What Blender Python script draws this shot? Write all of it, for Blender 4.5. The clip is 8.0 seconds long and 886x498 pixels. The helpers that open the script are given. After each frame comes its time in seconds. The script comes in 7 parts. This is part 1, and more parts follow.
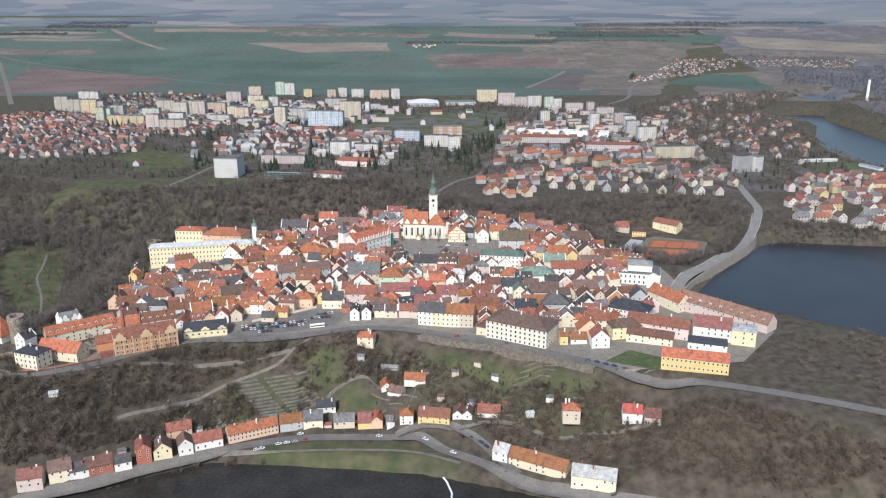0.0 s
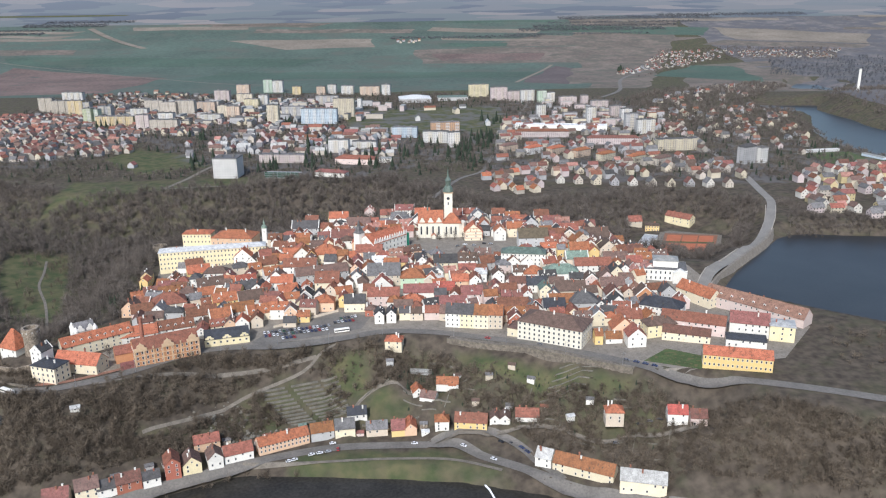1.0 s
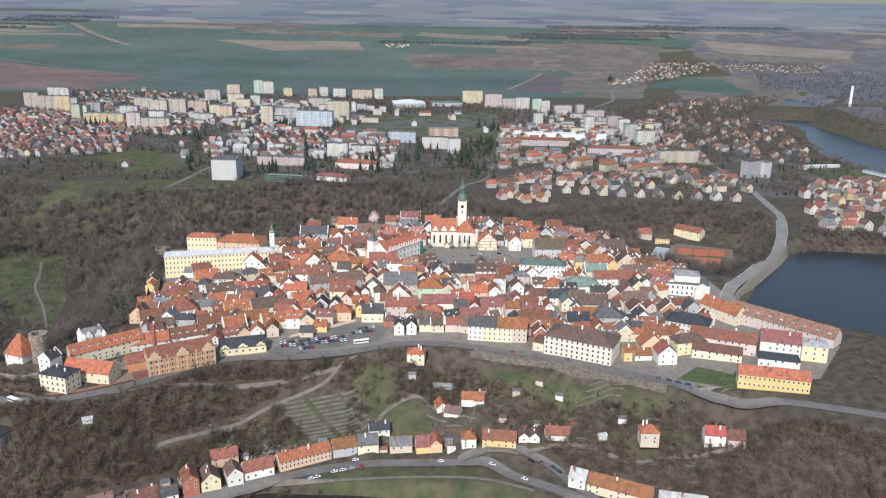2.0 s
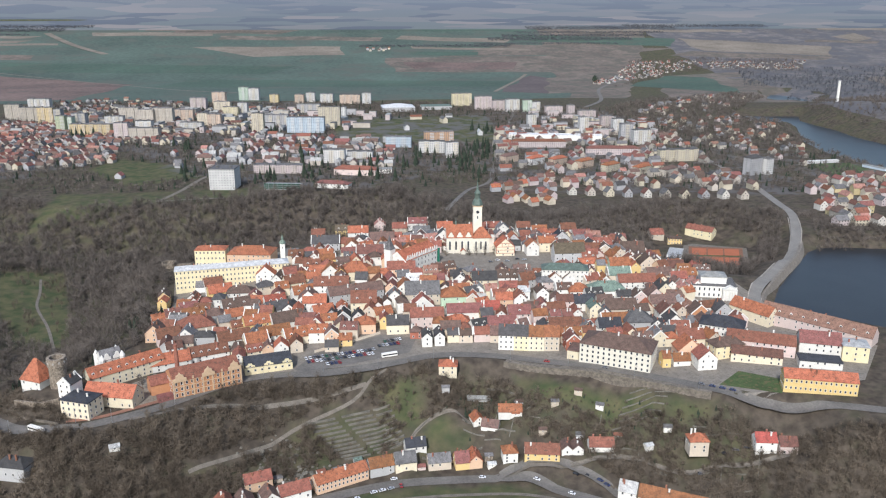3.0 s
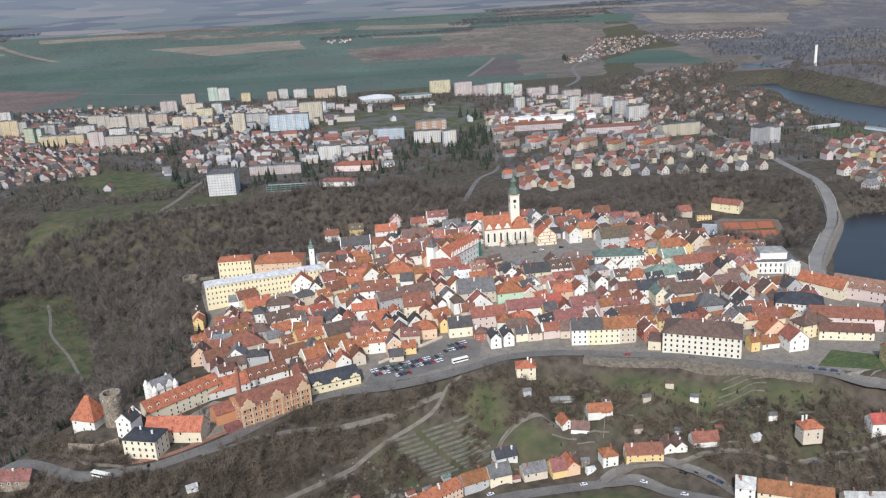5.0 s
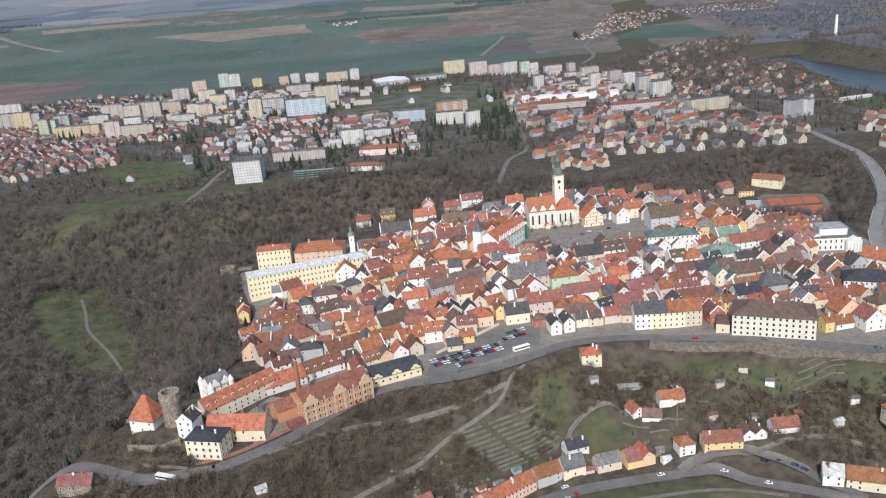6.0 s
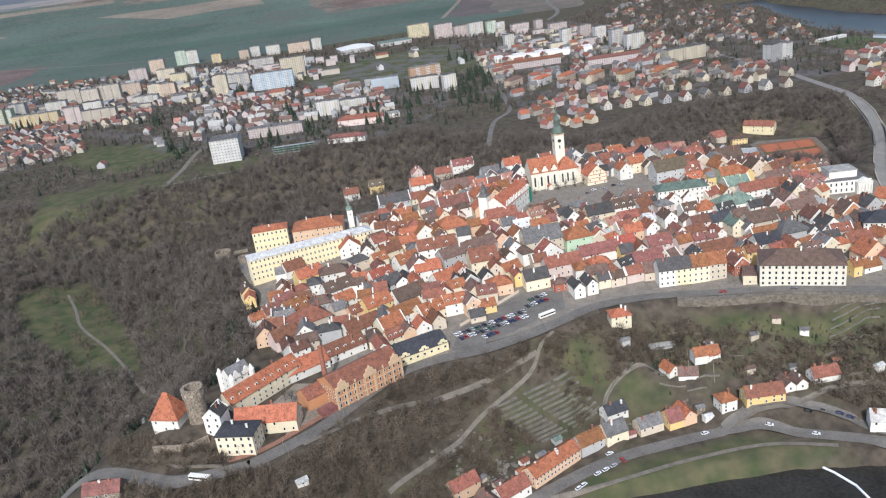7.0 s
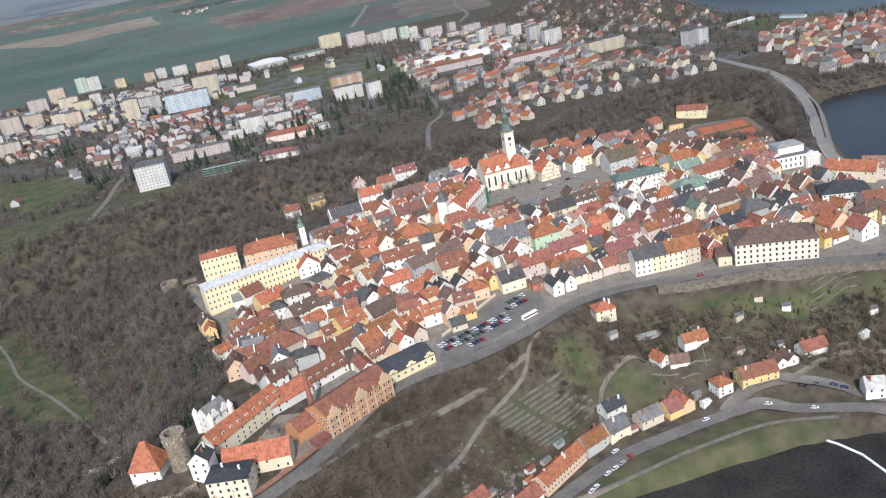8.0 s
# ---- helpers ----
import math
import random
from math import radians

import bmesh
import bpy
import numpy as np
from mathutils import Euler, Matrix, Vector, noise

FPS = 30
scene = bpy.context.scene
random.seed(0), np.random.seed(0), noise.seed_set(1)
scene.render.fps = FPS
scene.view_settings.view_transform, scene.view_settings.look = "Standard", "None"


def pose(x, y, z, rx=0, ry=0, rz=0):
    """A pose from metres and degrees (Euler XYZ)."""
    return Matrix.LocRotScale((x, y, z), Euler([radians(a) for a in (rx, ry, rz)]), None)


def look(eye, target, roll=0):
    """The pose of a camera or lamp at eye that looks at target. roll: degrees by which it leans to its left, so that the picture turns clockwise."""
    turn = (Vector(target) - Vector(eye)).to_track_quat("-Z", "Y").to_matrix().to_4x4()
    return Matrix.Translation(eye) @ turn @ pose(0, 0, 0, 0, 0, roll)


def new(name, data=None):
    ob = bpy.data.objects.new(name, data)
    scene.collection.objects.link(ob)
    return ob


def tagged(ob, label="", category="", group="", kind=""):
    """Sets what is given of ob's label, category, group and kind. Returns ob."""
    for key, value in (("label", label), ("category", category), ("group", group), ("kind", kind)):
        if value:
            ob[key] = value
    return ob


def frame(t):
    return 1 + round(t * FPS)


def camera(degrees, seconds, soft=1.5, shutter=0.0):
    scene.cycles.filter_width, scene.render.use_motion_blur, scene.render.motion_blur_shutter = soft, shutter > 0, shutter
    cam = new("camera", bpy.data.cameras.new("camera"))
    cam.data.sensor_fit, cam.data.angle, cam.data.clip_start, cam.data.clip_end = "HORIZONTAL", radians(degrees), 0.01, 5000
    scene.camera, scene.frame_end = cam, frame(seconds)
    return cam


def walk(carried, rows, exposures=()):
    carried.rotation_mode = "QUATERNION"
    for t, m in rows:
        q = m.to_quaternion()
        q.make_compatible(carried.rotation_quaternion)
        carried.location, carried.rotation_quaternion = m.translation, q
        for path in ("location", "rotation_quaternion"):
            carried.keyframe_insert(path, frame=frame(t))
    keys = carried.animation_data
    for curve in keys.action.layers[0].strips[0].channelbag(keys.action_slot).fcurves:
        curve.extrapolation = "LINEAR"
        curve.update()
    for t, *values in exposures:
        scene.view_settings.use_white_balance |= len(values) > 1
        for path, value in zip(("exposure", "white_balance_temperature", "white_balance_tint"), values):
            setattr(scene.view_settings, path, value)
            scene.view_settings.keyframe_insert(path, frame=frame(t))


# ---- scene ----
cam = camera(57.9, 8.0, soft=1.2)
PATH = [
    (0, (-0.605, 0.234, 349.254), (-0.586, 96.043, 320.606), -0.04),
    (0.5, (-17.786, 8.767, 348.481), (-16.514, 104.589, 319.908), -0.43),
    (1, (-34.912, 17.578, 347.725), (-32.445, 113.194, 318.542), -0.75),
    (1.5, (-51.959, 26.676, 346.984), (-47.751, 122.312, 318.070), 0.97),
    (3, (-102.389, 55.741, 344.824), (-94.256, 151.336, 316.622), -0.04),
    (3.5, (-118.884, 66.040, 344.117), (-109.546, 161.205, 314.854), -0.02),
    (4, (-135.182, 76.654, 343.413), (-124.890, 171.704, 314.095), -1.39),
    (5.5, (-182.659, 110.446, 341.291), (-169.276, 204.836, 311.103), -3.62),
    (6, (-197.933, 122.379, 340.573), (-185.665, 216.383, 308.747), -4.69),
    (6.5, (-212.892, 134.657, 339.845), (-196.762, 227.030, 305.101), -5.77),
    (7, (-227.513, 147.286, 339.105), (-211.411, 239.119, 302.946), -7.64),
    (7.5, (-241.771, 160.271, 338.351), (-224.127, 251.529, 301.462), -7.94),
    (8, (-255.644, 173.619, 337.579), (-229.561, 262.859, 300.759), -10.54),
]
walk(cam, [(t, look(eye, target, roll)) for t, eye, target, roll in PATH], exposures=[(0, 0.22, 5740, 10), (4, 0.12, 5760, 10), (5.5, 0.09, 5760, 10), (8, 0.23, 5780, 10)])

# ---- world, sun ----
world = bpy.data.worlds.new("world")
scene.world = world
world.use_nodes = True
SUN_AZ, SUN_EL = radians(198), radians(40)      # clockwise from +y, the way the sun stands
sky = world.node_tree.nodes.new("ShaderNodeTexSky")
sky.sky_type, sky.sun_disc = "NISHITA", False
sky.sun_elevation, sky.sun_rotation = SUN_EL, SUN_AZ
sky.dust_density, sky.air_density = 2.5, 1.2
background = world.node_tree.nodes["Background"]
background.inputs["Strength"].default_value = 0.152
world.node_tree.links.new(sky.outputs["Color"], background.inputs["Color"])
sun = new("sun", bpy.data.lights.new("sun", "SUN"))
sun.data.energy, sun.data.angle, sun.data.color = 3.45, radians(2.5), (1.0, 0.95, 0.89)
sun_way = Vector((math.sin(SUN_AZ) * math.cos(SUN_EL), math.cos(SUN_AZ) * math.cos(SUN_EL), math.sin(SUN_EL)))
sun.matrix_world = look(sun_way * 900, (0, 0, 0))


# ---- materials ----
def material(name, colour, rough=0.8, vary=0.12, scale=0.6, fine=4.0, bump=0.15, metal=0.0, spread=0.0, stain=None, stain_at=0.62, spec=0.3):
    """A surface with grain and patches, whose pieces differ by their object's random number."""
    m = bpy.data.materials.new(name)
    m.use_nodes = True
    nt = m.node_tree
    n, link = nt.nodes, nt.links.new
    shader = n["Principled BSDF"]
    shader.inputs["Roughness"].default_value, shader.inputs["Metallic"].default_value = rough, metal
    shader.inputs["Specular IOR Level"].default_value = spec
    coord = n.new("ShaderNodeNewGeometry")
    big, small = n.new("ShaderNodeTexNoise"), n.new("ShaderNodeTexNoise")
    big.inputs["Scale"].default_value, small.inputs["Scale"].default_value = scale * 0.12, fine * 0.25
    big.inputs["Detail"].default_value, small.inputs["Detail"].default_value = 4, 3
    for tex in (big, small):
        link(coord.outputs["Position"], tex.inputs["Vector"])
    add = n.new("ShaderNodeMath")
    add.operation = "ADD"
    link(big.outputs["Fac"], add.inputs[0])
    link(small.outputs["Fac"], add.inputs[1])
    value = n.new("ShaderNodeMapRange")
    value.inputs["From Min"].default_value, value.inputs["From Max"].default_value = 0.6, 1.4
    value.inputs["To Min"].default_value, value.inputs["To Max"].default_value = 1 - vary * 1.6, 1 + vary * 1.6
    link(add.outputs[0], value.inputs["Value"])
    shade = n.new("ShaderNodeHueSaturation")
    shade.inputs["Color"].default_value = (*colour, 1)
    last = value.outputs[0]
    if spread:
        info = n.new("ShaderNodeObjectInfo")
        ran = n.new("ShaderNodeMapRange")
        ran.inputs["To Min"].default_value, ran.inputs["To Max"].default_value = 1 - spread, 1 + spread
        link(info.outputs["Random"], ran.inputs["Value"])
        times = n.new("ShaderNodeMath")
        times.operation = "MULTIPLY"
        link(last, times.inputs[0])
        link(ran.outputs[0], times.inputs[1])
        last = times.outputs[0]
        hue = n.new("ShaderNodeMapRange")
        hue.inputs["To Min"].default_value, hue.inputs["To Max"].default_value = 0.5 + spread * 0.07, 0.5 - spread * 0.008
        link(info.outputs["Random"], hue.inputs["Value"])
        link(hue.outputs[0], shade.inputs["Hue"])
    link(last, shade.inputs["Value"])
    colour_out = shade.outputs["Color"]
    if stain:
        mask, mix = n.new("ShaderNodeMapRange"), n.new("ShaderNodeMix")
        mask.inputs["From Min"].default_value, mask.inputs["From Max"].default_value = stain_at - 0.08, stain_at + 0.08
        spots = n.new("ShaderNodeTexNoise")
        spots.inputs["Scale"].default_value, spots.inputs["Detail"].default_value = scale * 0.3, 6
        link(coord.outputs["Position"], spots.inputs["Vector"])
        link(spots.outputs["Fac"], mask.inputs["Value"])
        mix.data_type = "RGBA"
        link(mask.outputs[0], mix.inputs["Factor"])
        link(colour_out, mix.inputs["A"])
        mix.inputs["B"].default_value = (*stain, 1)
        colour_out = mix.outputs["Result"]
    link(colour_out, shader.inputs["Base Color"])
    if bump:
        relief = n.new("ShaderNodeBump")
        relief.inputs["Strength"].default_value, relief.inputs["Distance"].default_value = bump, 0.2
        link(small.outputs["Fac"], relief.inputs["Height"])
        link(relief.outputs["Normal"], shader.inputs["Normal"])
    return m


def roof_tiles(name, colour, rough=0.75, spread=0.3, moss=(0.06, 0.055, 0.04)):
    return material(name, colour, rough, 0.32, 3.0, 6.0, 0.4, spread=spread, stain=moss, stain_at=0.64)


ROOF = dict(
    orange=roof_tiles("orange_roof_tiles", (0.282, 0.096, 0.051)),
    red=roof_tiles("red_roof_tiles", (0.202, 0.074, 0.052)),
    wine=roof_tiles("wine_red_roof_tiles", (0.165, 0.068, 0.057)),
    brown=roof_tiles("brown_roof_tiles", (0.125, 0.077, 0.062)),
    dark=roof_tiles("dark_slate", (0.062, 0.058, 0.056), spread=0.3),
    navy=roof_tiles("blue_black_slate", (0.046, 0.048, 0.054)),
    grey=roof_tiles("grey_roof_sheet", (0.133, 0.126, 0.122)),
    pale=roof_tiles("pale_zinc_sheet", (0.31, 0.3, 0.275), 0.5, moss=(0.22, 0.21, 0.19)),
    green=roof_tiles("green_copper_sheet", (0.125, 0.165, 0.13), 0.6),
    bright=roof_tiles("bright_red_roof_tiles", (0.25, 0.062, 0.045)),
    pink=roof_tiles("pale_salmon_roof_tiles", (0.283, 0.142, 0.112)),
    white=roof_tiles("white_roof_sheet", (0.48, 0.47, 0.45), 0.5, moss=(0.36, 0.35, 0.33)),
    olive=roof_tiles("olive_brown_roof_tiles", (0.115, 0.086, 0.057)),
)


def plaster(name, colour, spread=0.1):
    return material(name, colour, 0.9, 0.08, 1.5, 5.0, 0.12, spread=spread, stain=tuple(0.72 * v for v in colour), stain_at=0.7)


WALL = dict(
    white=plaster("white_plaster", (0.68, 0.65, 0.58)),
    cream=plaster("cream_plaster", (0.66, 0.57, 0.41)),
    yellow=plaster("yellow_plaster", (0.64, 0.46, 0.2)),
    pale_yellow=plaster("pale_yellow_plaster", (0.68, 0.58, 0.36)),
    peach=plaster("peach_plaster", (0.62, 0.42, 0.28)),
    pink=plaster("pink_plaster", (0.56, 0.45, 0.4)),
    beige=plaster("beige_plaster", (0.52, 0.44, 0.34)),
    grey=plaster("grey_plaster", (0.42, 0.41, 0.39)),
    green=plaster("pale_green_plaster", (0.42, 0.52, 0.36)),
    lime=plaster("lime_green_plaster", (0.5, 0.53, 0.34)),
    blue=plaster("pale_blue_plaster", (0.48, 0.53, 0.57)),
    orange=plaster("orange_brick", (0.43, 0.21, 0.105)),
    brick=plaster("red_brick", (0.34, 0.12, 0.08)),
    stone=material("rough_stone", (0.25, 0.205, 0.155), 0.95, 0.3, 3.0, 6.0, 0.6, spread=0.1, stain=(0.13, 0.105, 0.08), stain_at=0.55),
    lime_wash=plaster("old_lime_wash", (0.66, 0.61, 0.5)),
    ochre=plaster("ochre_plaster", (0.58, 0.45, 0.24)),
)
# Wall colours dimmed by a quarter, haze put into the far buildings' colour.
DIM_WALL = {key: material("weathered_%s_panels" % key, tuple(0.75 * v for v in colour), 0.9, 0.14, 1.0, 4.0, 0.1, spread=0.12) for key, colour in dict(
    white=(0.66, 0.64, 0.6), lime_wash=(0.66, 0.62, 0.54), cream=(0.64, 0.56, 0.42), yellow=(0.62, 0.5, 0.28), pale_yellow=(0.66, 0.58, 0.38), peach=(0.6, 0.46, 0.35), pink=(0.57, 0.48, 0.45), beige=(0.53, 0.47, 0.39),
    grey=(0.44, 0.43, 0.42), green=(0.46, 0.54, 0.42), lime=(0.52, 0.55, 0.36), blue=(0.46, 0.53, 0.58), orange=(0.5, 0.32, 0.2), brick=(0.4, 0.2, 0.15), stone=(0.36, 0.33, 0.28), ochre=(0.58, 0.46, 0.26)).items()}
GLASS = material("dark_window_glass", (0.035, 0.04, 0.045), 0.15, 0.3, bump=0, spread=0.5, spec=0.6)
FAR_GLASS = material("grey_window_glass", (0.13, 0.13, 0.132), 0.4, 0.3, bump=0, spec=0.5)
FRAME = material("window_frame_paint", (0.62, 0.59, 0.54), 0.6, 0.05, bump=0)
BRICK = material("chimney_brick", (0.26, 0.11, 0.075), 0.9, 0.2, spread=0.2)
SANDSTONE = material("pale_stone_trim", (0.52, 0.37, 0.23), 0.9, 0.1)
ASPHALT = material("worn_asphalt", (0.142, 0.129, 0.112), 0.9, 0.2, 0.8, 3.0, 0.1)
PAVING = material("grey_paving", (0.2, 0.175, 0.142), 0.9, 0.2, 1.5, 4.0, 0.15, stain=(0.13, 0.115, 0.095))
GRAVEL = material("pale_gravel_path", (0.155, 0.135, 0.108), 0.95, 0.25, 2.0, 6.0, 0.2)
CLAY = material("red_tennis_clay", (0.36, 0.12, 0.06), 0.95, 0.12, 1.0, 4.0)
LAWN = material("spring_grass", (0.06, 0.085, 0.03), 0.95, 0.3, 1.2, 5.0, 0.3, stain=(0.12, 0.1, 0.05), stain_at=0.6)
WATER = material("dark_lake_water", (0.03, 0.031, 0.032), 0.28, 0.15, 0.3, 2.0, 0.03, spec=0.09)
RIVER_WATER = material("murky_river_water", (0.034, 0.031, 0.026), 0.22, 0.3, 0.4, 2.0, 0.03, spec=0.08)



def twigs(name, colour, wide=0.4):
    """Bark whose twigs differ in tone, in patches as large as a tree."""
    m = material(name, colour, 0.95, 0.34, 0.35, 0.6, 0, spec=0.1)
    n, link = m.node_tree.nodes, m.node_tree.links.new
    geo, tone, mix = n.new("ShaderNodeNewGeometry"), n.new("ShaderNodeMapRange"), n.new("ShaderNodeMix")
    tone.inputs["To Min"].default_value, tone.inputs["To Max"].default_value = 1 - wide, 1 + wide
    link(geo.outputs["Random Per Island"], tone.inputs["Value"])
    mix.data_type, mix.blend_type = "RGBA", "MULTIPLY"
    mix.inputs["Factor"].default_value = 1
    socket = n["Principled BSDF"].inputs["Base Color"]
    link(socket.links[0].from_socket, mix.inputs["A"])
    link(tone.outputs[0], mix.inputs["B"])
    link(mix.outputs["Result"], socket)
    return m


# Two tones of one bark: the farther woods' greyer one paints in haze.
BARK = twigs("bare_grey_twigs", (0.126, 0.107, 0.09), 0.14)
SCRUB = twigs("brown_scrub_twigs", (0.124, 0.1, 0.074), 0.12)
# Cooler, lighter twigs: a haze tint put into the colour.
FAR_WOOD = twigs("hazed_far_woodland", (0.1, 0.102, 0.106), 0.2)
NEEDLES = material("dark_conifer_needles", (0.03, 0.042, 0.026), 0.9, 0.3, 2.0, 8.0, 0)
RUBBER = material("black_rubber", (0.02, 0.02, 0.02), 0.8, 0.05, bump=0)
METAL = material("galvanised_steel", (0.4, 0.4, 0.4), 0.45, 0.05, metal=0.8, bump=0)


# ---- building helpers ----
def mesh_of(name, verts, faces, mats, slots=None):
    me = bpy.data.meshes.new(name)
    me.from_pydata([tuple(v) for v in verts], [], faces)
    for m in mats:
        me.materials.append(m)
    if slots:
        me.polygons.foreach_set("material_index", slots)
    me.update()
    return me


def part(name, me, parent, label="", at=None):
    ob = new(name, me)
    ob.parent = parent
    if at is not None:
        ob.matrix_basis = at
    return tagged(ob, label)


def box(x0, x1, y0, y1, z0, z1):
    v = [(x, y, z) for z in (z0, z1) for x, y in ((x0, y0), (x1, y0), (x1, y1), (x0, y1))]
    return v, [(3, 2, 1, 0), (4, 5, 6, 7), (0, 1, 5, 4), (1, 2, 6, 5), (2, 3, 7, 6), (3, 0, 4, 7)]


def join(*shapes):
    verts, faces = [], []
    for v, f in shapes:
        k = len(verts)
        verts += list(v)
        faces += [tuple(i + k for i in face) for face in f]
    return verts, faces


def ring(radii, heights, sides=12):
    """A turned shape."""
    v, f = [], []
    for r, h in zip(radii, heights):
        v += [(r * math.cos(2 * math.pi * i / sides), r * math.sin(2 * math.pi * i / sides), h) for i in range(sides)]
    for j in range(len(radii) - 1):
        f += [(j * sides + i, j * sides + (i + 1) % sides, (j + 1) * sides + (i + 1) % sides, (j + 1) * sides + i) for i in range(sides)]
    return v, f + [tuple(range(len(v) - sides, len(v)))]


def shifted(shape, x, y, z=0):
    return [(a + x, b + y, c + z) for a, b, c in shape[0]], shape[1]


WINDOWS = {}


def window_mesh(w, h, arched=False):
    """A dark pane in a pale frame that stands proud of the wall, facing -y."""
    key = (w, h, arched)
    if key not in WINDOWS:
        f = 0.16
        head = [(w / 2 * math.cos(a), h / 2 - w / 2 + w / 2 * math.sin(a)) for a in [math.pi * k / 6 for k in range(7)]] if arched else [(w / 2, h / 2), (-w / 2, h / 2)]
        outer = [(-w / 2, -h / 2), (w / 2, -h / 2)] + head
        n = len(outer)
        inner = [(x * (1 - 2 * f / w), z * (1 - 2 * f / h)) for x, z in outer]
        v = [(x, 0.02, z) for x, z in outer] + [(x, -0.12, z) for x, z in outer] + [(x, -0.12, z) for x, z in inner] + [(x, -0.05, z) for x, z in inner]
        faces = [(k * n + i, k * n + (i + 1) % n, (k + 1) * n + (i + 1) % n, (k + 1) * n + i) for k in range(3) for i in range(n)] + [tuple(range(3 * n, 4 * n))]
        WINDOWS[key] = mesh_of("window", v, faces, [FRAME, GLASS], [0] * (3 * n) + [1])
    return WINDOWS[key]


def put_windows(root, length, depth, floors, base, storey, sides="f", gap=3.2, size=(1.1, 1.6), start=0, skip=0.0, arched=False):
    """Windows in rows on the sides named: f front (-y), b back, l left, r right."""
    for side in sides:
        wide = length if side in "fb" else depth
        count = max(1, int((wide - 1.2) / gap))
        for k in range(start, floors):
            for i in range(count):
                if skip and random.random() < skip:
                    continue
                u, z = (i + 0.5) * wide / count - wide / 2, base + (k + 0.55) * storey
                at = {"f": (u, -depth / 2, 0), "b": (-u, depth / 2, 180), "l": (-length / 2, -u, -90), "r": (length / 2, u, 90)}[side]
                part("window", window_mesh(*size, arched), root, at=pose(at[0], at[1], z, 0, 0, at[2]))


def gable_walls(length, depth, h, rise, foot=2.5):
    a, b = length / 2, depth / 2
    v = [(-a, -b, -foot), (a, -b, -foot), (a, b, -foot), (-a, b, -foot), (-a, -b, h), (a, -b, h), (a, b, h), (-a, b, h), (-a, 0, h + rise), (a, 0, h + rise)]
    return v, [(0, 1, 5, 4), (2, 3, 7, 6), (1, 2, 6, 9, 5), (3, 0, 4, 8, 7)]


def gable_roof(length, depth, h, rise, over=0.45, thick=0.3):
    a, b = length / 2 + over * 0.6, depth / 2 + over
    low = h - over * rise / (depth / 2)
    v = []
    for up in (thick, 0.03):
        v += [(-a, -b, low + up), (a, -b, low + up), (a, 0, h + rise + up), (-a, 0, h + rise + up), (a, b, low + up), (-a, b, low + up)]
    return v, [(0, 1, 2, 3), (3, 2, 4, 5), (7, 6, 9, 8), (8, 9, 11, 10), (0, 6, 7, 1), (4, 10, 11, 5), (1, 7, 8, 2), (2, 8, 10, 4), (5, 11, 9, 3), (3, 9, 6, 0)]


def hip_roof(length, depth, h, rise, over=0.5, thick=0.3, hip=0.5):
    a, b, r = length / 2 + over, depth / 2 + over, max(length / 2 - depth * hip, 0.3)
    v = [(-a, -b, h - 0.1), (a, -b, h - 0.1), (a, b, h - 0.1), (-a, b, h - 0.1), (-a, -b, h + thick), (a, -b, h + thick), (a, b, h + thick), (-a, b, h + thick),
         (-r, 0, h + rise), (r, 0, h + rise)]
    return v, [(3, 2, 1, 0), (0, 1, 5, 4), (1, 2, 6, 5), (2, 3, 7, 6), (3, 0, 4, 7), (4, 5, 9, 8), (5, 6, 9), (6, 7, 8, 9), (7, 4, 8)]


def flat_roof(length, depth, h):
    a, b = length / 2, depth / 2
    return join(box(-a, a, -b, b, h - 0.3, h + 0.05), box(-a, a, -b - 0.15, -b + 0.25, h - 0.3, h + 0.6), box(-a, a, b - 0.25, b + 0.15, h - 0.3, h + 0.6),
                box(-a - 0.15, -a + 0.25, -b, b, h - 0.3, h + 0.6), box(a - 0.25, a + 0.15, -b, b, h - 0.3, h + 0.6))


def ground(x, y):
    return float(terrain(x, y))


COLOUR_WORDS = dict(lime_wash="pale cream", pale_yellow="pale yellow", lime="lime green", blue="pale blue", orange="orange brick", brick="red brick", stone="rough stone")
ROOF_WORDS = dict(orange="orange tiled", red="red tiled", wine="dark red tiled", brown="brown tiled", dark="black slate", navy="blue-black slate", grey="grey sheet", pale="pale zinc",
                  green="green copper", bright="bright red tiled", pink="pale salmon tiled", white="white sheet", olive="olive brown")
PLACED = []


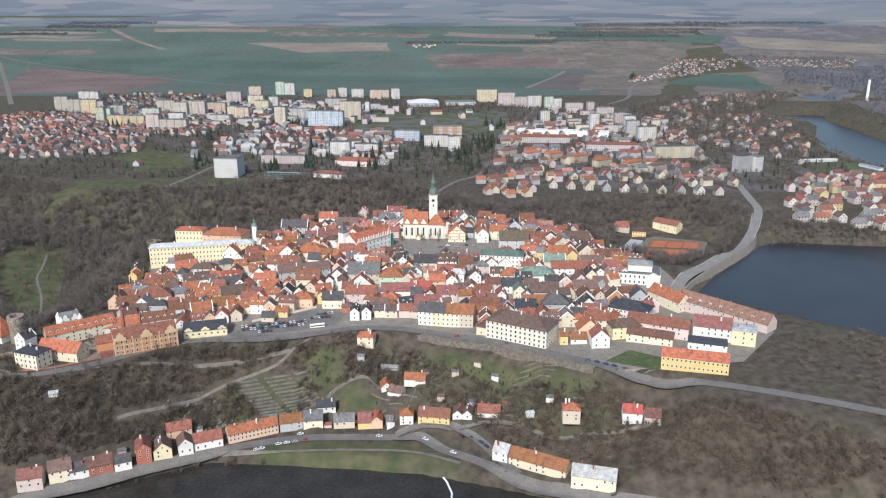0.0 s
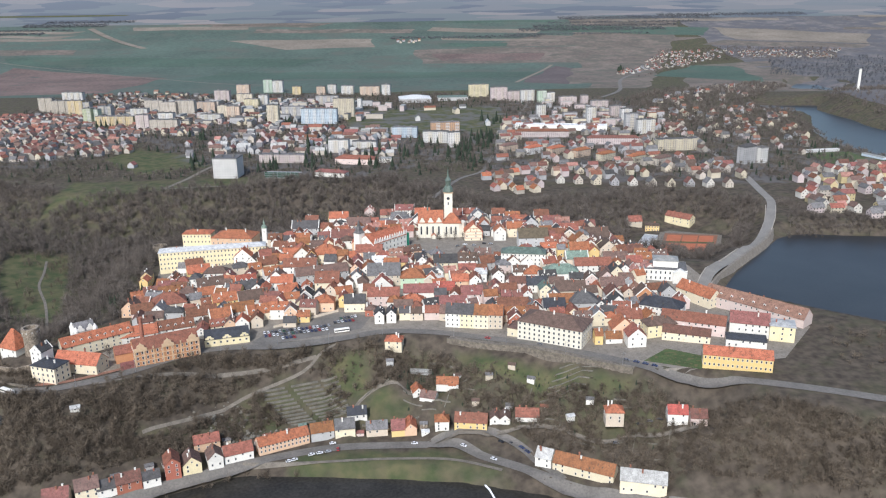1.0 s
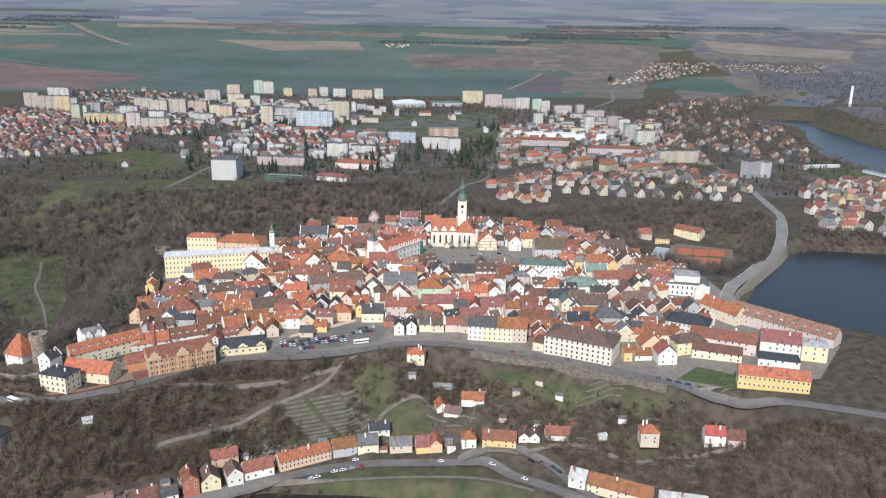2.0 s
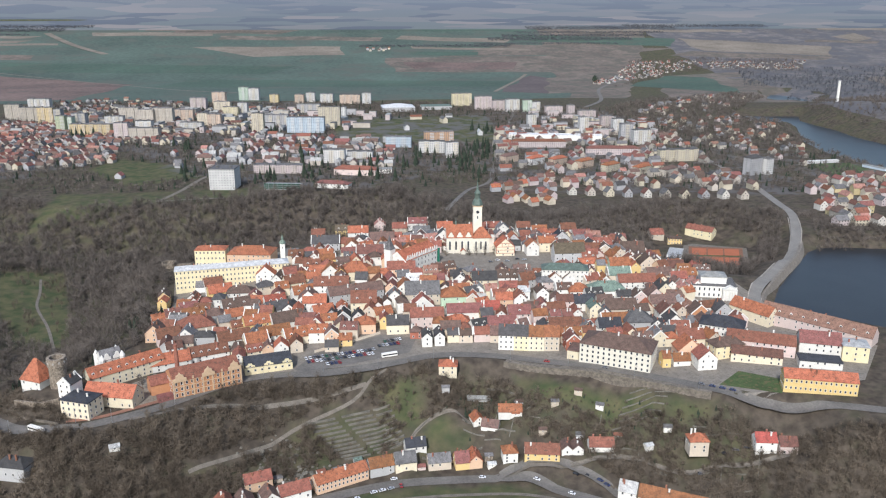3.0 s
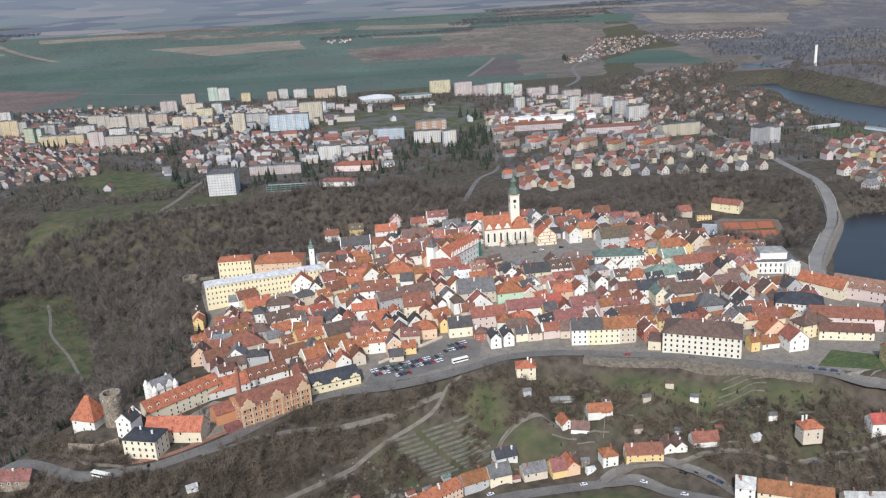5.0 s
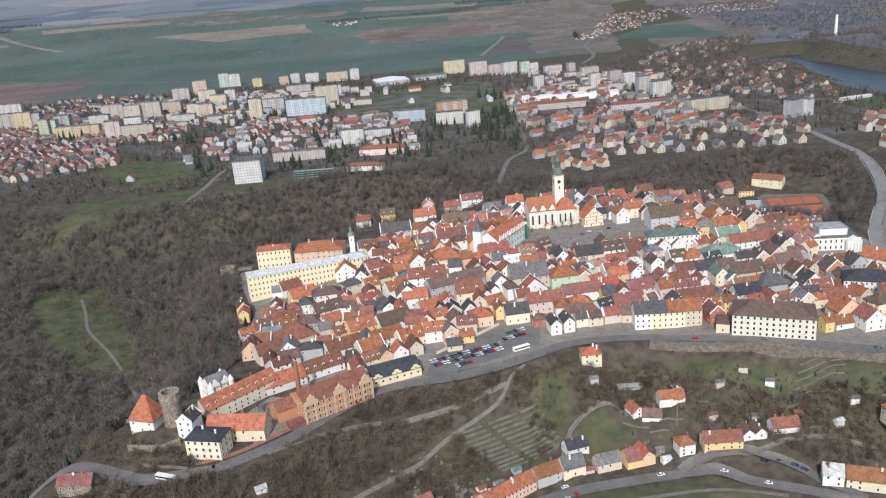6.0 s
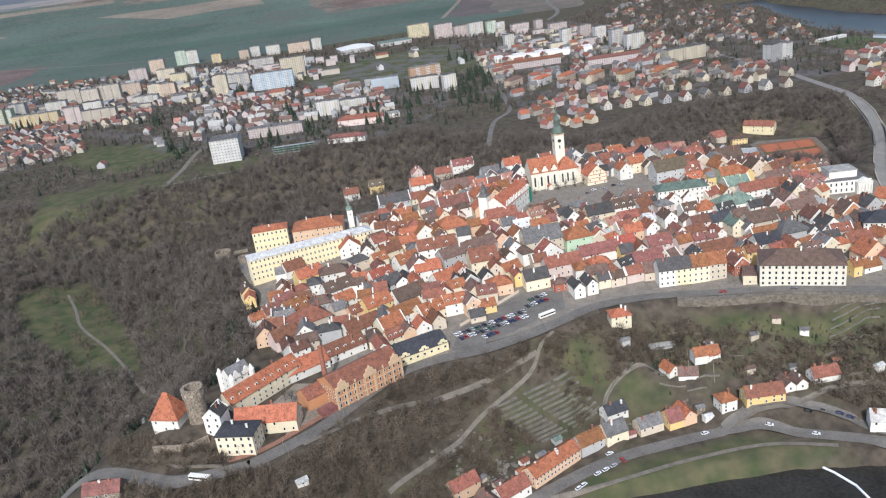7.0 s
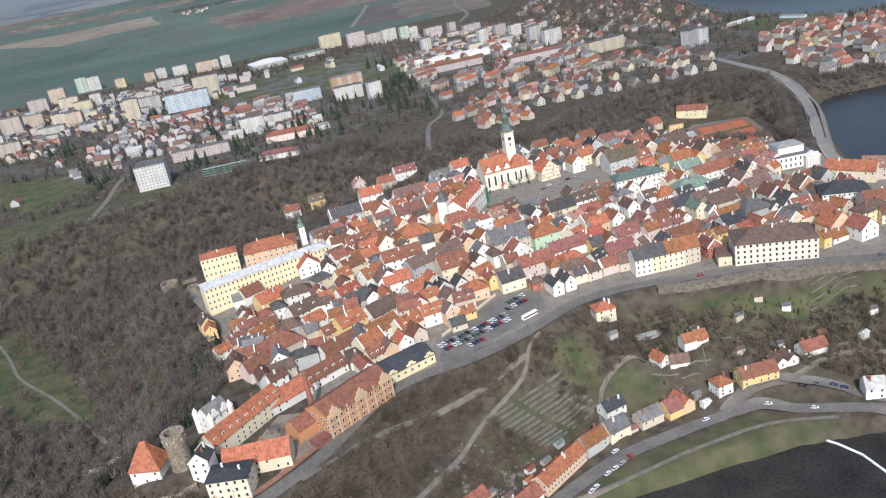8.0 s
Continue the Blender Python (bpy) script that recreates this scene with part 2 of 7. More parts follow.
def house(x, y, length, depth, h, turn, roof, wall, kind="gable", pitch=42, floors=0, sides="fl", chimneys=2, label="", z=None, name="house", category="house", group="",
          dormers=0, size=(1.25, 1.75), gap=3.9, skip=0.36, parapet=None):
    """A house whose ridge runs along its own x axis, its front to -y before the turn."""
    z = ground(x, y) if z is None else z
    root = tagged(new(name), label or f"{COLOUR_WORDS.get(wall, wall)} plastered {name.replace('_', ' ')} with a {ROOF_WORDS[roof]} roof", category, group)
    root.matrix_basis = pose(x, y, z, 0, 0, turn)
    rise = depth / 2 * math.tan(radians(pitch))
    parapet = group == "old town houses" and random.random() < 0.14 if parapet is None else parapet
    if group == "old town houses" and kind == "gable" and not dormers and length > 11 and random.random() < 0.3:
        dormers = random.choice((1, 2, 2, 3))
    PLACED.append((x, y, max(length, depth) * 0.42))
    if kind == "gable":
        walls = part("wall", mesh_of("wall", *gable_walls(length, depth, h, rise), [WALL[wall]]), root)
        cover_ob = part("roof", mesh_of("roof", *gable_roof(length, depth, h, rise), [ROOF[roof]]), root)
    else:
        walls = part("wall", mesh_of("wall", *box(-length / 2, length / 2, -depth / 2, depth / 2, -2.5, h), [WALL[wall]]), root)
        shape = hip_roof(length, depth, h, rise * 0.9) if kind == "hip" else flat_roof(length, depth, h)
        cover_ob = part("roof", mesh_of("roof", *shape, [ROOF[roof]]), root)
    for k in range(chimneys):
        cx, cy = random.uniform(-0.35, 0.35) * length, random.uniform(-0.2, 0.2) * depth
        top = h + (rise if kind != "flat" else 0) + random.uniform(0.4, 1.2)
        part("chimney", mesh_of("chimney", *join(box(cx - 0.45, cx + 0.45, cy - 0.35, cy + 0.35, h, top), box(cx - 0.55, cx + 0.55, cy - 0.45, cy + 0.45, top, top + 0.2)),
                                [BRICK if random.random() < 0.68 else WALL["white"]]), cover_ob)
    if parapet and kind == "gable":
        b, up = depth / 2 + 0.25, rise * (depth / 2 + 0.25) / (depth / 2)
        for sx in (-length / 2, length / 2):
            v = [(sx + dx, y, zz + dz) for dx in (-0.32, 0.32) for dz in (-0.2, 0.62) for y, zz in ((-b, h + rise - up), (0, h + rise), (b, h + rise - up))]
            f = [(3, 4, 10, 9), (4, 5, 11, 10), (0, 6, 7, 1), (1, 7, 8, 2), (0, 1, 4, 3), (1, 2, 5, 4), (6, 9, 10, 7), (7, 10, 11, 8), (0, 3, 9, 6), (2, 8, 11, 5)]
            part("gable_parapet", mesh_of("gable_parapet", v, f, [WALL["white"]]), walls, "white plastered gable parapet")
    floors = floors or max(1, round(h / 3.3))
    put_windows(walls, length, depth, floors, 0.2, h / floors, sides, gap=gap, size=size, skip=skip)
    if kind == "gable" and rise > 3.2 and length > 6:
        for sx, deg in ((-length / 2, -90), (length / 2, 90)):
            if ("l" in sides and sx < 0) or ("r" in sides and sx > 0):
                part("window", window_mesh(1.0, 1.3), walls, at=pose(sx, 0, h + rise * 0.35, 0, 0, deg))
    for k in range(dormers):
        u = (k + 0.5) * length / dormers - length / 2
        dv = [(-0.9, 0, 0), (0.9, 0, 0), (0.9, 0, 1.3), (0, 0, 2.0), (-0.9, 0, 1.3), (-0.9, 2.2, 1.3), (0.9, 2.2, 1.3), (0, 2.6, 2.0)]
        dv += [(-0.5, -0.03, 0.25), (0.5, -0.03, 0.25), (0.5, -0.03, 1.25), (-0.5, -0.03, 1.25)]
        df = [(0, 1, 2, 3, 4), (1, 6, 2), (0, 4, 5), (2, 6, 7, 3), (4, 3, 7, 5), (8, 9, 10, 11)]
        t = 0.28
        part("dormer", mesh_of("dormer", dv, df, [WALL["white"], ROOF[roof], GLASS], [0, 0, 0, 1, 1, 2]), cover_ob, at=pose(u, -depth / 2 * (1 - t), h + rise * t - 0.1))
    return root


def block(x, y, length, depth, h, turn, wall, label="", roof="grey", hipped="", floors=0, second="", plain=False):
    """A block of flats: bays that stand proud of one another, a band of windows on each storey, a lift house on top."""
    root = tagged(new("apartment_block"), label or f"{COLOUR_WORDS.get(wall, wall)} concrete block of flats on the far edge of town", "apartment block", "blocks of flats")
    root.matrix_basis = pose(x, y, ground(x, y), 0, 0, turn)
    PLACED.append((x, y, max(length, depth) * 0.5))
    second = second or ("cream" if wall in ("white", "pale_yellow", "grey") else "white" if wall in ("blue", "lime", "green", "orange") else "beige")
    bays, shell, slots = max(2, round(length / 8)), [], []
    plain = plain or bool(hipped) or length <= 15
    for k in range(bays):
        a, b = -length / 2 + k * length / bays, -length / 2 + (k + 1) * length / bays
        out = 0.0 if plain else 1.3 * (k % 2)
        shell += [box(a, b, -depth / 2 - out, depth / 2, -3, h - 0.01 * (k % 2))]
        slots += [0] * 6
        if out:
            # loggias in the proud bay: parapets in the second colour
            n = max(2, round(h / 2.8))
            for i in range(n):
                z = 0.6 + i * (h - 0.6) / n
                shell.append(box(a + 0.7, b - 0.7, -depth / 2 - out - 0.35, -depth / 2 - out + 0.05, z, z + 1.1))
                slots += [1] * 6
    walls = part("wall", mesh_of("wall", *join(*shell), [DIM_WALL[wall], DIM_WALL[second]], slots), root)
    if hipped:
        part("roof", mesh_of("roof", *hip_roof(length, depth, h, depth * 0.32), [ROOF[hipped]]), root)
    else:
        lifts = [box(-1.8 + u, 1.8 + u, -1.5, 1.5, h, h + 2.4) for u in ([0] if length < 30 else [-length / 4, length / 4])]
        part("roof", mesh_of("roof", *join(flat_roof(length, depth, h), *lifts), [ROOF[roof]]), root)
    floors = floors or max(2, round(h / 2.8))
    rows = [0.5 + (k + 0.62) * (h - 0.5) / floors for k in range(floors)]
    shapes = []
    for wide, place in ((length, "f"), (depth, "l"), (depth, "r")):
        count = max(1, int(wide / 3.5))
        for i in range(count):
            u, a, b = (i + 0.5) * wide / count - wide / 2, 0.72, 0.55
            if place == "f":
                bay = min(bays - 1, int((u + length / 2) / length * bays))
                front = -depth / 2 - (0.0 if plain else 1.3 * (bay % 2))
                shapes += [box(u - a, u + a, front - 0.08, front + 0.02, z - b, z + b) for z in rows]
            elif i % 2 == 0:
                side = -length / 2 if place == "l" else length / 2
                shapes += [box(side - 0.08, side + 0.08, u - a, u + a, z - b, z + b) for z in rows]
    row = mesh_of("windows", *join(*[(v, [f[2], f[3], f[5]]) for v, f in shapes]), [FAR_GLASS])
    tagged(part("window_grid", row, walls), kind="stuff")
    return root


# ---- the lie of the land ----
def smooth(a, b, v):
    t = np.clip((v - a) / (b - a), 0.0, 1.0)
    return t * t * (3 - 2 * t)

def line_distance(x, y, pts):
    """Distance from points to an open line of corners."""
    x, y = np.asarray(x, float), np.asarray(y, float)
    if x.size < 64:
        p = np.array(pts, float)
        a, d = p[:-1], p[1:] - p[:-1]
        rx, ry = x[..., None] - a[:, 0], y[..., None] - a[:, 1]
        t = np.clip((rx * d[:, 0] + ry * d[:, 1]) / (d * d).sum(1), 0, 1)
        return np.hypot(rx - t * d[:, 0], ry - t * d[:, 1]).min(-1)
    best = np.full(np.shape(x), 1e9)
    for (ax, ay), (bx, by) in zip(pts, pts[1:]):
        dx, dy = bx - ax, by - ay
        t = np.clip(((x - ax) * dx + (y - ay) * dy) / (dx * dx + dy * dy), 0, 1)
        best = np.minimum(best, np.hypot(x - ax - t * dx, y - ay - t * dy))
    return best

def inside(x, y, pts):
    x, y = np.asarray(x, float), np.asarray(y, float)
    if x.size < 64:
        p = np.array(pts, float)
        q = np.roll(p, -1, 0)
        slope = (q[:, 0] - p[:, 0]) / (q[:, 1] - p[:, 1] + 1e-12)
        yy = y[..., None]
        return (((p[:, 1] > yy) != (q[:, 1] > yy)) & (x[..., None] < slope * (yy - p[:, 1]) + p[:, 0])).sum(-1) % 2 == 1
    hit = np.zeros(np.shape(x), bool)
    for (ax, ay), (bx, by) in zip(pts, pts[1:] + pts[:1]):
        hit ^= ((ay > y) != (by > y)) & (x < (bx - ax) * (y - ay) / (by - ay + 1e-12) + ax)
    return hit

def beyond(x, y, pts):
    """Signed distance to a closed outline: outside positive."""
    d = line_distance(x, y, pts + pts[:1])
    return np.where(inside(x, y, pts), -d, d)

TOWN = [(-350, 508), (-310, 488), (-275, 474), (-228, 500), (-190, 534), (-150, 548), (-108, 560), (-60, 556), (-18, 551), (2, 542), (25, 531), (66, 508), (100, 487), (180, 438),
        (300, 380), (420, 300), (620, 300), (600, 640), (240, 660), (195, 700), (180, 760), (140, 815), (60, 825), (-60, 825), (-160, 815), (-240, 815), (-300, 790), (-292, 700), (-285, 600), (-335, 540)]
NORTH = [(-4500, 1200), (-900, 1120), (-600, 1080), (-440, 1020), (-320, 1040), (-200, 1080), (-80, 1060), (-10, 960), (60, 900), (160, 940),
         (250, 990), (345, 925), (352, 860), (345, 790), (460, 800), (700, 780), (1000, 760), (4500, 700), (4500, 6000), (-4500, 6000)]
DAM = [(198, 640), (207, 653), (238, 694), (288, 752), (320, 800), (350, 860)]
LAKE = [(213, 638), (240, 681), (281, 732), (322, 783), (340, 794), (360, 797), (395, 788), (440, 782), (700, 755), (1000, 700), (1000, 400), (640, 330), (480, 420), (300, 560)]
FAR_LAKE = [(707, 1800), (697, 1696), (776, 1670), (681, 1463), (645, 1303), (645, 1200), (700, 1090), (860, 1100), (860, 1300), (815, 1416), (811, 1513), (826, 1597), (827, 1683), (829, 1748), (867, 1825), (735, 1859)]
UPPER_LAKE = [(1022, 2315), (935, 2123), (1018, 2020), (1092, 2180), (1095, 2341)]
COURTS = [(178, 800), (200, 786), (264, 780), (292, 848), (246, 880), (206, 862)]
RIVER = [(-600, 270), (-420, 330), (-300, 362), (-215, 390), (-145, 424), (-67, 417), (-20, 411), (19, 399), (59, 384), (150, 345), (280, 290), (420, 220), (700, 100)]

# level plots cut into the slope for the garden houses: x, y, height, radius
PLOTS = [(-57, 549, 113, 8), (9.5, 483, 88, 6), (16, 482, 88.5, 6), (30, 480, 90.5, 9), (-20, 516, 97.5, 8), (-41, 518, 91, 6), (-33, 512, 90, 6), (81, 459, 100, 8), (118, 452, 102, 8), (130, 449, 102, 7),
         (-25, 486, 82.5, 6), (-6, 481, 86, 10), (-82, 504, 82, 6), (-89, 490, 78.5, 7), (59, 434, 78.5, 15), (89, 416, 78.5, 12), (37, 445, 79, 7)]

def terrain(x, y):
    x, y = np.asarray(x, float), np.asarray(y, float)
    # the old town's hill, highest at the square
    top = 117.5 + 16.0 * smooth(560, 740, y) * smooth(-300, -90, x) + 4 * smooth(60, 220, x) * (1 - smooth(560, 740, y)) - 5 * smooth(-290, -345, x)
    top = top + 3.0 * smooth(0, 45, x) * (1 - smooth(545, 600, y)) * smooth(380, 440, y)
    top = top - 15 * smooth(105, 190, x) * smooth(665, 745, y)
    # valley floors: the river street in front, the brook behind
    street = 76.5 + 3.0 * smooth(-60, 60, x)
    brook = 84 + 14 * smooth(-250, 200, x) + 14 * smooth(-390, -520, x)
    floor = street + (brook - street) * smooth(480, 600, y - 0.25 * np.clip(-x - 250, 0, 200))
    rim = beyond(x, y, TOWN)
    up_a = 1 - smooth(0, 1, rim / np.where(y < 600, 62 + 16 * smooth(-30, 30, x), 75.0))
    plateau = 125.5 + 0.005 * np.clip(y - 1000, 0, 2000) + 4 * smooth(200, 380, x) * (1 - smooth(900, 1300, y))
    up_b = 1 - smooth(0, 1, beyond(x, y, NORTH) / 105.0)
    z = np.maximum(floor + (top - floor) * up_a, floor + (plateau - floor) * up_b)
    # a retaining wall holds the road above the gardens
    z = z - 2.9 * smooth(0, 1.2, rim) * (1 - smooth(16, 40, rim)) * smooth(-34, -18, x) * (1 - smooth(104, 116, x)) * (y < 600)
    z = np.maximum(z, 124.5 - 0.5 * np.clip(line_distance(x, y, DAM) - 10, 0, None))
    bank = 0.55 * np.clip(beyond(x, y, COURTS) - 4, 0, None)
    z = np.where(y > 700, np.clip(z, 103.5 - bank, 103.5 + bank), z)
    # the castle stands on a knoll
    z = np.maximum(z, z + 9 * (1 - smooth(11, 32, np.hypot(x + 305, y - 525))))
    for px, py, level, r in PLOTS:
        slack = 0.8 * np.clip(np.hypot(x - px, y - py) - r, 0, None)
        z = np.clip(z, level - slack, level + slack)
    # beds of the river and the lakes
    z = z + (66 - z) * (1 - smooth(27, 36, line_distance(x, y, RIVER)))
    for bed in (LAKE, FAR_LAKE, UPPER_LAKE):
        shore = beyond(x, y, bed)
        z = np.where(shore < 0, 118.5 - 0.4 * np.clip(-shore, 0, 10), np.where(shore < 20, np.minimum(z, 118.5 + 0.6 * shore), z))
    z = z + 32 * np.exp(-(((x - 970) / 130) ** 2) - ((y - 1700) / 200) ** 2) * smooth(0, 50, beyond(x, y, FAR_LAKE))
    # the far ground is raised to fill the camera's view up to the horizon
    z = z + 52 * smooth(-700, -1700, x) * smooth(4300, 4950, y)
    return z + 260 * (np.clip(y - 2700, 0, 2250) / 2100) ** 1.5


def steps(low, high, fine, end_low, end_high, grow):
    mid = list(np.arange(low, high + 0.1, fine))
    down, up = [], []
    step, v = fine, low
    while v > end_low:
        step *= grow
        v -= step
        down.append(v)
    step, v = fine, high
    while v < end_high:
        step *= grow
        v += step
        up.append(min(v, end_high))
    return np.array(down[::-1] + mid + up)


GX, GY = steps(-640, 720, 5, -5200, 5200, 1.09), steps(350, 1150, 5, -900, 4950, 1.05)
GX = np.unique(np.concatenate([GX, np.arange(-30, 120, 5) + 2.5]))        # finer where the retaining wall stands
GY = np.unique(np.concatenate([GY, np.arange(475, 560, 5) + 2.5]))
XX, YY = np.meshgrid(GX, GY)
ZZ = terrain(XX, YY)
MEADOWS = [[(-480, 860), (-425, 875), (-375, 745), (-352, 676), (-400, 690), (-470, 800)], [(-500, 960), (-430, 1030), (-330, 1030), (-350, 1090), (-500, 1080)],
           [(-330, 1030), (-260, 1060), (-270, 1100), (-340, 1090)], [(-500, 1330), (-400, 1270), (-340, 1180), (-430, 1120), (-520, 1240)],
           [(-14, 541), (30, 517), (100, 483), (96, 474), (30, 501), (-10, 526)], [(-82, 548), (-70, 538), (-80, 518), (-100, 524), (-100, 540)],
           [(-84, 512), (-62, 520), (-47, 508), (-52, 498), (-82, 498)], [(100, 515), (145, 490), (160, 520), (120, 535)],
           [(-120, 468), (-70, 468), (-30, 466), (10, 440), (0, 436), (-120, 452)], [(-160, 1430), (120, 1440), (140, 1800), (-200, 1780)],
           [(560, 1080), (700, 1060), (720, 1150), (600, 1190)],
           [(-50, 545), (-20, 540), (30, 514), (75, 496), (106, 476), (122, 455), (100, 438), (60, 462), (25, 490), (-15, 500), (-48, 520)],
           [(-372, 800), (-340, 737), (-305, 650), (-290, 618), (-325, 664), (-360, 735)], [(-475, 975), (-440, 990), (-400, 1020), (-405, 1034), (-445, 1010), (-480, 985)],
           [(-225, 466), (-190, 484), (-150, 514), (-112, 530), (-88, 510), (-124, 496), (-150, 488), (-185, 472)]]


def cover(x, y):
    """How much grass there is: 0 bare leaf litter, 1 lawn."""
    g = np.zeros(np.shape(x))
    for outline in MEADOWS:
        strength = 0.5 if outline is MEADOWS[-1] else 0.42 if outline is MEADOWS[11] else 0.75 if outline in (MEADOWS[1], MEADOWS[2]) else 1.0
        g = np.maximum(g, strength * (1 - smooth(-6, 6, beyond(x, y, outline))))
    g = np.maximum(g, 0.24 * smooth(560, 620, y) * (1 - smooth(1000, 1040, y)) * (1 - smooth(-320, -250, x)))
    g = np.maximum(g, 0.22 * smooth(1040, 1120, y) * smooth(-20, 60, -beyond(x, y, NORTH)))
    return np.maximum(g, smooth(2000, 2200, y - 0.12 * np.abs(x)) * (1 - 0.5 * smooth(350, 700, x)))


def earth():
    m = bpy.data.materials.new("earth_and_grass")
    m.use_nodes = True
    n, link = m.node_tree.nodes, m.node_tree.links.new
    shader = n["Principled BSDF"]
    shader.inputs["Roughness"].default_value, shader.inputs["Specular IOR Level"].default_value = 0.95, 0.1
    geo, attr = n.new("ShaderNodeNewGeometry"), n.new("ShaderNodeAttribute")
    attr.attribute_name = "grass"
    def noise_at(scale, detail):
        t = n.new("ShaderNodeTexNoise")
        t.inputs["Scale"].default_value, t.inputs["Detail"].default_value = scale, detail
        link(geo.outputs["Position"], t.inputs["Vector"])
        return t.outputs["Fac"]
    def ramp(fac, a, b, lo=0.35, hi=0.65):
        r = n.new("ShaderNodeValToRGB")
        r.color_ramp.elements[0].position, r.color_ramp.elements[1].position = lo, hi
        r.color_ramp.elements[0].color, r.color_ramp.elements[1].color = (*a, 1), (*b, 1)
        link(fac, r.inputs["Fac"])
        return r.outputs["Color"]
    litter = ramp(noise_at(0.16, 10), (0.045, 0.037, 0.029), (0.108, 0.088, 0.066), 0.3, 0.7)
    yard, paved, lay = n.new("ShaderNodeAttribute"), n.new("ShaderNodeMath"), n.new("ShaderNodeMix")
    yard.attribute_name, paved.operation, lay.data_type = "yard", "MULTIPLY", "RGBA"
    plots = n.new("ShaderNodeMapRange")
    plots.inputs["From Min"].default_value, plots.inputs["From Max"].default_value = 0.46, 0.56
    link(noise_at(0.035, 3), plots.inputs["Value"])
    link(plots.outputs[0], paved.inputs[0])
    link(yard.outputs["Fac"], paved.inputs[1])
    link(paved.outputs[0], lay.inputs["Factor"])
    lay.inputs["B"].default_value = (0.122, 0.114, 0.108, 1)
    grass = ramp(noise_at(0.09, 10), (0.052, 0.066, 0.03), (0.108, 0.1, 0.052))
    mask = n.new("ShaderNodeMath")
    mask.operation = "MULTIPLY_ADD"
    patch = n.new("ShaderNodeMapRange")
    patch.inputs["From Min"].default_value, patch.inputs["From Max"].default_value = 0.35, 0.65
    patch.inputs["To Min"].default_value, patch.inputs["To Max"].default_value = -0.3, 0.3
    link(noise_at(0.06, 6), patch.inputs["Value"])
    link(attr.outputs["Fac"], mask.inputs[0])
    mask.inputs[1].default_value = 1.0
    link(patch.outputs[0], mask.inputs[2])
    mask.use_clamp = True
    mix = n.new("ShaderNodeMix")
    mix.data_type = "RGBA"
    link(mask.outputs[0], mix.inputs["Factor"])
    link(litter, mix.inputs["A"])
    link(grass, mix.inputs["B"])
    link(mix.outputs["Result"], lay.inputs["A"])
    link(lay.outputs["Result"], shader.inputs["Base Color"])
    bump = n.new("ShaderNodeBump")
    bump.inputs["Strength"].default_value, bump.inputs["Distance"].default_value = 0.5, 1.0
    link(noise_at(0.3, 6), bump.inputs["Height"])
    link(bump.outputs["Normal"], shader.inputs["Normal"])
    return m


def grid_faces(rows, cols):
    i = (np.arange(rows - 1)[:, None] * cols + np.arange(cols - 1)).ravel()
    return np.stack([i, i + 1, i + cols + 1, i + cols], 1)


def fast_mesh(name, verts, faces, mats, corners=4):
    me = bpy.data.meshes.new(name)
    verts, faces = np.asarray(verts, np.float32), np.asarray(faces, np.int32)
    me.vertices.add(len(verts))
    me.vertices.foreach_set("co", verts.ravel())
    me.loops.add(faces.size)
    me.loops.foreach_set("vertex_index", faces.ravel())
    me.polygons.add(len(faces))
    me.polygons.foreach_set("loop_start", np.arange(0, faces.size, corners, dtype=np.int32))
    for m in mats:
        me.materials.append(m)
    me.update(calc_edges=True)
    return me


land = fast_mesh("ground", np.stack([XX, YY, ZZ], -1).reshape(-1, 3), grid_faces(len(GY), len(GX)), [earth()])
attribute = land.attributes.new("grass", "FLOAT", "POINT")
attribute.data.foreach_set("value", cover(XX, YY).ravel().astype(np.float32))
yards = land.attributes.new("yard", "FLOAT", "POINT")
SUBURBS = [(-900, 1250), (-560, 1180), (-520, 1420), (-380, 1200), (-300, 1130), (-120, 1080), (40, 1200), (60, 1060), (430, 980), (700, 850), (720, 1080), (480, 1500), (420, 1900), (200, 2050), (130, 1850), (-150, 1820), (-180, 1450), (-260, 2150), (-900, 2150)]
yards.data.foreach_set("value", (0.8 * (1 - smooth(-15, 15, beyond(XX, YY, SUBURBS)))).ravel().astype(np.float32))
land.polygons.foreach_set("use_smooth", np.ones(len(land.polygons), bool))
tagged(new("ground", land), "brown earth and spring grass rising from the river to the plateau", "ground", kind="structure")


def clip_cell(outline, x0, x1, y0, y1):
    """The part of an outline that lies in a cell."""
    pts = list(outline)
    for axis, limit, sign in ((0, x0, 1), (0, x1, -1), (1, y0, 1), (1, y1, -1)):
        kept = []
        for p, q in zip(pts, pts[1:] + pts[:1]):
            a, b = sign * (p[axis] - limit), sign * (q[axis] - limit)
            if a >= 0:
                kept.append(p)
            if (a >= 0) != (b >= 0):
                t = a / (a - b)
                kept.append((p[0] + t * (q[0] - p[0]), p[1] + t * (q[1] - p[1])))
        pts = kept
        if len(pts) < 3:
            return []
    return pts


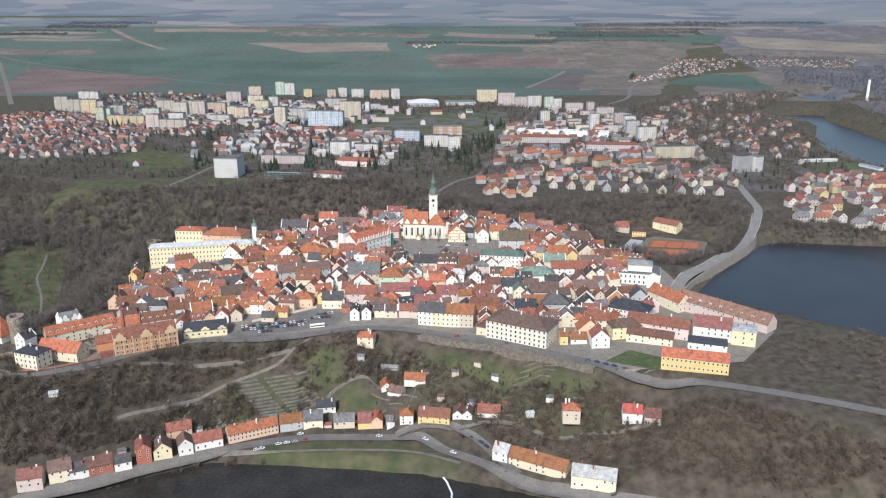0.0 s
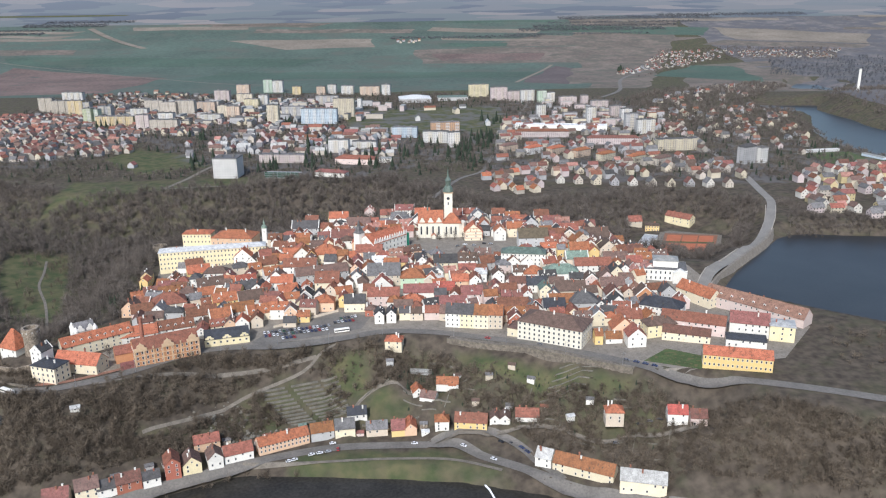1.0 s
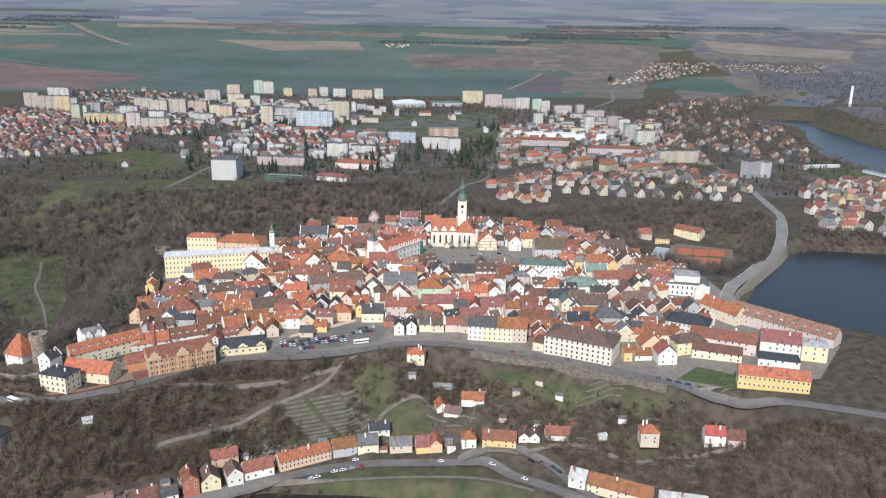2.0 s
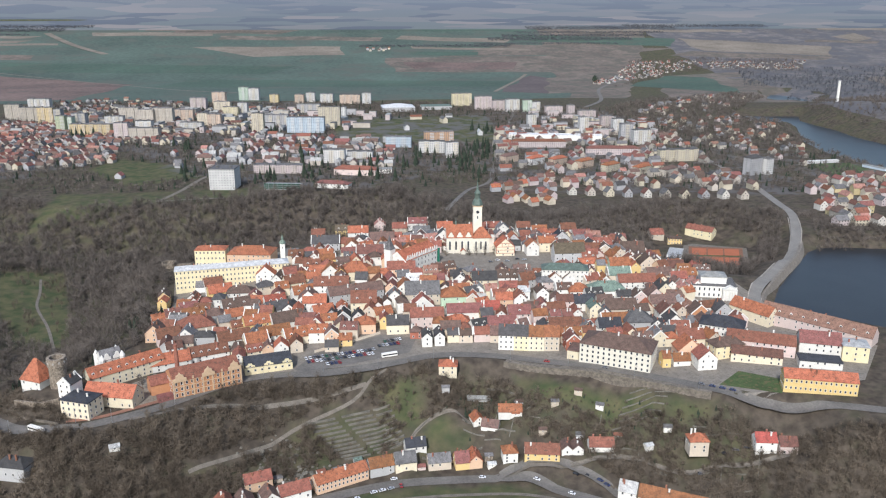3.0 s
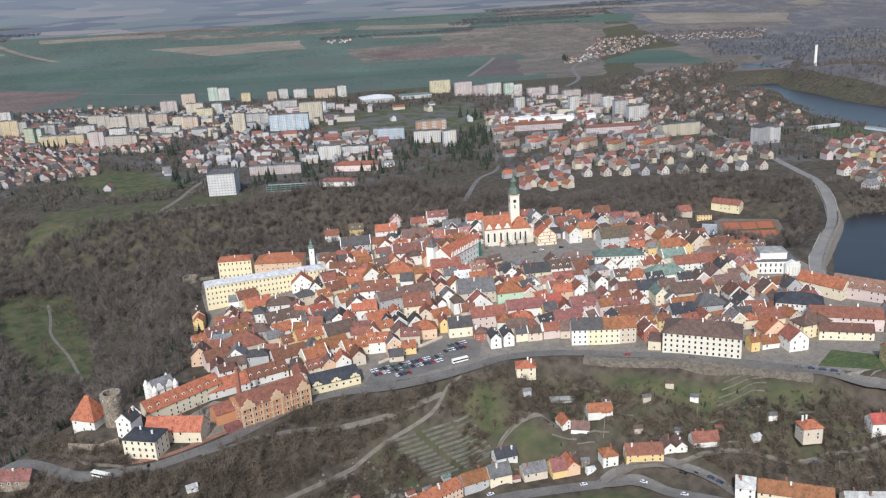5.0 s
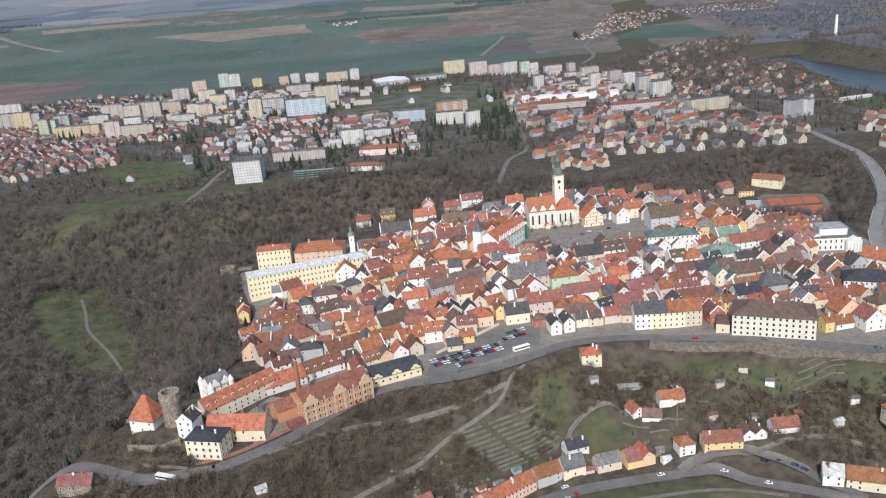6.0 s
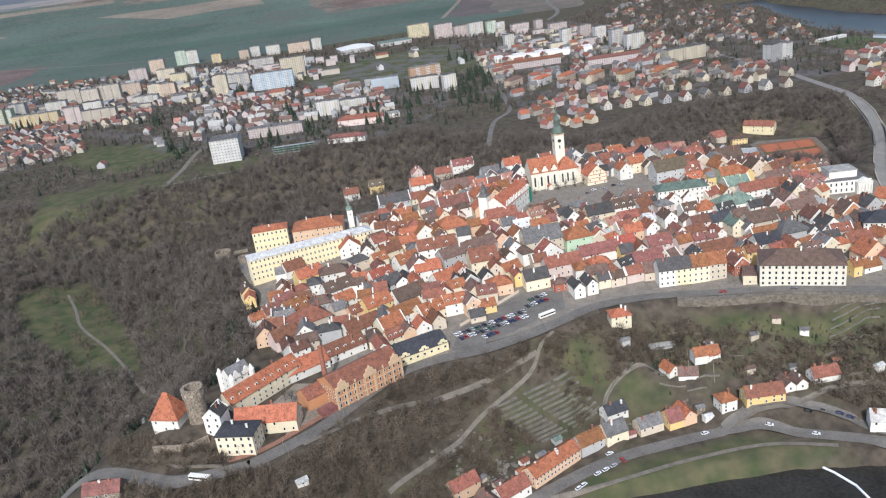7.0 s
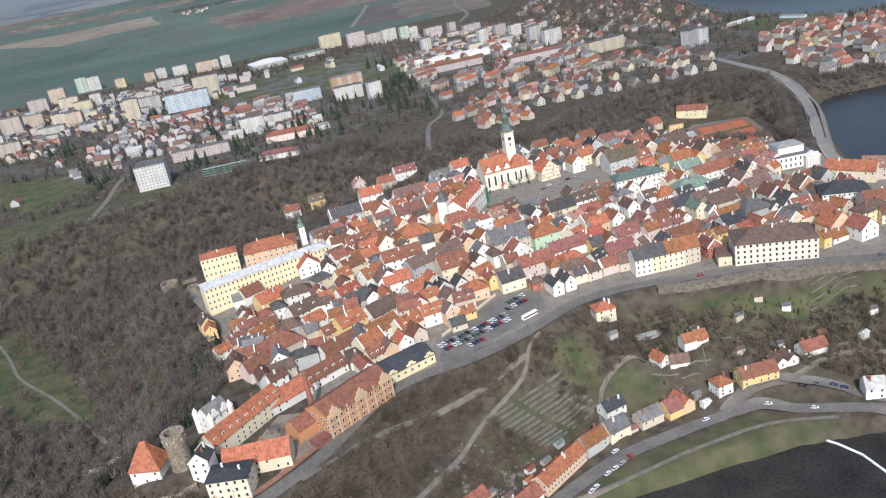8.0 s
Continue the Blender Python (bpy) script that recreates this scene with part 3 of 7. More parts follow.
def drape(name, label, outline, mat, lift=0.14, category="pavement", step=5.0):
    """Paving laid over the land inside an outline, with clean edges."""
    xs, ys = [p[0] for p in outline], [p[1] for p in outline]
    gx, gy = np.arange(min(xs), max(xs) + step, step), np.arange(min(ys), max(ys) + step, step)
    x, y = np.meshgrid(gx, gy)
    verts = [(a, b, 0.0) for a, b in zip(x.ravel(), y.ravel())]
    faces = []
    edge_near = line_distance(x, y, outline + outline[:1]) < step * 1.5
    within = inside(x, y, outline)
    for j in range(len(gy) - 1):
        for i in range(len(gx) - 1):
            k = j * len(gx) + i
            if not edge_near[j:j + 2, i:i + 2].any():
                if within[j, i]:
                    faces.append((k, k + 1, k + len(gx) + 1, k + len(gx)))
                continue
            cell = clip_cell(outline, gx[i], gx[i + 1], gy[j], gy[j + 1])
            if cell:
                faces.append(tuple(range(len(verts), len(verts) + len(cell))))
                verts += [(a, b, 0.0) for a, b in cell]
    verts = np.array(verts)
    verts[:, 2] = terrain(verts[:, 0], verts[:, 1]) + lift
    return tagged(new(name, mesh_of(name, verts, faces, [mat])), label, category, kind="structure")


def strip(name, label, line, width, mat, lift=0.3, category="road", step=4.0, flat=True):
    """A road or path of even width along a line of corners."""
    pts = [Vector(p) for p in line]
    smooth_line = []
    for k in range(len(pts) - 1):
        p0, p1, p2, p3 = pts[max(k - 1, 0)], pts[k], pts[k + 1], pts[min(k + 2, len(pts) - 1)]
        n = max(2, int((p2 - p1).length / step))
        for i in range(n):
            t = i / n
            smooth_line.append(0.5 * ((2 * p1) + (p2 - p0) * t + (2 * p0 - 5 * p1 + 4 * p2 - p3) * t * t + (3 * p1 - p0 - 3 * p2 + p3) * t ** 3))
    smooth_line.append(pts[-1])
    cols = 5
    p = np.array(smooth_line)
    d = np.concatenate([p[1:], p[-1:]]) - np.concatenate([p[:1], p[:-1]])
    d = d / np.hypot(d[:, 0], d[:, 1])[:, None]
    u = np.linspace(-0.5, 0.5, cols)[None, :] * width
    qx, qy = p[:, :1] + d[:, 1:] * u, p[:, 1:] - d[:, :1] * u
    z = lie(qx, qy) + min(lift, 0.5)
    if flat:
        z = np.maximum(z, (z.max(1) * 0.6 + z.min(1) * 0.4)[:, None])
    verts = np.stack([qx, qy, z], -1).reshape(-1, 3)
    me = fast_mesh(name, verts, grid_faces(len(smooth_line), cols), [mat])
    return tagged(new(name, me), label, category, kind="structure")


def lie(x, y):
    """The height of the ground's mesh, whose cells are wide far off."""
    i, j = np.clip(np.searchsorted(GX, x) - 1, 0, len(GX) - 2), np.clip(np.searchsorted(GY, y) - 1, 0, len(GY) - 2)
    u, v = (x - GX[i]) / (GX[i + 1] - GX[i]), (y - GY[j]) / (GY[j + 1] - GY[j])
    return np.maximum((ZZ[j, i] * (1 - u) + ZZ[j, i + 1] * u) * (1 - v) + (ZZ[j + 1, i] * (1 - u) + ZZ[j + 1, i + 1] * u) * v, terrain(x, y))


def field(label, corners, mat, lift=0.8, n=24, edge_wave=1.0):
    """A field between four corners, laid over the land."""
    u, v = np.meshgrid(np.linspace(0, 1, n), np.linspace(0, 1, n))
    c = [np.array(p, float) for p in corners]
    p = (1 - u)[..., None] * (1 - v)[..., None] * c[0] + u[..., None] * (1 - v)[..., None] * c[1] + u[..., None] * v[..., None] * c[2] + (1 - u)[..., None] * v[..., None] * c[3]
    p = p + np.stack([9 * np.sin(p[..., 1] / 47 + p[..., 0] / 130), 7 * np.sin(p[..., 0] / 61 + 1)], -1) * edge_wave
    me = fast_mesh("field", np.concatenate([p, (lie(p[..., 0], p[..., 1]) + lift * 0.2)[..., None]], -1).reshape(-1, 3), grid_faces(n, n), [mat])
    return tagged(new("field", me), label, "field", kind="structure")


def pool(name, label, outline, z, mat=WATER):
    me = mesh_of(name, [(x, y, z) for x, y in outline], [tuple(range(len(outline)))], [mat])
    return tagged(new(name, me), label, "water", kind="structure")


# ---- water ----
def river_outline():
    left, right = [], []
    for i, (x, y) in enumerate(RIVER):
        a, b = RIVER[max(i - 1, 0)], RIVER[min(i + 1, len(RIVER) - 1)]
        d = Vector((b[0] - a[0], b[1] - a[1])).normalized()
        left.append((x - d.y * 37, y + d.x * 37))
        right.append((x + d.y * 37, y - d.x * 37))
    return left + right[::-1]


pool("river", "dark slow river along the foot of the town's slope", river_outline(), 70.0, RIVER_WATER)
pool("lake", "dark blue lake held back by a dam beside the old town", LAKE, 118.2)
pool("far_lake", "grey blue upper arm of the lake between woods", FAR_LAKE, 118.2)
pool("upper_lake", "pale far water above the lake's bridge", UPPER_LAKE, 118.2)
weir_line = [(x, y) for x, y in ((-3, 443), (2, 432), (5, 420), (4, 405), (-2, 388), (-10, 372))]
FOAM = material("white_foam", (0.75, 0.76, 0.76), 0.6, 0.15, 3.0, 8.0, 0.4)
foam = []
for (x0, y0), (x1, y1) in zip(weir_line, weir_line[1:]):
    foam.append(([(x0 - 0.9, y0, 69), (x0 + 0.9, y0, 69), (x1 + 0.9, y1, 69), (x1 - 0.9, y1, 69), (x0 - 0.6, y0, 70.5), (x0 + 0.2, y0, 70.7), (x1 + 0.2, y1, 70.7), (x1 - 0.6, y1, 70.5)],
                 [(4, 5, 6, 7), (0, 1, 5, 4), (1, 2, 6, 5), (2, 3, 7, 6), (3, 0, 4, 7)]))
tagged(new("weir", mesh_of("weir", *join(*foam), [FOAM])), "curved white-foaming weir across the dark river", "weir", kind="structure")

# ---- fields ----
SOIL = material("ploughed_red_soil", (0.135, 0.094, 0.078), 0.95, 0.3, 0.05, 0.4, 0, stain=(0.105, 0.088, 0.072))
STUBBLE = material("pale_stubble", (0.185, 0.155, 0.118), 0.95, 0.22, 0.05, 0.4, 0, stain=(0.14, 0.118, 0.088))
DULL = material("dull_brown_grassland", (0.142, 0.114, 0.09), 0.95, 0.3, 0.06, 0.3, 0, stain=(0.1, 0.09, 0.068), stain_at=0.55)
DARK = material("dark_ploughed_soil", (0.095, 0.074, 0.068), 0.95, 0.2, 0.05, 0.4, 0)
WHEAT = material("young_wheat", (0.074, 0.098, 0.076), 0.95, 0.25, 0.03, 0.3, 0, stain=(0.088, 0.094, 0.074), stain_at=0.58)
WINTER = material("winter_crop", (0.06, 0.09, 0.064), 0.95, 0.2, 0.03, 0.3, 0, stain=(0.075, 0.09, 0.066))
field("broad green field of young wheat behind the blocks of flats", [(-1900, 2130), (420, 2150), (700, 4080), (-3200, 4080)], WHEAT, 0.5, 40)
field("long green field towards the hills", [(420, 2150), (560, 2140), (1250, 4080), (700, 4080)], DULL, 0.5, 30)
field("strip of darker winter crop", [(-760, 2560), (330, 2500), (350, 2680), (-700, 2800)], WINTER, 1.3)
field("strip of young green crop", [(-1500, 3020), (-480, 2930), (-380, 3110), (-1650, 3270)], WINTER, 1.3)
field("dull green strip beside the airstrip", [(-1900, 3330), (-1400, 3300), (-1420, 3420), (-2000, 3480)], DULL, 1.3)
field("reddish ploughed field at the town's edge", [(-1250, 2160), (-880, 2235), (-843, 2660), (-1500, 2990)], SOIL, 1.3)
field("brown fallow field between green fields", [(-562, 3364), (-224, 3395), (-234, 3610), (-868, 3611)], STUBBLE, 1.4)
field("wide dull brown field beyond the flats", [(-23, 2948), (700, 2925), (896, 3372), (-59, 3305)], DULL, 1.3)
field("reddish part of the wide brown field", [(40, 3010), (420, 3000), (440, 3180), (20, 3200)], SOIL, 2.0)
field("strip of winter crop in the brown field", [(60, 3370), (330, 3365), (330, 3460), (50, 3470)], WINTER, 1.9)
field("broad brown grassland under the far woods", [(150, 3330), (900, 3390), (1190, 3520), (499, 3650)], DULL, 1.6)
field("long pale stubble strip", [(8, 3790), (480, 3690), (519, 3786), (22, 3886)], STUBBLE, 1.6)
field("thin pale fallow strip", [(60, 3545), (560, 3480), (570, 3530), (50, 3600)], STUBBLE, 2.1)
field("green field before the far woods", [(640, 3720), (1209, 3573), (1286, 3786), (516, 3923)], WINTER, 1.6)
field("dark ploughed field beside a pale track", [(250, 2345), (372, 2268), (486, 2769), (430, 2837)], DARK, 1.6)
field("brown grassland near the village", [(372, 2268), (640, 2330), (760, 2930), (486, 2769)], DULL, 1.4)
field("tan stubble field on the hillside", [(1294, 3465), (1782, 3313), (1918, 3554), (1308, 3801)], STUBBLE, 1.5)
field("brown field below the tan hillside", [(1120, 3330), (1700, 3200), (1770, 3290), (1240, 3450)], DULL, 1.5)
field("green meadow below the village", [(662, 2478), (929, 2246), (1031, 2766), (907, 2807)], WINTER, 1.5)
# Woodland floor lightened and greyed, distance haze painted into its colour.
WOODFLOOR = material("hazed_woodland_floor", (0.124, 0.11, 0.102), 0.95, 0.35, 0.05, 0.25, 0, stain=(0.092, 0.088, 0.09), stain_at=0.5)
field("grey-brown wooded country beyond the lake", [(1010, 1950), (2400, 1900), (3300, 4060), (1230, 4060)], WOODFLOOR, 0.3, 40)
field("brown grassy slope below the village", [(640, 2060), (1010, 1950), (1200, 2900), (880, 2800)], DULL, 0.6, 24)
field("grey-brown wooded headland beyond the lake", [(885, 1290), (1500, 1250), (1700, 1900), (895, 1850)], WOODFLOOR, 1.5, 50)
field("brown field beyond the headland", [(1417, 2333), (1900, 2350), (1900, 2800), (1574, 2726)], DULL, 1.5)
field("tan field high on the hillside", [(2102, 4027), (2501, 4006), (2574, 4121), (2160, 4158)], STUBBLE, 3.0)
field("small tan field on the hillside", [(2115, 3705), (2260, 3783), (2247, 3928), (2083, 3834)], STUBBLE, 1.6)
field("pale fallow strip under the far hills", [(-1351, 3910), (-835, 3901), (-848, 3990), (-1378, 3999)], STUBBLE, 1.6)
field("narrow pale strip on the plain", [(-1900, 3660), (-1417, 3667), (-1432, 3711), (-1950, 3725)], STUBBLE, 1.6)
field("dull strip on the plain", [(-780, 3800), (-60, 3750), (-50, 3850), (-800, 3900)], DULL, 1.5)
field("tan strip under the far hills", [(-357, 4085), (320, 4072), (327, 4145), (-361, 4190)], STUBBLE, 3.0)
for k in range(9):
    x, y = -3000 + (k * 977) % 6000, 3650 + (k * 613) % 380
    if -1900 < x < 1000:
        y = 3960 + (k * 53) % 90
    w, d = 260 + (k * 131) % 620, 25 + (k * 71) % 70
    field("hazy far field on the rising ground", [(x, y), (x + w, y - 30), (x + w + 40, y + d), (x + 20, y + d + 30)], (WINTER, STUBBLE, DULL)[k % 3], 2.2, 14, 2.0)


def distance_material():
    """Woods and fields of the far country, stretched sideways to fit the view, with painted haze."""
    m = bpy.data.materials.new("hazed_far_country")
    m.use_nodes = True
    n, link = m.node_tree.nodes, m.node_tree.links.new
    shader = n["Principled BSDF"]
    shader.inputs["Roughness"].default_value, shader.inputs["Specular IOR Level"].default_value = 1.0, 0.0
    geo, flat, wobble, bend = n.new("ShaderNodeNewGeometry"), n.new("ShaderNodeVectorMath"), n.new("ShaderNodeTexNoise"), n.new("ShaderNodeVectorMath")
    flat.operation, bend.operation = "MULTIPLY", "MULTIPLY_ADD"
    flat.inputs[1].default_value = (0.0034, 0.0105, 0.0)
    link(geo.outputs["Position"], flat.inputs[0])
    wobble.inputs["Scale"].default_value, wobble.inputs["Detail"].default_value = 1.3, 5
    link(flat.outputs[0], wobble.inputs["Vector"])
    link(wobble.outputs["Color"], bend.inputs[0])
    bend.inputs[1].default_value = (0.9, 0.9, 0.0)
    link(flat.outputs[0], bend.inputs[2])
    cells, parts = n.new("ShaderNodeTexVoronoi"), n.new("ShaderNodeSeparateColor")
    link(bend.outputs[0], cells.inputs["Vector"])
    cells.inputs["Scale"].default_value = 1.0
    link(cells.outputs["Color"], parts.inputs["Color"])
    ramp = n.new("ShaderNodeValToRGB")
    link(parts.outputs["Red"], ramp.inputs["Fac"])
    # woods and fields in blue-grey tones, with haze mixed into the colours
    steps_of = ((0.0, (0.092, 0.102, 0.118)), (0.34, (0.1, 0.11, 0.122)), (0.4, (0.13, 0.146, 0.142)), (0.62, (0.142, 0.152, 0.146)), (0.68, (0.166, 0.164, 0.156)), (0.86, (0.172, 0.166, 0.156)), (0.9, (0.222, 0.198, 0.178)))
    ramp.color_ramp.elements[0].position, ramp.color_ramp.elements[0].color = steps_of[0][0], (*steps_of[0][1], 1)
    ramp.color_ramp.elements[1].position, ramp.color_ramp.elements[1].color = steps_of[-1][0], (*steps_of[-1][1], 1)
    for at, colour in steps_of[1:-1]:
        ramp.color_ramp.elements.new(at).color = (*colour, 1)
    # painted haze: colours blend towards blue-grey as y grows
    axes, haze, mix = n.new("ShaderNodeSeparateXYZ"), n.new("ShaderNodeMapRange"), n.new("ShaderNodeMix")
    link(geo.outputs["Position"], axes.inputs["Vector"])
    link(axes.outputs["Y"], haze.inputs["Value"])
    haze.inputs["From Min"].default_value, haze.inputs["From Max"].default_value = 4060, 4950
    haze.inputs["To Min"].default_value, haze.inputs["To Max"].default_value = 0.15, 0.7
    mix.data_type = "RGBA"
    link(haze.outputs["Result"], mix.inputs["Factor"])
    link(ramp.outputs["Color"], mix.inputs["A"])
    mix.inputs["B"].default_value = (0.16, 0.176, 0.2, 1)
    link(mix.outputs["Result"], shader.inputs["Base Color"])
    return m


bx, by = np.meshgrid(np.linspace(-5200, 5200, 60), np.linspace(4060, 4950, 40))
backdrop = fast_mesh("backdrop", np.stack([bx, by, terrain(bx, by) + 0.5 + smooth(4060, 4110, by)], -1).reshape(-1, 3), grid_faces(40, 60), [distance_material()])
tagged(new("backdrop", backdrop), "far hills with bands of woods and fields, painted hazy blue-grey", "distance", kind="structure")

# ---- roads and paths ----
OLD_TOWN = [(-262, 600), (-232, 560), (-240, 525), (-192, 542), (-155, 548), (-95, 558), (-60, 566), (-14, 558.5), (28, 538.5), (69, 515.5), (97, 497), (126, 479), (200, 490), (240, 540), (205, 610), (190, 690), (150, 790), (60, 815), (-60, 815), (-150, 800), (-250, 805), (-285, 760), (-270, 690)]
drape("pavement", "grey stone paving of the old town's streets and square", OLD_TOWN, PAVING)
drape("parking_lot", "asphalt car park below the town houses", [(-160, 550), (-148, 575), (-100, 602), (-76, 594), (-82, 572), (-150, 546)], ASPHALT, 0.22)
drape("castle_yard", "sandy yard between the brewery and the castle", [(-258, 500), (-236, 511), (-228, 522), (-236, 546), (-250, 552), (-268, 530), (-252, 516)], material("pale_sand", (0.23, 0.195, 0.15), 0.95, 0.25, 1.5, 4.0, 0.2, stain=(0.15, 0.13, 0.1)), 0.25)
strip("sidewalk", "brown brick sidewalk below the brewery", [(-285, 491), (-268, 494), (-243, 508.5), (-222, 523)], 3.6, material("brown_brick_paving", (0.24, 0.125, 0.085), 0.95, 0.2, 1.5, 5.0), 0.42, "pavement")
strip("upper_road", "main road along the rim of the old town", [(-275, 483), (-240, 501), (-190, 539), (-140, 545), (-95, 556), (-60, 566), (-14, 558.5), (28, 538.5), (69, 515.5), (97, 497), (126, 477), (200, 446), (300, 400)], 8.5, ASPHALT)
strip("tower_road", "road that bends round the castle tower", [(-470, 480), (-420, 500), (-372, 514), (-345, 512), (-310, 486), (-275, 483)], 9, ASPHALT)
strip("river_street", "street along the river bank", [(-330, 370), (-253, 408), (-217, 423), (-188, 439), (-157, 454), (-131, 464), (-99, 473), (-70, 475), (-32, 473), (-9, 462), (19, 443), (46, 423), (72, 412), (130, 390)], 8, ASPHALT)
strip("side_street", "branch of the river street that climbs to the houses", [(-32, 475), (-10, 478), (12, 470), (30, 450), (45, 428)], 6, ASPHALT)
strip("lane", "lane along the garden houses", [(-30, 476), (-5, 472), (22, 471), (55, 462), (85, 450), (130, 440)], 3.5, GRAVEL)
strip("dam_road", "pale concrete road across the dam", [(192, 622), (200, 642), (210, 658), (238, 694), (288, 754), (318, 800), (341, 846), (361, 893), (371, 945), (391, 1055), (407, 1180), (412, 1300), (424, 1420)], 9.5, material("pale_concrete_road", (0.2, 0.184, 0.16), 0.9, 0.15))
strip("hill_road", "road that climbs between the far suburbs", [(210, 1849), (170, 1680), (129, 1489), (65, 1182), (47, 1106), (14, 1060), (-21, 960)], 5.5, ASPHALT)
strip("clinic_road", "pale lane to the hospital", [(-367, 1031), (-353, 1090), (-335, 1187), (-290, 1215)], 6, GRAVEL)
strip("clinic_path", "pale curving path below the hospital", [(-367, 1031), (-335, 1040), (-290, 1045)], 4, GRAVEL)
strip("hill_path", "pale stepped path down the wooded slope", [(-213, 469), (-190, 486), (-164, 505), (-148, 515), (-120, 530), (-108, 544), (-98, 550)], 1.8, GRAVEL, 0.4, flat=False)
strip("slope_path", "narrow path through the wooded slope", [(-249, 490), (-219, 502), (-188, 514), (-151, 525), (-112, 540)], 2.6, GRAVEL, 0.4, flat=False)
strip("garden_path", "pale path round a sloping garden", [(-91, 500), (-84, 512), (-76, 519), (-59, 522), (-52, 521), (-42, 514)], 2.2, GRAVEL, 0.35, flat=False)
strip("meadow_path", "pale trodden path through the valley meadow", [(-440, 850), (-427, 813), (-416, 777), (-390, 731), (-366, 680), (-350, 640)], 2.4, GRAVEL, 0.35, flat=False)
strip("river_path", "pale path on the grassy river bank", [(-150, 458), (-110, 457), (-60, 459), (-20, 455), (10, 440)], 2.6, GRAVEL, 0.3, flat=False)
strip("far_road", "straight road into the fields", [(-1042, 1952), (-1315, 2455), (-1683, 3118)], 12, GRAVEL, 1.5)
strip("field_track", "pale track along the fields", [(-1758, 3263), (-1541, 3089), (-1015, 2746), (-654, 2455), (-468, 2368)], 9, GRAVEL, 1.6, step=20)
strip("farm_track", "pale track beside a ploughed field", [(240, 2340), (330, 2600), (428, 2875)], 12, STUBBLE, 1.6, step=20)
strip("airstrip", "pale grass airstrip in the fields", [(-1582, 3979), (-1366, 3674), (-1164, 3438)], 30, STUBBLE, 2.4, step=20)
strip("village_road", "road to the far village", [(400, 1950), (480, 2100), (560, 2400), (720, 2700), (860, 2950)], 10, ASPHALT, 1.8, step=20)
drape("court_yard", "grey paved yard round the tennis courts", [(196, 792), (206, 786), (264, 781), (291, 848), (240, 870), (228, 864)], GRAVEL, 0.15)
drape("tennis_ground", "brown surround of the tennis courts", [(205, 791), (260, 785), (286, 847), (232, 860)], material("brown_court_surround", (0.2, 0.1, 0.06), 0.95, 0.2), 0.3)
for near, far in ((0.04, 0.44), (0.56, 0.94)):
    corner = lambda u, v: ((207 + 52 * u) * (1 - v) + (233 + 50 * u) * v, (793 - 5 * u) * (1 - v) + (857 - 11 * u) * v)
    for a, b in ((0.03, 0.32), (0.35, 0.65), (0.68, 0.97)):
        drape("tennis_court", "red clay tennis court behind the old town", [corner(a, near), corner(b, near), corner(b, far), corner(a, far)], CLAY, 0.45)
drape("hedge_strip", "green strip between the rows of tennis courts", [(219, 825), (271, 817), (273, 822), (221, 830)], LAWN, 0.42)
drape("park_lawn", "small green lawn beside the main road", [(109, 497), (129, 514), (152, 497), (141, 480)], LAWN, 0.25, "lawn")
field("green football pitch of the stadium", [(530, 1110), (600, 1105), (612, 1200), (548, 1196)], LAWN, 2.5, 8, 0)


# ---- landmarks ----
def with_parts(name, label, category, x, y, z, turn=0, group=""):
    root = tagged(new(name), label, category, group)
    root.matrix_basis = pose(x, y, z, 0, 0, turn)
    PLACED.append((x, y, 10))
    return root


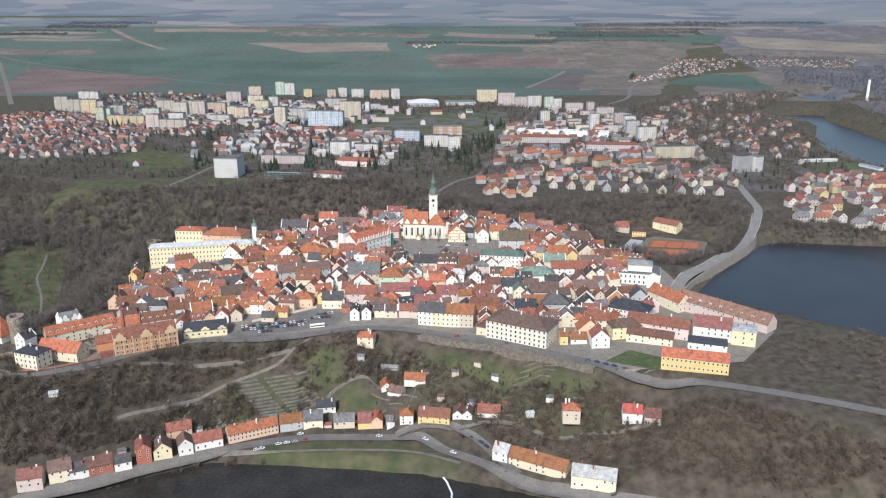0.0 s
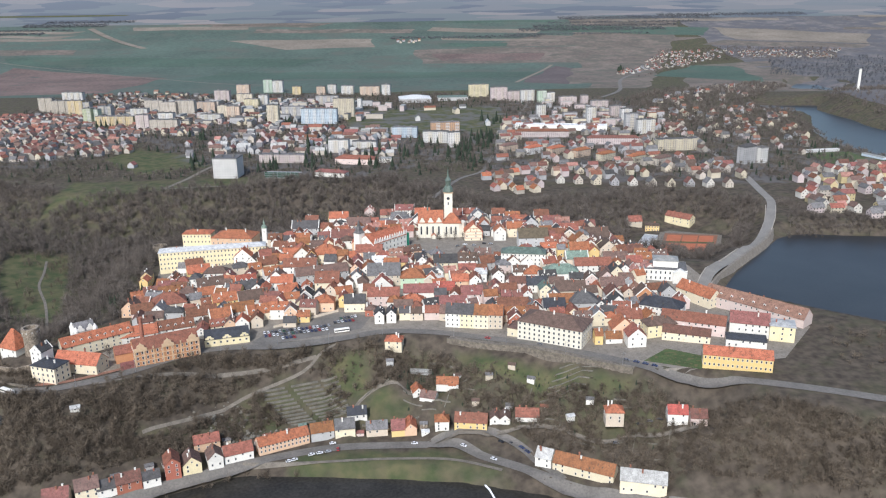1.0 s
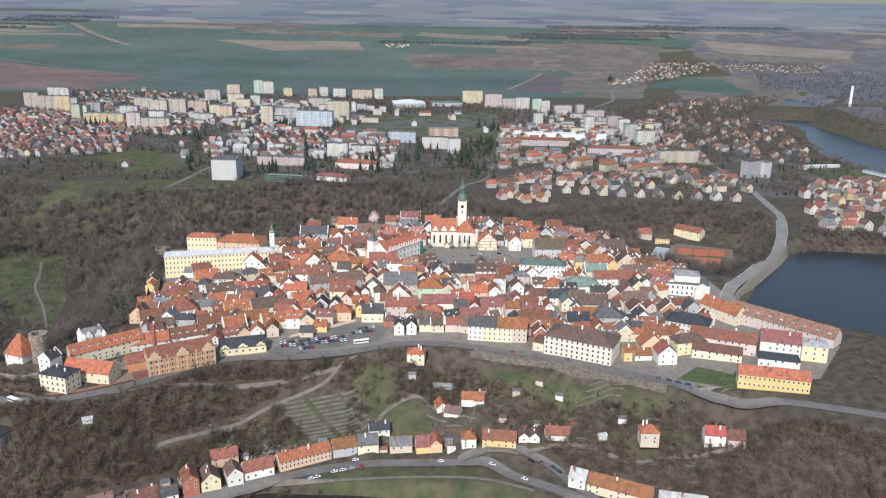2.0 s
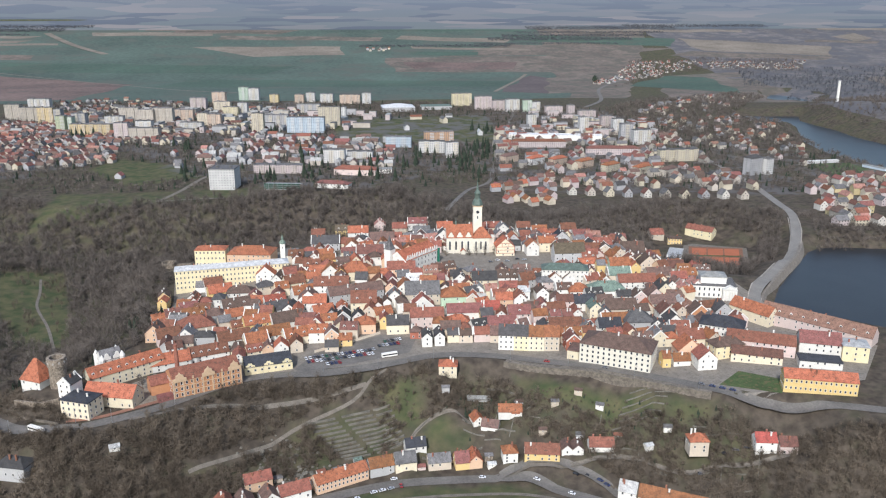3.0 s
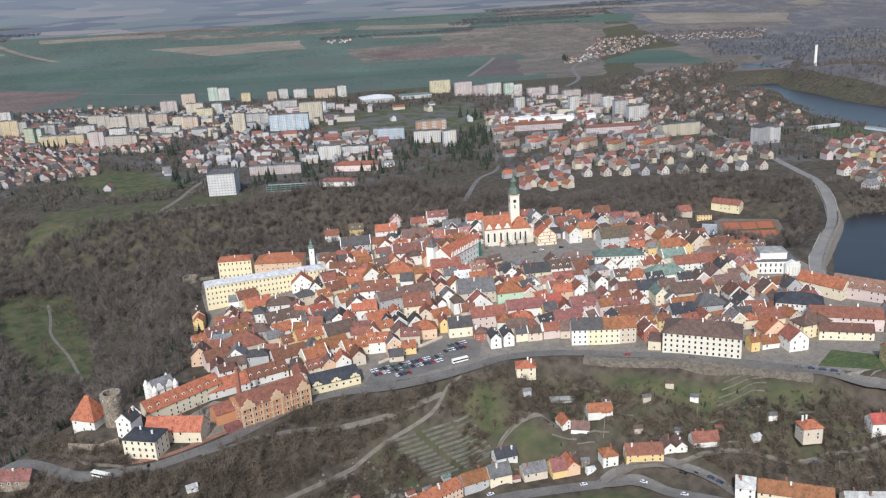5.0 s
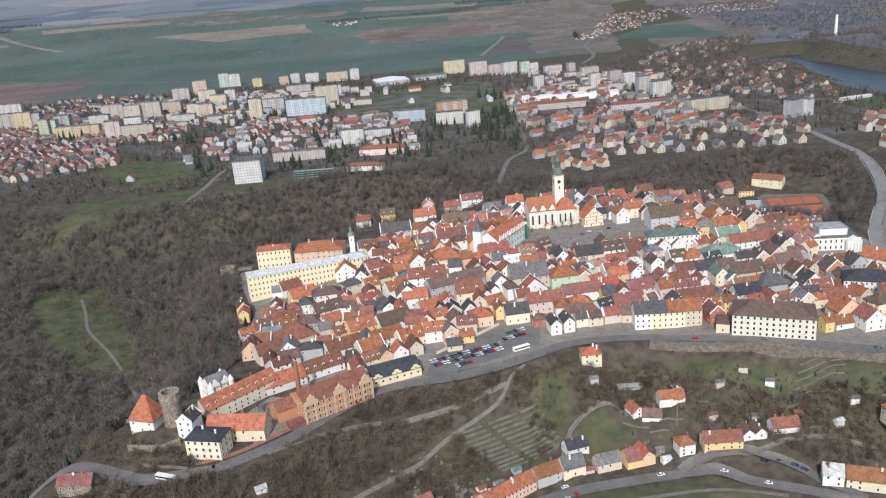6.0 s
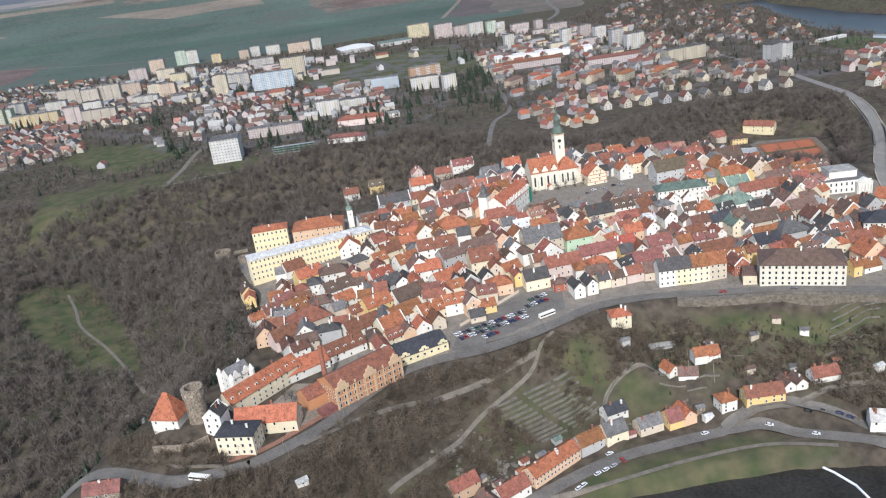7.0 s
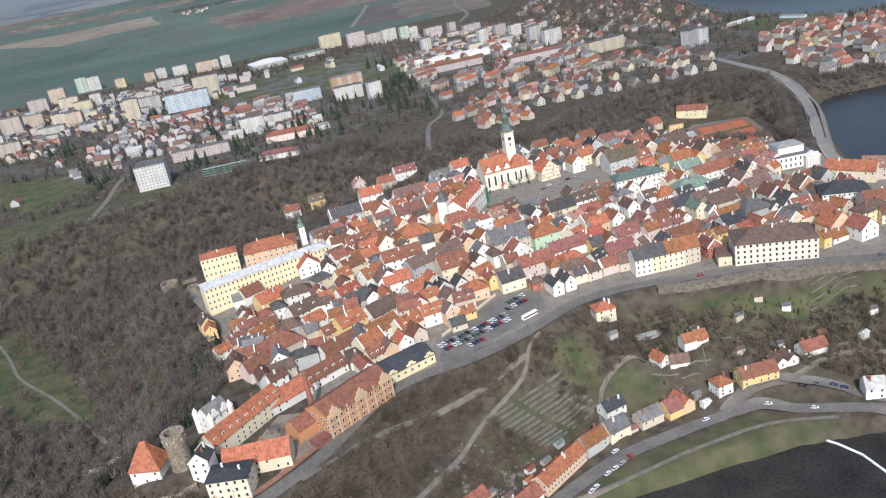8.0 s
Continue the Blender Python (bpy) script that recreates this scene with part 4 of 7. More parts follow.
def church():
    root = with_parts("church", "cream Gothic church with orange tiled roofs and a tall clock tower", "church", -16, 766, 132.5, -2)
    cream, tile = WALL["lime_wash"], ROOF["orange"]
    part("nave_wall", mesh_of("nave_wall", *shifted(gable_walls(24, 19, 16, 10), -11, 0), [cream]), root)
    part("nave_roof", mesh_of("nave_roof", *shifted(gable_roof(24, 19, 16, 10), -11, 0), [tile]), root)
    part("chancel_wall", mesh_of("chancel_wall", *shifted(gable_walls(15, 14, 15, 8), 8.5, -2), [cream]), root)
    part("chancel_roof", mesh_of("chancel_roof", *shifted(hip_roof(17, 14, 15, 9), 9.5, -2), [tile]), root)
    part("apse", mesh_of("apse", *shifted(ring([6.8, 6.8], [-2, 15], 8), 16, -2), [cream]), root)
    for k in range(3):
        u = -19 + k * 8
        v = [(-2.6, 0, 0), (2.6, 0, 0), (2.6, 0, 2.6), (1.6, 0, 3.4), (1.2, 0, 5.0), (0, 0, 5.8), (-1.2, 0, 5.0), (-1.6, 0, 3.4), (-2.6, 0, 2.6), (-2.6, 4.5, 2.6), (2.6, 4.5, 2.6), (0, 6, 5.4)]
        f = [(0, 1, 2, 3, 4, 5, 6, 7, 8), (1, 10, 2), (0, 8, 9), (2, 10, 11, 5), (8, 5, 11, 9)]
        part("roof_gable", mesh_of("roof_gable", v, f, [cream, tile], [0, 0, 0, 1, 1]), root, "scalloped cream gable", pose(u, -9.5, 15.2))
    for k in range(4):
        part("window", window_mesh(1.9, 8.5, True), root, "tall pointed church window", pose(-20 + k * 5.6, -9.5, 8.5))
        part("buttress", mesh_of("buttress", *box(-0.5, 0.5, -1.6, 0, -2, 11), [cream]), root, at=pose(-22.6 + k * 5.6, -9.5, 0))
    for k in range(3):
        part("window", window_mesh(1.7, 8, True), root, "tall pointed church window", pose(4 + k * 4.5, -9, 8.2))
        part("buttress", mesh_of("buttress", *box(-0.5, 0.5, -1.4, 0, -2, 11), [cream]), root, at=pose(1.8 + k * 4.5, -9, 0))
    part("ridge_turret", mesh_of("ridge_turret", *ring([0.7, 0.7, 1.0, 0.3, 0.05], [0, 2, 2.2, 3.6, 6], 8), [ROOF["green"]]), root, "small green ridge turret", pose(-14, 0, 25.8))
    part("porch", mesh_of("porch", *gable_walls(5, 4, 4, 2), [cream]), root, at=pose(-8, -11.3, 0, 0, 0, 90))
    part("porch_roof", mesh_of("porch_roof", *gable_roof(5, 4, 4, 2), [tile]), root, at=pose(-8, -11.3, 0, 0, 0, 90))
    part("tower", mesh_of("tower", *box(-4, 4, -4, 4, -2, 43), [cream]), root, at=pose(6, 3.5, 0))
    part("cornice", mesh_of("cornice", *box(-4.5, 4.5, -4.5, 4.5, 0, 0.8), [SANDSTONE]), root, at=pose(6, 3.5, 42.5))
    dome = ring([5.0, 5.2, 4.2, 3.0, 2.6, 2.6, 3.1, 2.2, 1.2, 0.9, 0.25, 0.1], [0, 1.2, 4.0, 5.8, 6.2, 10.5, 11.2, 13.0, 14.5, 17.0, 21.5, 24], 8)
    part("dome", mesh_of("dome", *dome, [ROOF["green"]]), root, "green copper onion dome with a lantern", pose(6, 3.5, 43.2, 0, 0, 22.5))
    clock = ring([1.5, 1.5], [0, 0.15], 20)
    for spin, px, py in ((0, 0, -4.02), (90, 4.02, 0), (-90, -4.02, 0)):
        part("clock_face", mesh_of("clock_face", *clock, [GLASS]), root, "dark round clock face", pose(6 + px, 3.5 + py, 37.5, 0, 0, spin) @ pose(0, 0, 0, 90))
        part("window", window_mesh(1.4, 3.4, True), root, at=pose(6 + px, 3.5 + py, 32.5, 0, 0, spin))


def town_hall():
    root = with_parts("town_hall", "white Gothic town hall with pinnacled gables and a slate tower", "town hall", -71.7, 722, 131, 49)
    part("wall", mesh_of("wall", *gable_walls(44, 19, 14, 7), [WALL["white"]]), root)
    part("roof", mesh_of("roof", *gable_roof(44, 19, 14, 7), [ROOF["orange"]]), root)
    for k in range(7):
        u = -19 + k * 6.3
        part("gable", mesh_of("gable", *join(([(-2.6, 0, 0), (2.6, 0, 0), (0, 0, 5.2), (-2.6, 0.5, 0), (2.6, 0.5, 0), (0, 0.5, 5.2)], [(0, 1, 2), (5, 4, 3), (0, 2, 5, 3), (1, 4, 5, 2)]),
                                             box(2.7, 3.4, -0.1, 0.6, -1, 4.5)), [WALL["white"]]), root, "stepped white gable with a pinnacle", pose(u, -9.6, 13.5))
    put_windows(root, 44, 19, 3, 0.3, 4.4, "f", 4.4, (1.4, 2.2))
    put_windows(root, 44, 19, 3, 0.3, 4.4, "l", 4.4, (1.3, 2.0))
    part("tower", mesh_of("tower", *box(-3.4, 3.4, -3.4, 3.4, -3, 22), [WALL["white"]]), root, at=pose(-22, 8, 0))
    part("spire", mesh_of("spire", *ring([5.2, 3.6, 1.5, 0.1], [0, 2, 7, 12], 4), [ROOF["grey"]]), root, "grey slate spire", pose(-22, 8, 22, 0, 0, 45))
    part("scaffold_net", mesh_of("scaffold_net", *box(-6, 6, -0.3, 0.3, 0, 15), [material("green_scaffold_net", (0.02, 0.14, 0.09), 0.9)]), root, "green netting over a scaffold", pose(23.5, -5, 0, 0, 0, 90))
    for u in (-6, -2, 2, 6):
        part("scaffold_pole", mesh_of("scaffold_pole", *ring([0.12, 0.12], [0, 16], 6), [METAL]), root, "steel scaffold pole", pose(24.0, -5 + u, 0))


def round_tower():
    root = with_parts("castle_tower", "round rough stone castle tower with an open crenel ring", "tower", -298.5, 521.5, 118)
    part("shaft", mesh_of("shaft", *ring([5.7, 5.3, 5.0, 5.0, 5.3], [-6, 6, 18, 21.6, 22.2], 24), [WALL["stone"]]), root)
    wall = ring([5.6, 5.6, 3.9, 3.9], [22, 27.2, 27.2, 22.2], 24)
    part("gallery", mesh_of("gallery", *wall, [WALL["stone"]]), root, "stone ring wall round the tower's open top")
    for k in range(10):
        a = 2 * math.pi * k / 10
        part("opening", window_mesh(0.7, 1.0), root, at=pose(5.56 * math.sin(a), -5.56 * math.cos(a), 24.8, 0, 0, math.degrees(a)))


def theatre():
    PLACED.extend([(168, 652, 20), (158, 628, 14), (178, 630, 10)])
    root = with_parts("theatre", "white neoclassical theatre with a stepped pale roof", "theatre", 168, 652, 125.5, -14)
    part("wall", mesh_of("wall", *box(-17, 17, -12, 12, -3, 10), [WALL["white"]]), root)
    part("roof", mesh_of("roof", *flat_roof(34, 24, 10.2), [ROOF["grey"]]), root)
    part("stage_house", mesh_of("stage_house", *box(-10, 10, -5, 10, 10, 15.5), [WALL["white"]]), root)
    part("upper_roof", mesh_of("upper_roof", *hip_roof(20, 15, 15.5, 3), [ROOF["pale"]]), root, "pale zinc hipped roof", pose(0, 2.5, 0))
    part("portico", mesh_of("portico", *box(6, 17, -16, -12, -3, 9), [WALL["white"]]), root)
    for z, w, d in ((9.4, 17.4, 12.4), (15.0, 10.4, 0)):
        shape = box(-w, w, -d, d, z, z + 0.7) if d else box(-w, w, -5.4, 10.4, z, z + 0.6)
        part("cornice", mesh_of("cornice", *shape, [WALL["white"]]), root)
    pv = [(5.6, -16.6, 9.0), (17.4, -16.6, 9.0), (11.5, -16.6, 12.2), (5.6, -12, 9.0), (17.4, -12, 9.0), (11.5, -12, 12.2)]
    part("pediment", mesh_of("pediment", pv, [(0, 1, 2), (5, 4, 3), (0, 2, 5, 3), (1, 4, 5, 2), (0, 3, 4, 1)], [WALL["white"]]), root, "white triangular pediment")
    for k in range(5):
        part("column", mesh_of("column", *ring([0.5, 0.42], [0, 7.5], 10), [WALL["white"]]), root, at=pose(7 + k * 2.3, -16.5, 0))
    put_windows(root, 34, 24, 2, 0.5, 4.6, "flr", 3.4, (1.4, 2.6))


def brewery():
    root = with_parts("brewery", "orange brick brewery with ornate pale gables and red roofs", "brewery", -214.3, 532, 117.5, 27)
    wall = WALL["orange"]
    part("wall", mesh_of("wall", *gable_walls(42, 19, 11.5, 5.2), [wall]), root)
    part("roof", mesh_of("roof", *gable_roof(42, 19, 11.5, 5.2), [ROOF["red"]]), root)
    gv = [(-4, 0, 0), (4, 0, 0), (4, 0, 2.2), (2.6, 0, 2.6), (2.2, 0, 4.4), (0.8, 0, 5.0), (0, 0, 6.4), (-0.8, 0, 5.0), (-2.2, 0, 4.4), (-2.6, 0, 2.6), (-4, 0, 2.2)]
    n = len(gv)
    gv = gv + [(x, 0.8, z) for x, y, z in gv]
    gf = [tuple(range(n)), tuple(range(2 * n - 1, n - 1, -1))] + [(i, i + n, (i + 1) % n + n, (i + 1) % n) for i in range(n)]
    for u in (-17, 0.5, 17):
        part("gable", mesh_of("gable", gv, gf, [SANDSTONE]), root, "curled pale stone gable", pose(u, -10.1, 10.8))
    for z in (3.6, 7.4, 11.0):
        part("string_course", mesh_of("string_course", *box(-21.2, 21.2, -9.85, -9.5, z, z + 0.35), [SANDSTONE]), root)
    for k in range(8):
        part("pilaster", mesh_of("pilaster", *box(-0.45, 0.45, -0.4, 0, -2, 13.2), [SANDSTONE]), root, at=pose(-21 + k * 6, -9.5, 0))
    put_windows(root, 42, 19, 3, 0.2, 3.75, "f", 3.0, (1.4, 2.3), arched=True)
    put_windows(root, 42, 19, 3, 0.2, 3.75, "l", 3.2, (1.3, 2.0))
    part("wing_wall", mesh_of("wing_wall", *gable_walls(22, 12, 7, 4), [wall]), root, at=pose(-21, 8, 0, 0, 0, 0))
    part("wing_roof", mesh_of("wing_roof", *gable_roof(22, 12, 7, 4), [ROOF["red"]]), root, at=pose(-21, 8, 0))
    part("porch", mesh_of("porch", *box(-4.5, 4.5, -3, 3, -1, 3.2), [ROOF["wine"]]), root, "dark red sheet-roofed porch", pose(-26, -6.5, 0))
    part("chimney", mesh_of("chimney", *ring([1.7, 1.1, 1.3, 1.3], [0, 24, 24.3, 25], 12), [BRICK]), root, "tall tapering brick chimney", pose(-12, 17, 0))


def barn():
    root = with_parts("brewery_hall", "low yellow hall with a black roof and scalloped gables", "hall", -178, 557, 117.5, 15)
    part("wall", mesh_of("wall", *gable_walls(31, 18, 5.5, 4.2), [WALL["pale_yellow"]]), root)
    part("roof", mesh_of("roof", *gable_roof(31, 18, 5.5, 4.2), [ROOF["navy"]]), root)
    gv = [(-3, 0, 0), (3, 0, 0), (3, 0, 1.5), (1.6, 0, 2.0), (1.1, 0, 3.1), (-1.1, 0, 3.1), (-1.6, 0, 2.0), (-3, 0, 1.5)]
    n = len(gv)
    gv = gv + [(x, 0.6, z) for x, y, z in gv]
    gf = [tuple(range(n)), tuple(range(2 * n - 1, n - 1, -1))] + [(i, i + n, (i + 1) % n + n, (i + 1) % n) for i in range(n)]
    for u in (-12, 0, 12):
        part("gable", mesh_of("gable", gv, gf, [WALL["pale_yellow"]]), root, "scalloped yellow gable", pose(u, -9.3, 5.0))
        part("window", window_mesh(1.1, 1.4), root, at=pose(u, -9.35, 6.2))
    put_windows(root, 31, 18, 1, 0.8, 4, "fr", 4.2, (1.6, 1.6))


def villa():
    root = with_parts("villa", "white villa with corner turrets and a cross-gabled roof", "villa", -281, 561, 113, 35)
    part("wall", mesh_of("wall", *gable_walls(13, 12, 15, 5), [WALL["white"]]), root)
    part("roof", mesh_of("roof", *gable_roof(13, 12, 15, 5), [ROOF["grey"]]), root)
    gv = [(-2.6, 0, 0), (2.6, 0, 0), (2.6, 0, 2.2), (1.5, 0, 2.8), (1.0, 0, 4.4), (0, 0, 5.2), (-1.0, 0, 4.4), (-1.5, 0, 2.8), (-2.6, 0, 2.2)]
    n = len(gv)
    gv = gv + [(x, 0.7, z) for x, y, z in gv]
    gf = [tuple(range(n)), tuple(range(2 * n - 1, n - 1, -1))] + [(i, i + n, (i + 1) % n + n, (i + 1) % n) for i in range(n)]
    for u in (-3.3, 3.3):
        part("gable", mesh_of("gable", gv, gf, [WALL["white"]]), root, "curled white gable", pose(u, -6.4, 14.4))
    for sx, sy in ((-6.5, -6), (6.5, -6), (-6.5, 6), (6.5, 6)):
        part("turret", mesh_of("turret", *ring([1.7, 1.7, 1.9, 0.2], [-2, 15.5, 15.7, 19], 8), [WALL["white"]]), root, at=pose(sx, sy, 0))
    put_windows(root, 13, 12, 4, 0.2, 3.7, "flr", 3.2, (1.1, 1.7))


def bastion(x, y, z, r, h):
    root = with_parts("bastion", "ruined round stone bastion on the wooded slope", "bastion", x, y, z)
    part("wall", mesh_of("wall", *ring([r * 1.05, r, r - 1.2, r - 1.3], [-6, h, h, 1], 18), [WALL["stone"]]), root)
    part("rampart", mesh_of("rampart", *box(r - 1, r + 13, -1.2, 1.2, -5, h - 2), [WALL["stone"]]), root, "low stone rampart")


def clock_turret():
    root = with_parts("chapel_turret", "slim white chapel turret with a green onion dome", "turret", -190, 778, 124)
    part("shaft", mesh_of("shaft", *box(-2.2, 2.2, -2.2, 2.2, -3, 17), [WALL["white"]]), root)
    part("dome", mesh_of("dome", *ring([2.9, 3.0, 2.2, 1.2, 1.0, 1.3, 0.6, 0.1], [0, 0.8, 2.4, 3.2, 4.6, 5.0, 6.4, 9], 8), [ROOF["green"]]), root, "green copper onion dome", pose(0, 0, 17))
    for spin, px, py in ((0, 0, -2.22), (-90, -2.22, 0), (90, 2.22, 0)):
        part("window", window_mesh(1.0, 1.8, True), root, at=pose(px, py, 13.5, 0, 0, spin))


church()
bastion(-297, 790, 113, 7, 9)
bastion(-280, 768, 115, 4.5, 7)
clock_turret()
town_hall()
round_tower()
theatre()
brewery()
barn()
villa()
house(-313, 527, 15, 12.5, 11, -25, "orange", "white", "hip", 66, label="white tower house with a steep orange tiled roof", z=119, sides="fl", floors=3, chimneys=0)
house(-278.5, 500, 19, 13, 11, -20, "navy", "cream", "hip", 20, floors=3, sides="fr", label="pale cream house with a low blue-black hipped roof", z=117.5, gap=3.2, size=(1.4, 2.0), skip=0)
house(-264.5, 513.5, 32, 13, 7, -14, "orange", "cream", label="cream castle wing with an orange tiled roof", sides="fr")
house(-289, 513, 10, 9, 14, 68, "dark", "white", label="tall white house with a black roof beside the tower", sides="lb", z=119, parapet=True)
house(-268, 549, 48, 13, 8.5, 38, "orange", "cream", label="long cream castle range with an orange tiled roof", pitch=38, sides="fr", dormers=9, name="castle_range", category="castle")
house(-227, 724, 94, 14, 17, 10.4, "white", "pale_yellow", "hip", 24, floors=4, label="long pale yellow barracks with a white sheet roof", z=121, gap=3.0, size=(1.2, 2.0), name="barracks", category="barracks", sides="fl", skip=0)
house(-256, 785, 28, 15, 16, -3, "orange", "pale_yellow", "hip", 24, floors=3, label="pale yellow barracks wing with an orange roof", z=120, gap=3.0, size=(1.3, 2.1), name="barracks_wing", category="barracks", skip=0)
house(-217, 772, 40, 24, 14, -8, "orange", "peach", "hip", 28, label="broad peach barracks court with an orange roof", z=122, name="barracks_court", category="barracks", sides="lf")
house(57, 540.5, 47, 24, 13.5, -29, "brown", "lime_wash", "hip", 30, floors=4, label="large pale cream school with a brown hipped roof", name="school", category="school", gap=3.3, size=(1.5, 2.0), skip=0, sides="flr", z=120.3)
house(31, 553, 8, 14, 6, -29, "brown", "cream", "flat", label="low cream annexe beside the school", name="school_annexe", category="school", sides="f", z=119.8, chimneys=0)
for k, (r, w) in enumerate((("dark", "white"), ("dark", "pale_yellow"), ("orange", "cream"), ("orange", "beige"))):
    house(-13 + k * 10.4, 577 - k * 2.0, 10.6, 13, 11, -11, r, w, floors=3, gap=2.5, group="terrace above the road", skip=0, sides="f")
house(-57, 549, 12, 10, 6, -8, "orange", "cream", "hip", 36, floors=2, z=113, label="cream square house with an orange hipped roof below the road")
hotel = house(13, 752, 15, 17, 9, 90, "orange", "cream", label="cream gabled hotel with red timber lines on the square", sides="lb", z=133)
TIMBER = material("red_timber_paint", (0.32, 0.07, 0.04), 0.8)
for u, z, wide, high in ((0, 3.1, 16.6, 0.35), (0, 6.2, 16.6, 0.35), (0, 9.1, 16.6, 0.4), (0, 12.4, 9.5, 0.35), (-3, 10.8, 0.35, 3.2), (3, 10.8, 0.35, 3.2), (-8.2, 6, 0.4, 6), (8.2, 6, 0.4, 6)):
    part("timber", mesh_of("timber", *box(-7.62, -7.5, -u - wide / 2, -u + wide / 2, z - high / 2, z + high / 2), [TIMBER]), hotel, "red-brown timber line")
house(52, 678, 38, 14, 11, -10, "green", "white", "hip", 34, floors=3, label="white courthouse with a green copper roof", z=131.5, gap=3.2, skip=0)
house(142.5, 572.1, 30, 18, 11, -30, "navy", "white", "hip", 36, floors=3, label="white three-storey school with a blue-black roof", gap=2.8, skip=0)
house(213, 570.9, 78, 14, 8, -49, "pink", "pink", label="long pink row with a salmon tiled roof and dormers", sides="f", dormers=9, name="terrace")
house(180, 602, 34, 13, 8, -60, "orange", "cream", label="cream corner house with an orange roof by the dam", sides="fr")
house(156.5, 542.7, 44, 16, 9, -24, "red", "pink", label="long pink house with a red-brown roof", pitch=30)
house(146.5, 526.8, 32, 9, 6, -22, "wine", "cream", label="low cream row with a dark red roof")
house(191.9, 531.8, 26, 14, 10, -20, "wine", "white", label="white house with a dark red roof")
house(183, 514, 26, 12, 5, -18, "navy", "white", "flat", label="low white hall with a blue-black flat roof", chimneys=0)
house(210.7, 521.9, 16, 14, 11, -20, "white", "pale_yellow", "hip", 20, label="pale yellow house with a white roof")
house(164.3, 481.4, 42, 12, 9, -17, "orange", "yellow", pitch=34, floors=2, label="long yellow school with an orange roof", gap=2.6, skip=0)
house(130.7, 539.7, 22, 12, 9, 10, "brown", "pale_yellow", "hip", label="pale yellow house with a brown hipped roof")
house(202, 822, 42, 14, 4, 64, "white", "white", "flat", label="low white sports hall with a white flat roof", sides="f", chimneys=0)
house(222, 876, 15, 10, 7, -14, "brown", "yellow", "hip", 26, label="yellow house with a low brown hipped roof", gap=2.6, skip=0)
house(-276, 686, 13, 9, 8, 100, "brown", "ochre", label="ochre house with a brown roof below the barracks", sides="lb", skip=0)
house(260, 898, 31, 13, 7, -46, "red", "pale_yellow", label="long pale yellow house with a red roof by the tennis courts", pitch=34, sides="fr")

# houses along the river street
house(-128, 478, 33, 10, 5.6, 26, "orange", "peach", floors=2, dormers=0, chimneys=8, gap=2.3, label="long peach house row with an orange roof and many chimneys", z=77.5, skip=0, pitch=38)
house(-154, 465, 18, 10, 5, 23, "red", "white", z=77.5, floors=2)
house(-167, 459, 12, 9, 6, 113, "brown", "white", z=77.5, sides="lb")
house(-176, 476, 16, 9, 5, 20, "red", "peach", z=79)
house(-104, 488, 15, 10, 5, 15, "orange", "grey", z=78)
house(-89, 490, 13, 11, 5.4, 8, "grey", "cream", z=78.5)
house(-82, 504, 13, 9, 4, 8, "navy", "white", z=82)
house(-68, 491, 14, 9, 4, 5, "grey", "beige", z=78)
house(-54, 491, 9, 11, 3.6, 5, "wine", "yellow", z=78)
house(-46, 492, 12, 8, 4, 95, "orange", "peach", z=78, sides="lb")
house(-25, 486, 9, 9, 6.5, 0, "orange", "white", "hip", z=82.5, floors=3)
house(-6, 481, 21, 10, 5, -9, "red", "yellow", z=86, floors=2)
house(9.5, 483, 10, 6.5, 3.6, 84, "brown", "white", z=88, sides="lb")
house(16, 482, 10, 6.5, 3.6, 84, "brown", "white", z=88.5, sides="lb")
house(30, 480, 15, 9, 3.8, -6, "red", "white", z=90.5)
house(37, 445, 10, 10, 6.5, -28, "pale", "white", z=79, floors=2)
house(59, 434, 37, 11, 6, -28, "orange", "cream", z=78.5, label="long cream house with an orange roof by the river")
house(89, 416, 26, 11, 8, -15, "pale", "cream", z=78.5)
house(-247, 420, 14, 10, 6, 15, "wine", "pink", z=77.5)
house(-233, 428, 13, 11, 6, 25, "brown", "cream", z=78)
house(-223, 431, 11, 9, 4, 25, "dark", "white", z=77.5)
house(-212, 436, 14, 10, 5, 25, "wine", "brick", z=77.5)
house(-200, 440, 10, 8, 4, 25, "dark", "white", z=77.5)
house(-190, 449, 13, 9, 9, 112, "red", "brick", z=77.5, sides="lb")
house(-180, 454, 13, 11, 5.5, 112, "brown", "pale_yellow", z=77.5, sides="lb")
house(-20, 516, 15, 8, 3.2, -6, "orange", "white", z=97.5, label="white cottage with an orange roof among terraced gardens")
house(-41, 518, 10, 7.5, 3.2, 100, "orange", "white", z=91, sides="lb")
house(-33, 512, 11, 8, 2.6, -20, "brown", "white", z=90)
house(81, 459, 11, 9, 7, -4, "orange", "beige", "hip", z=100, floors=3)
house(118, 452, 12, 9, 7, -8, "bright", "white", z=102, floors=3)
house(130, 449, 10, 9, 5.5, -8, "wine", "pink", z=102)
house(-252, 469, 5.5, 3, 1.6, 20, "white", "white", z=111, label="small white hut below the road", chimneys=0)
house(-345, 497, 18, 9, 4, -10, "wine", "stone", z=111)
house(-302, 460, 18, 11, 6, -15, "dark", "grey", "hip")

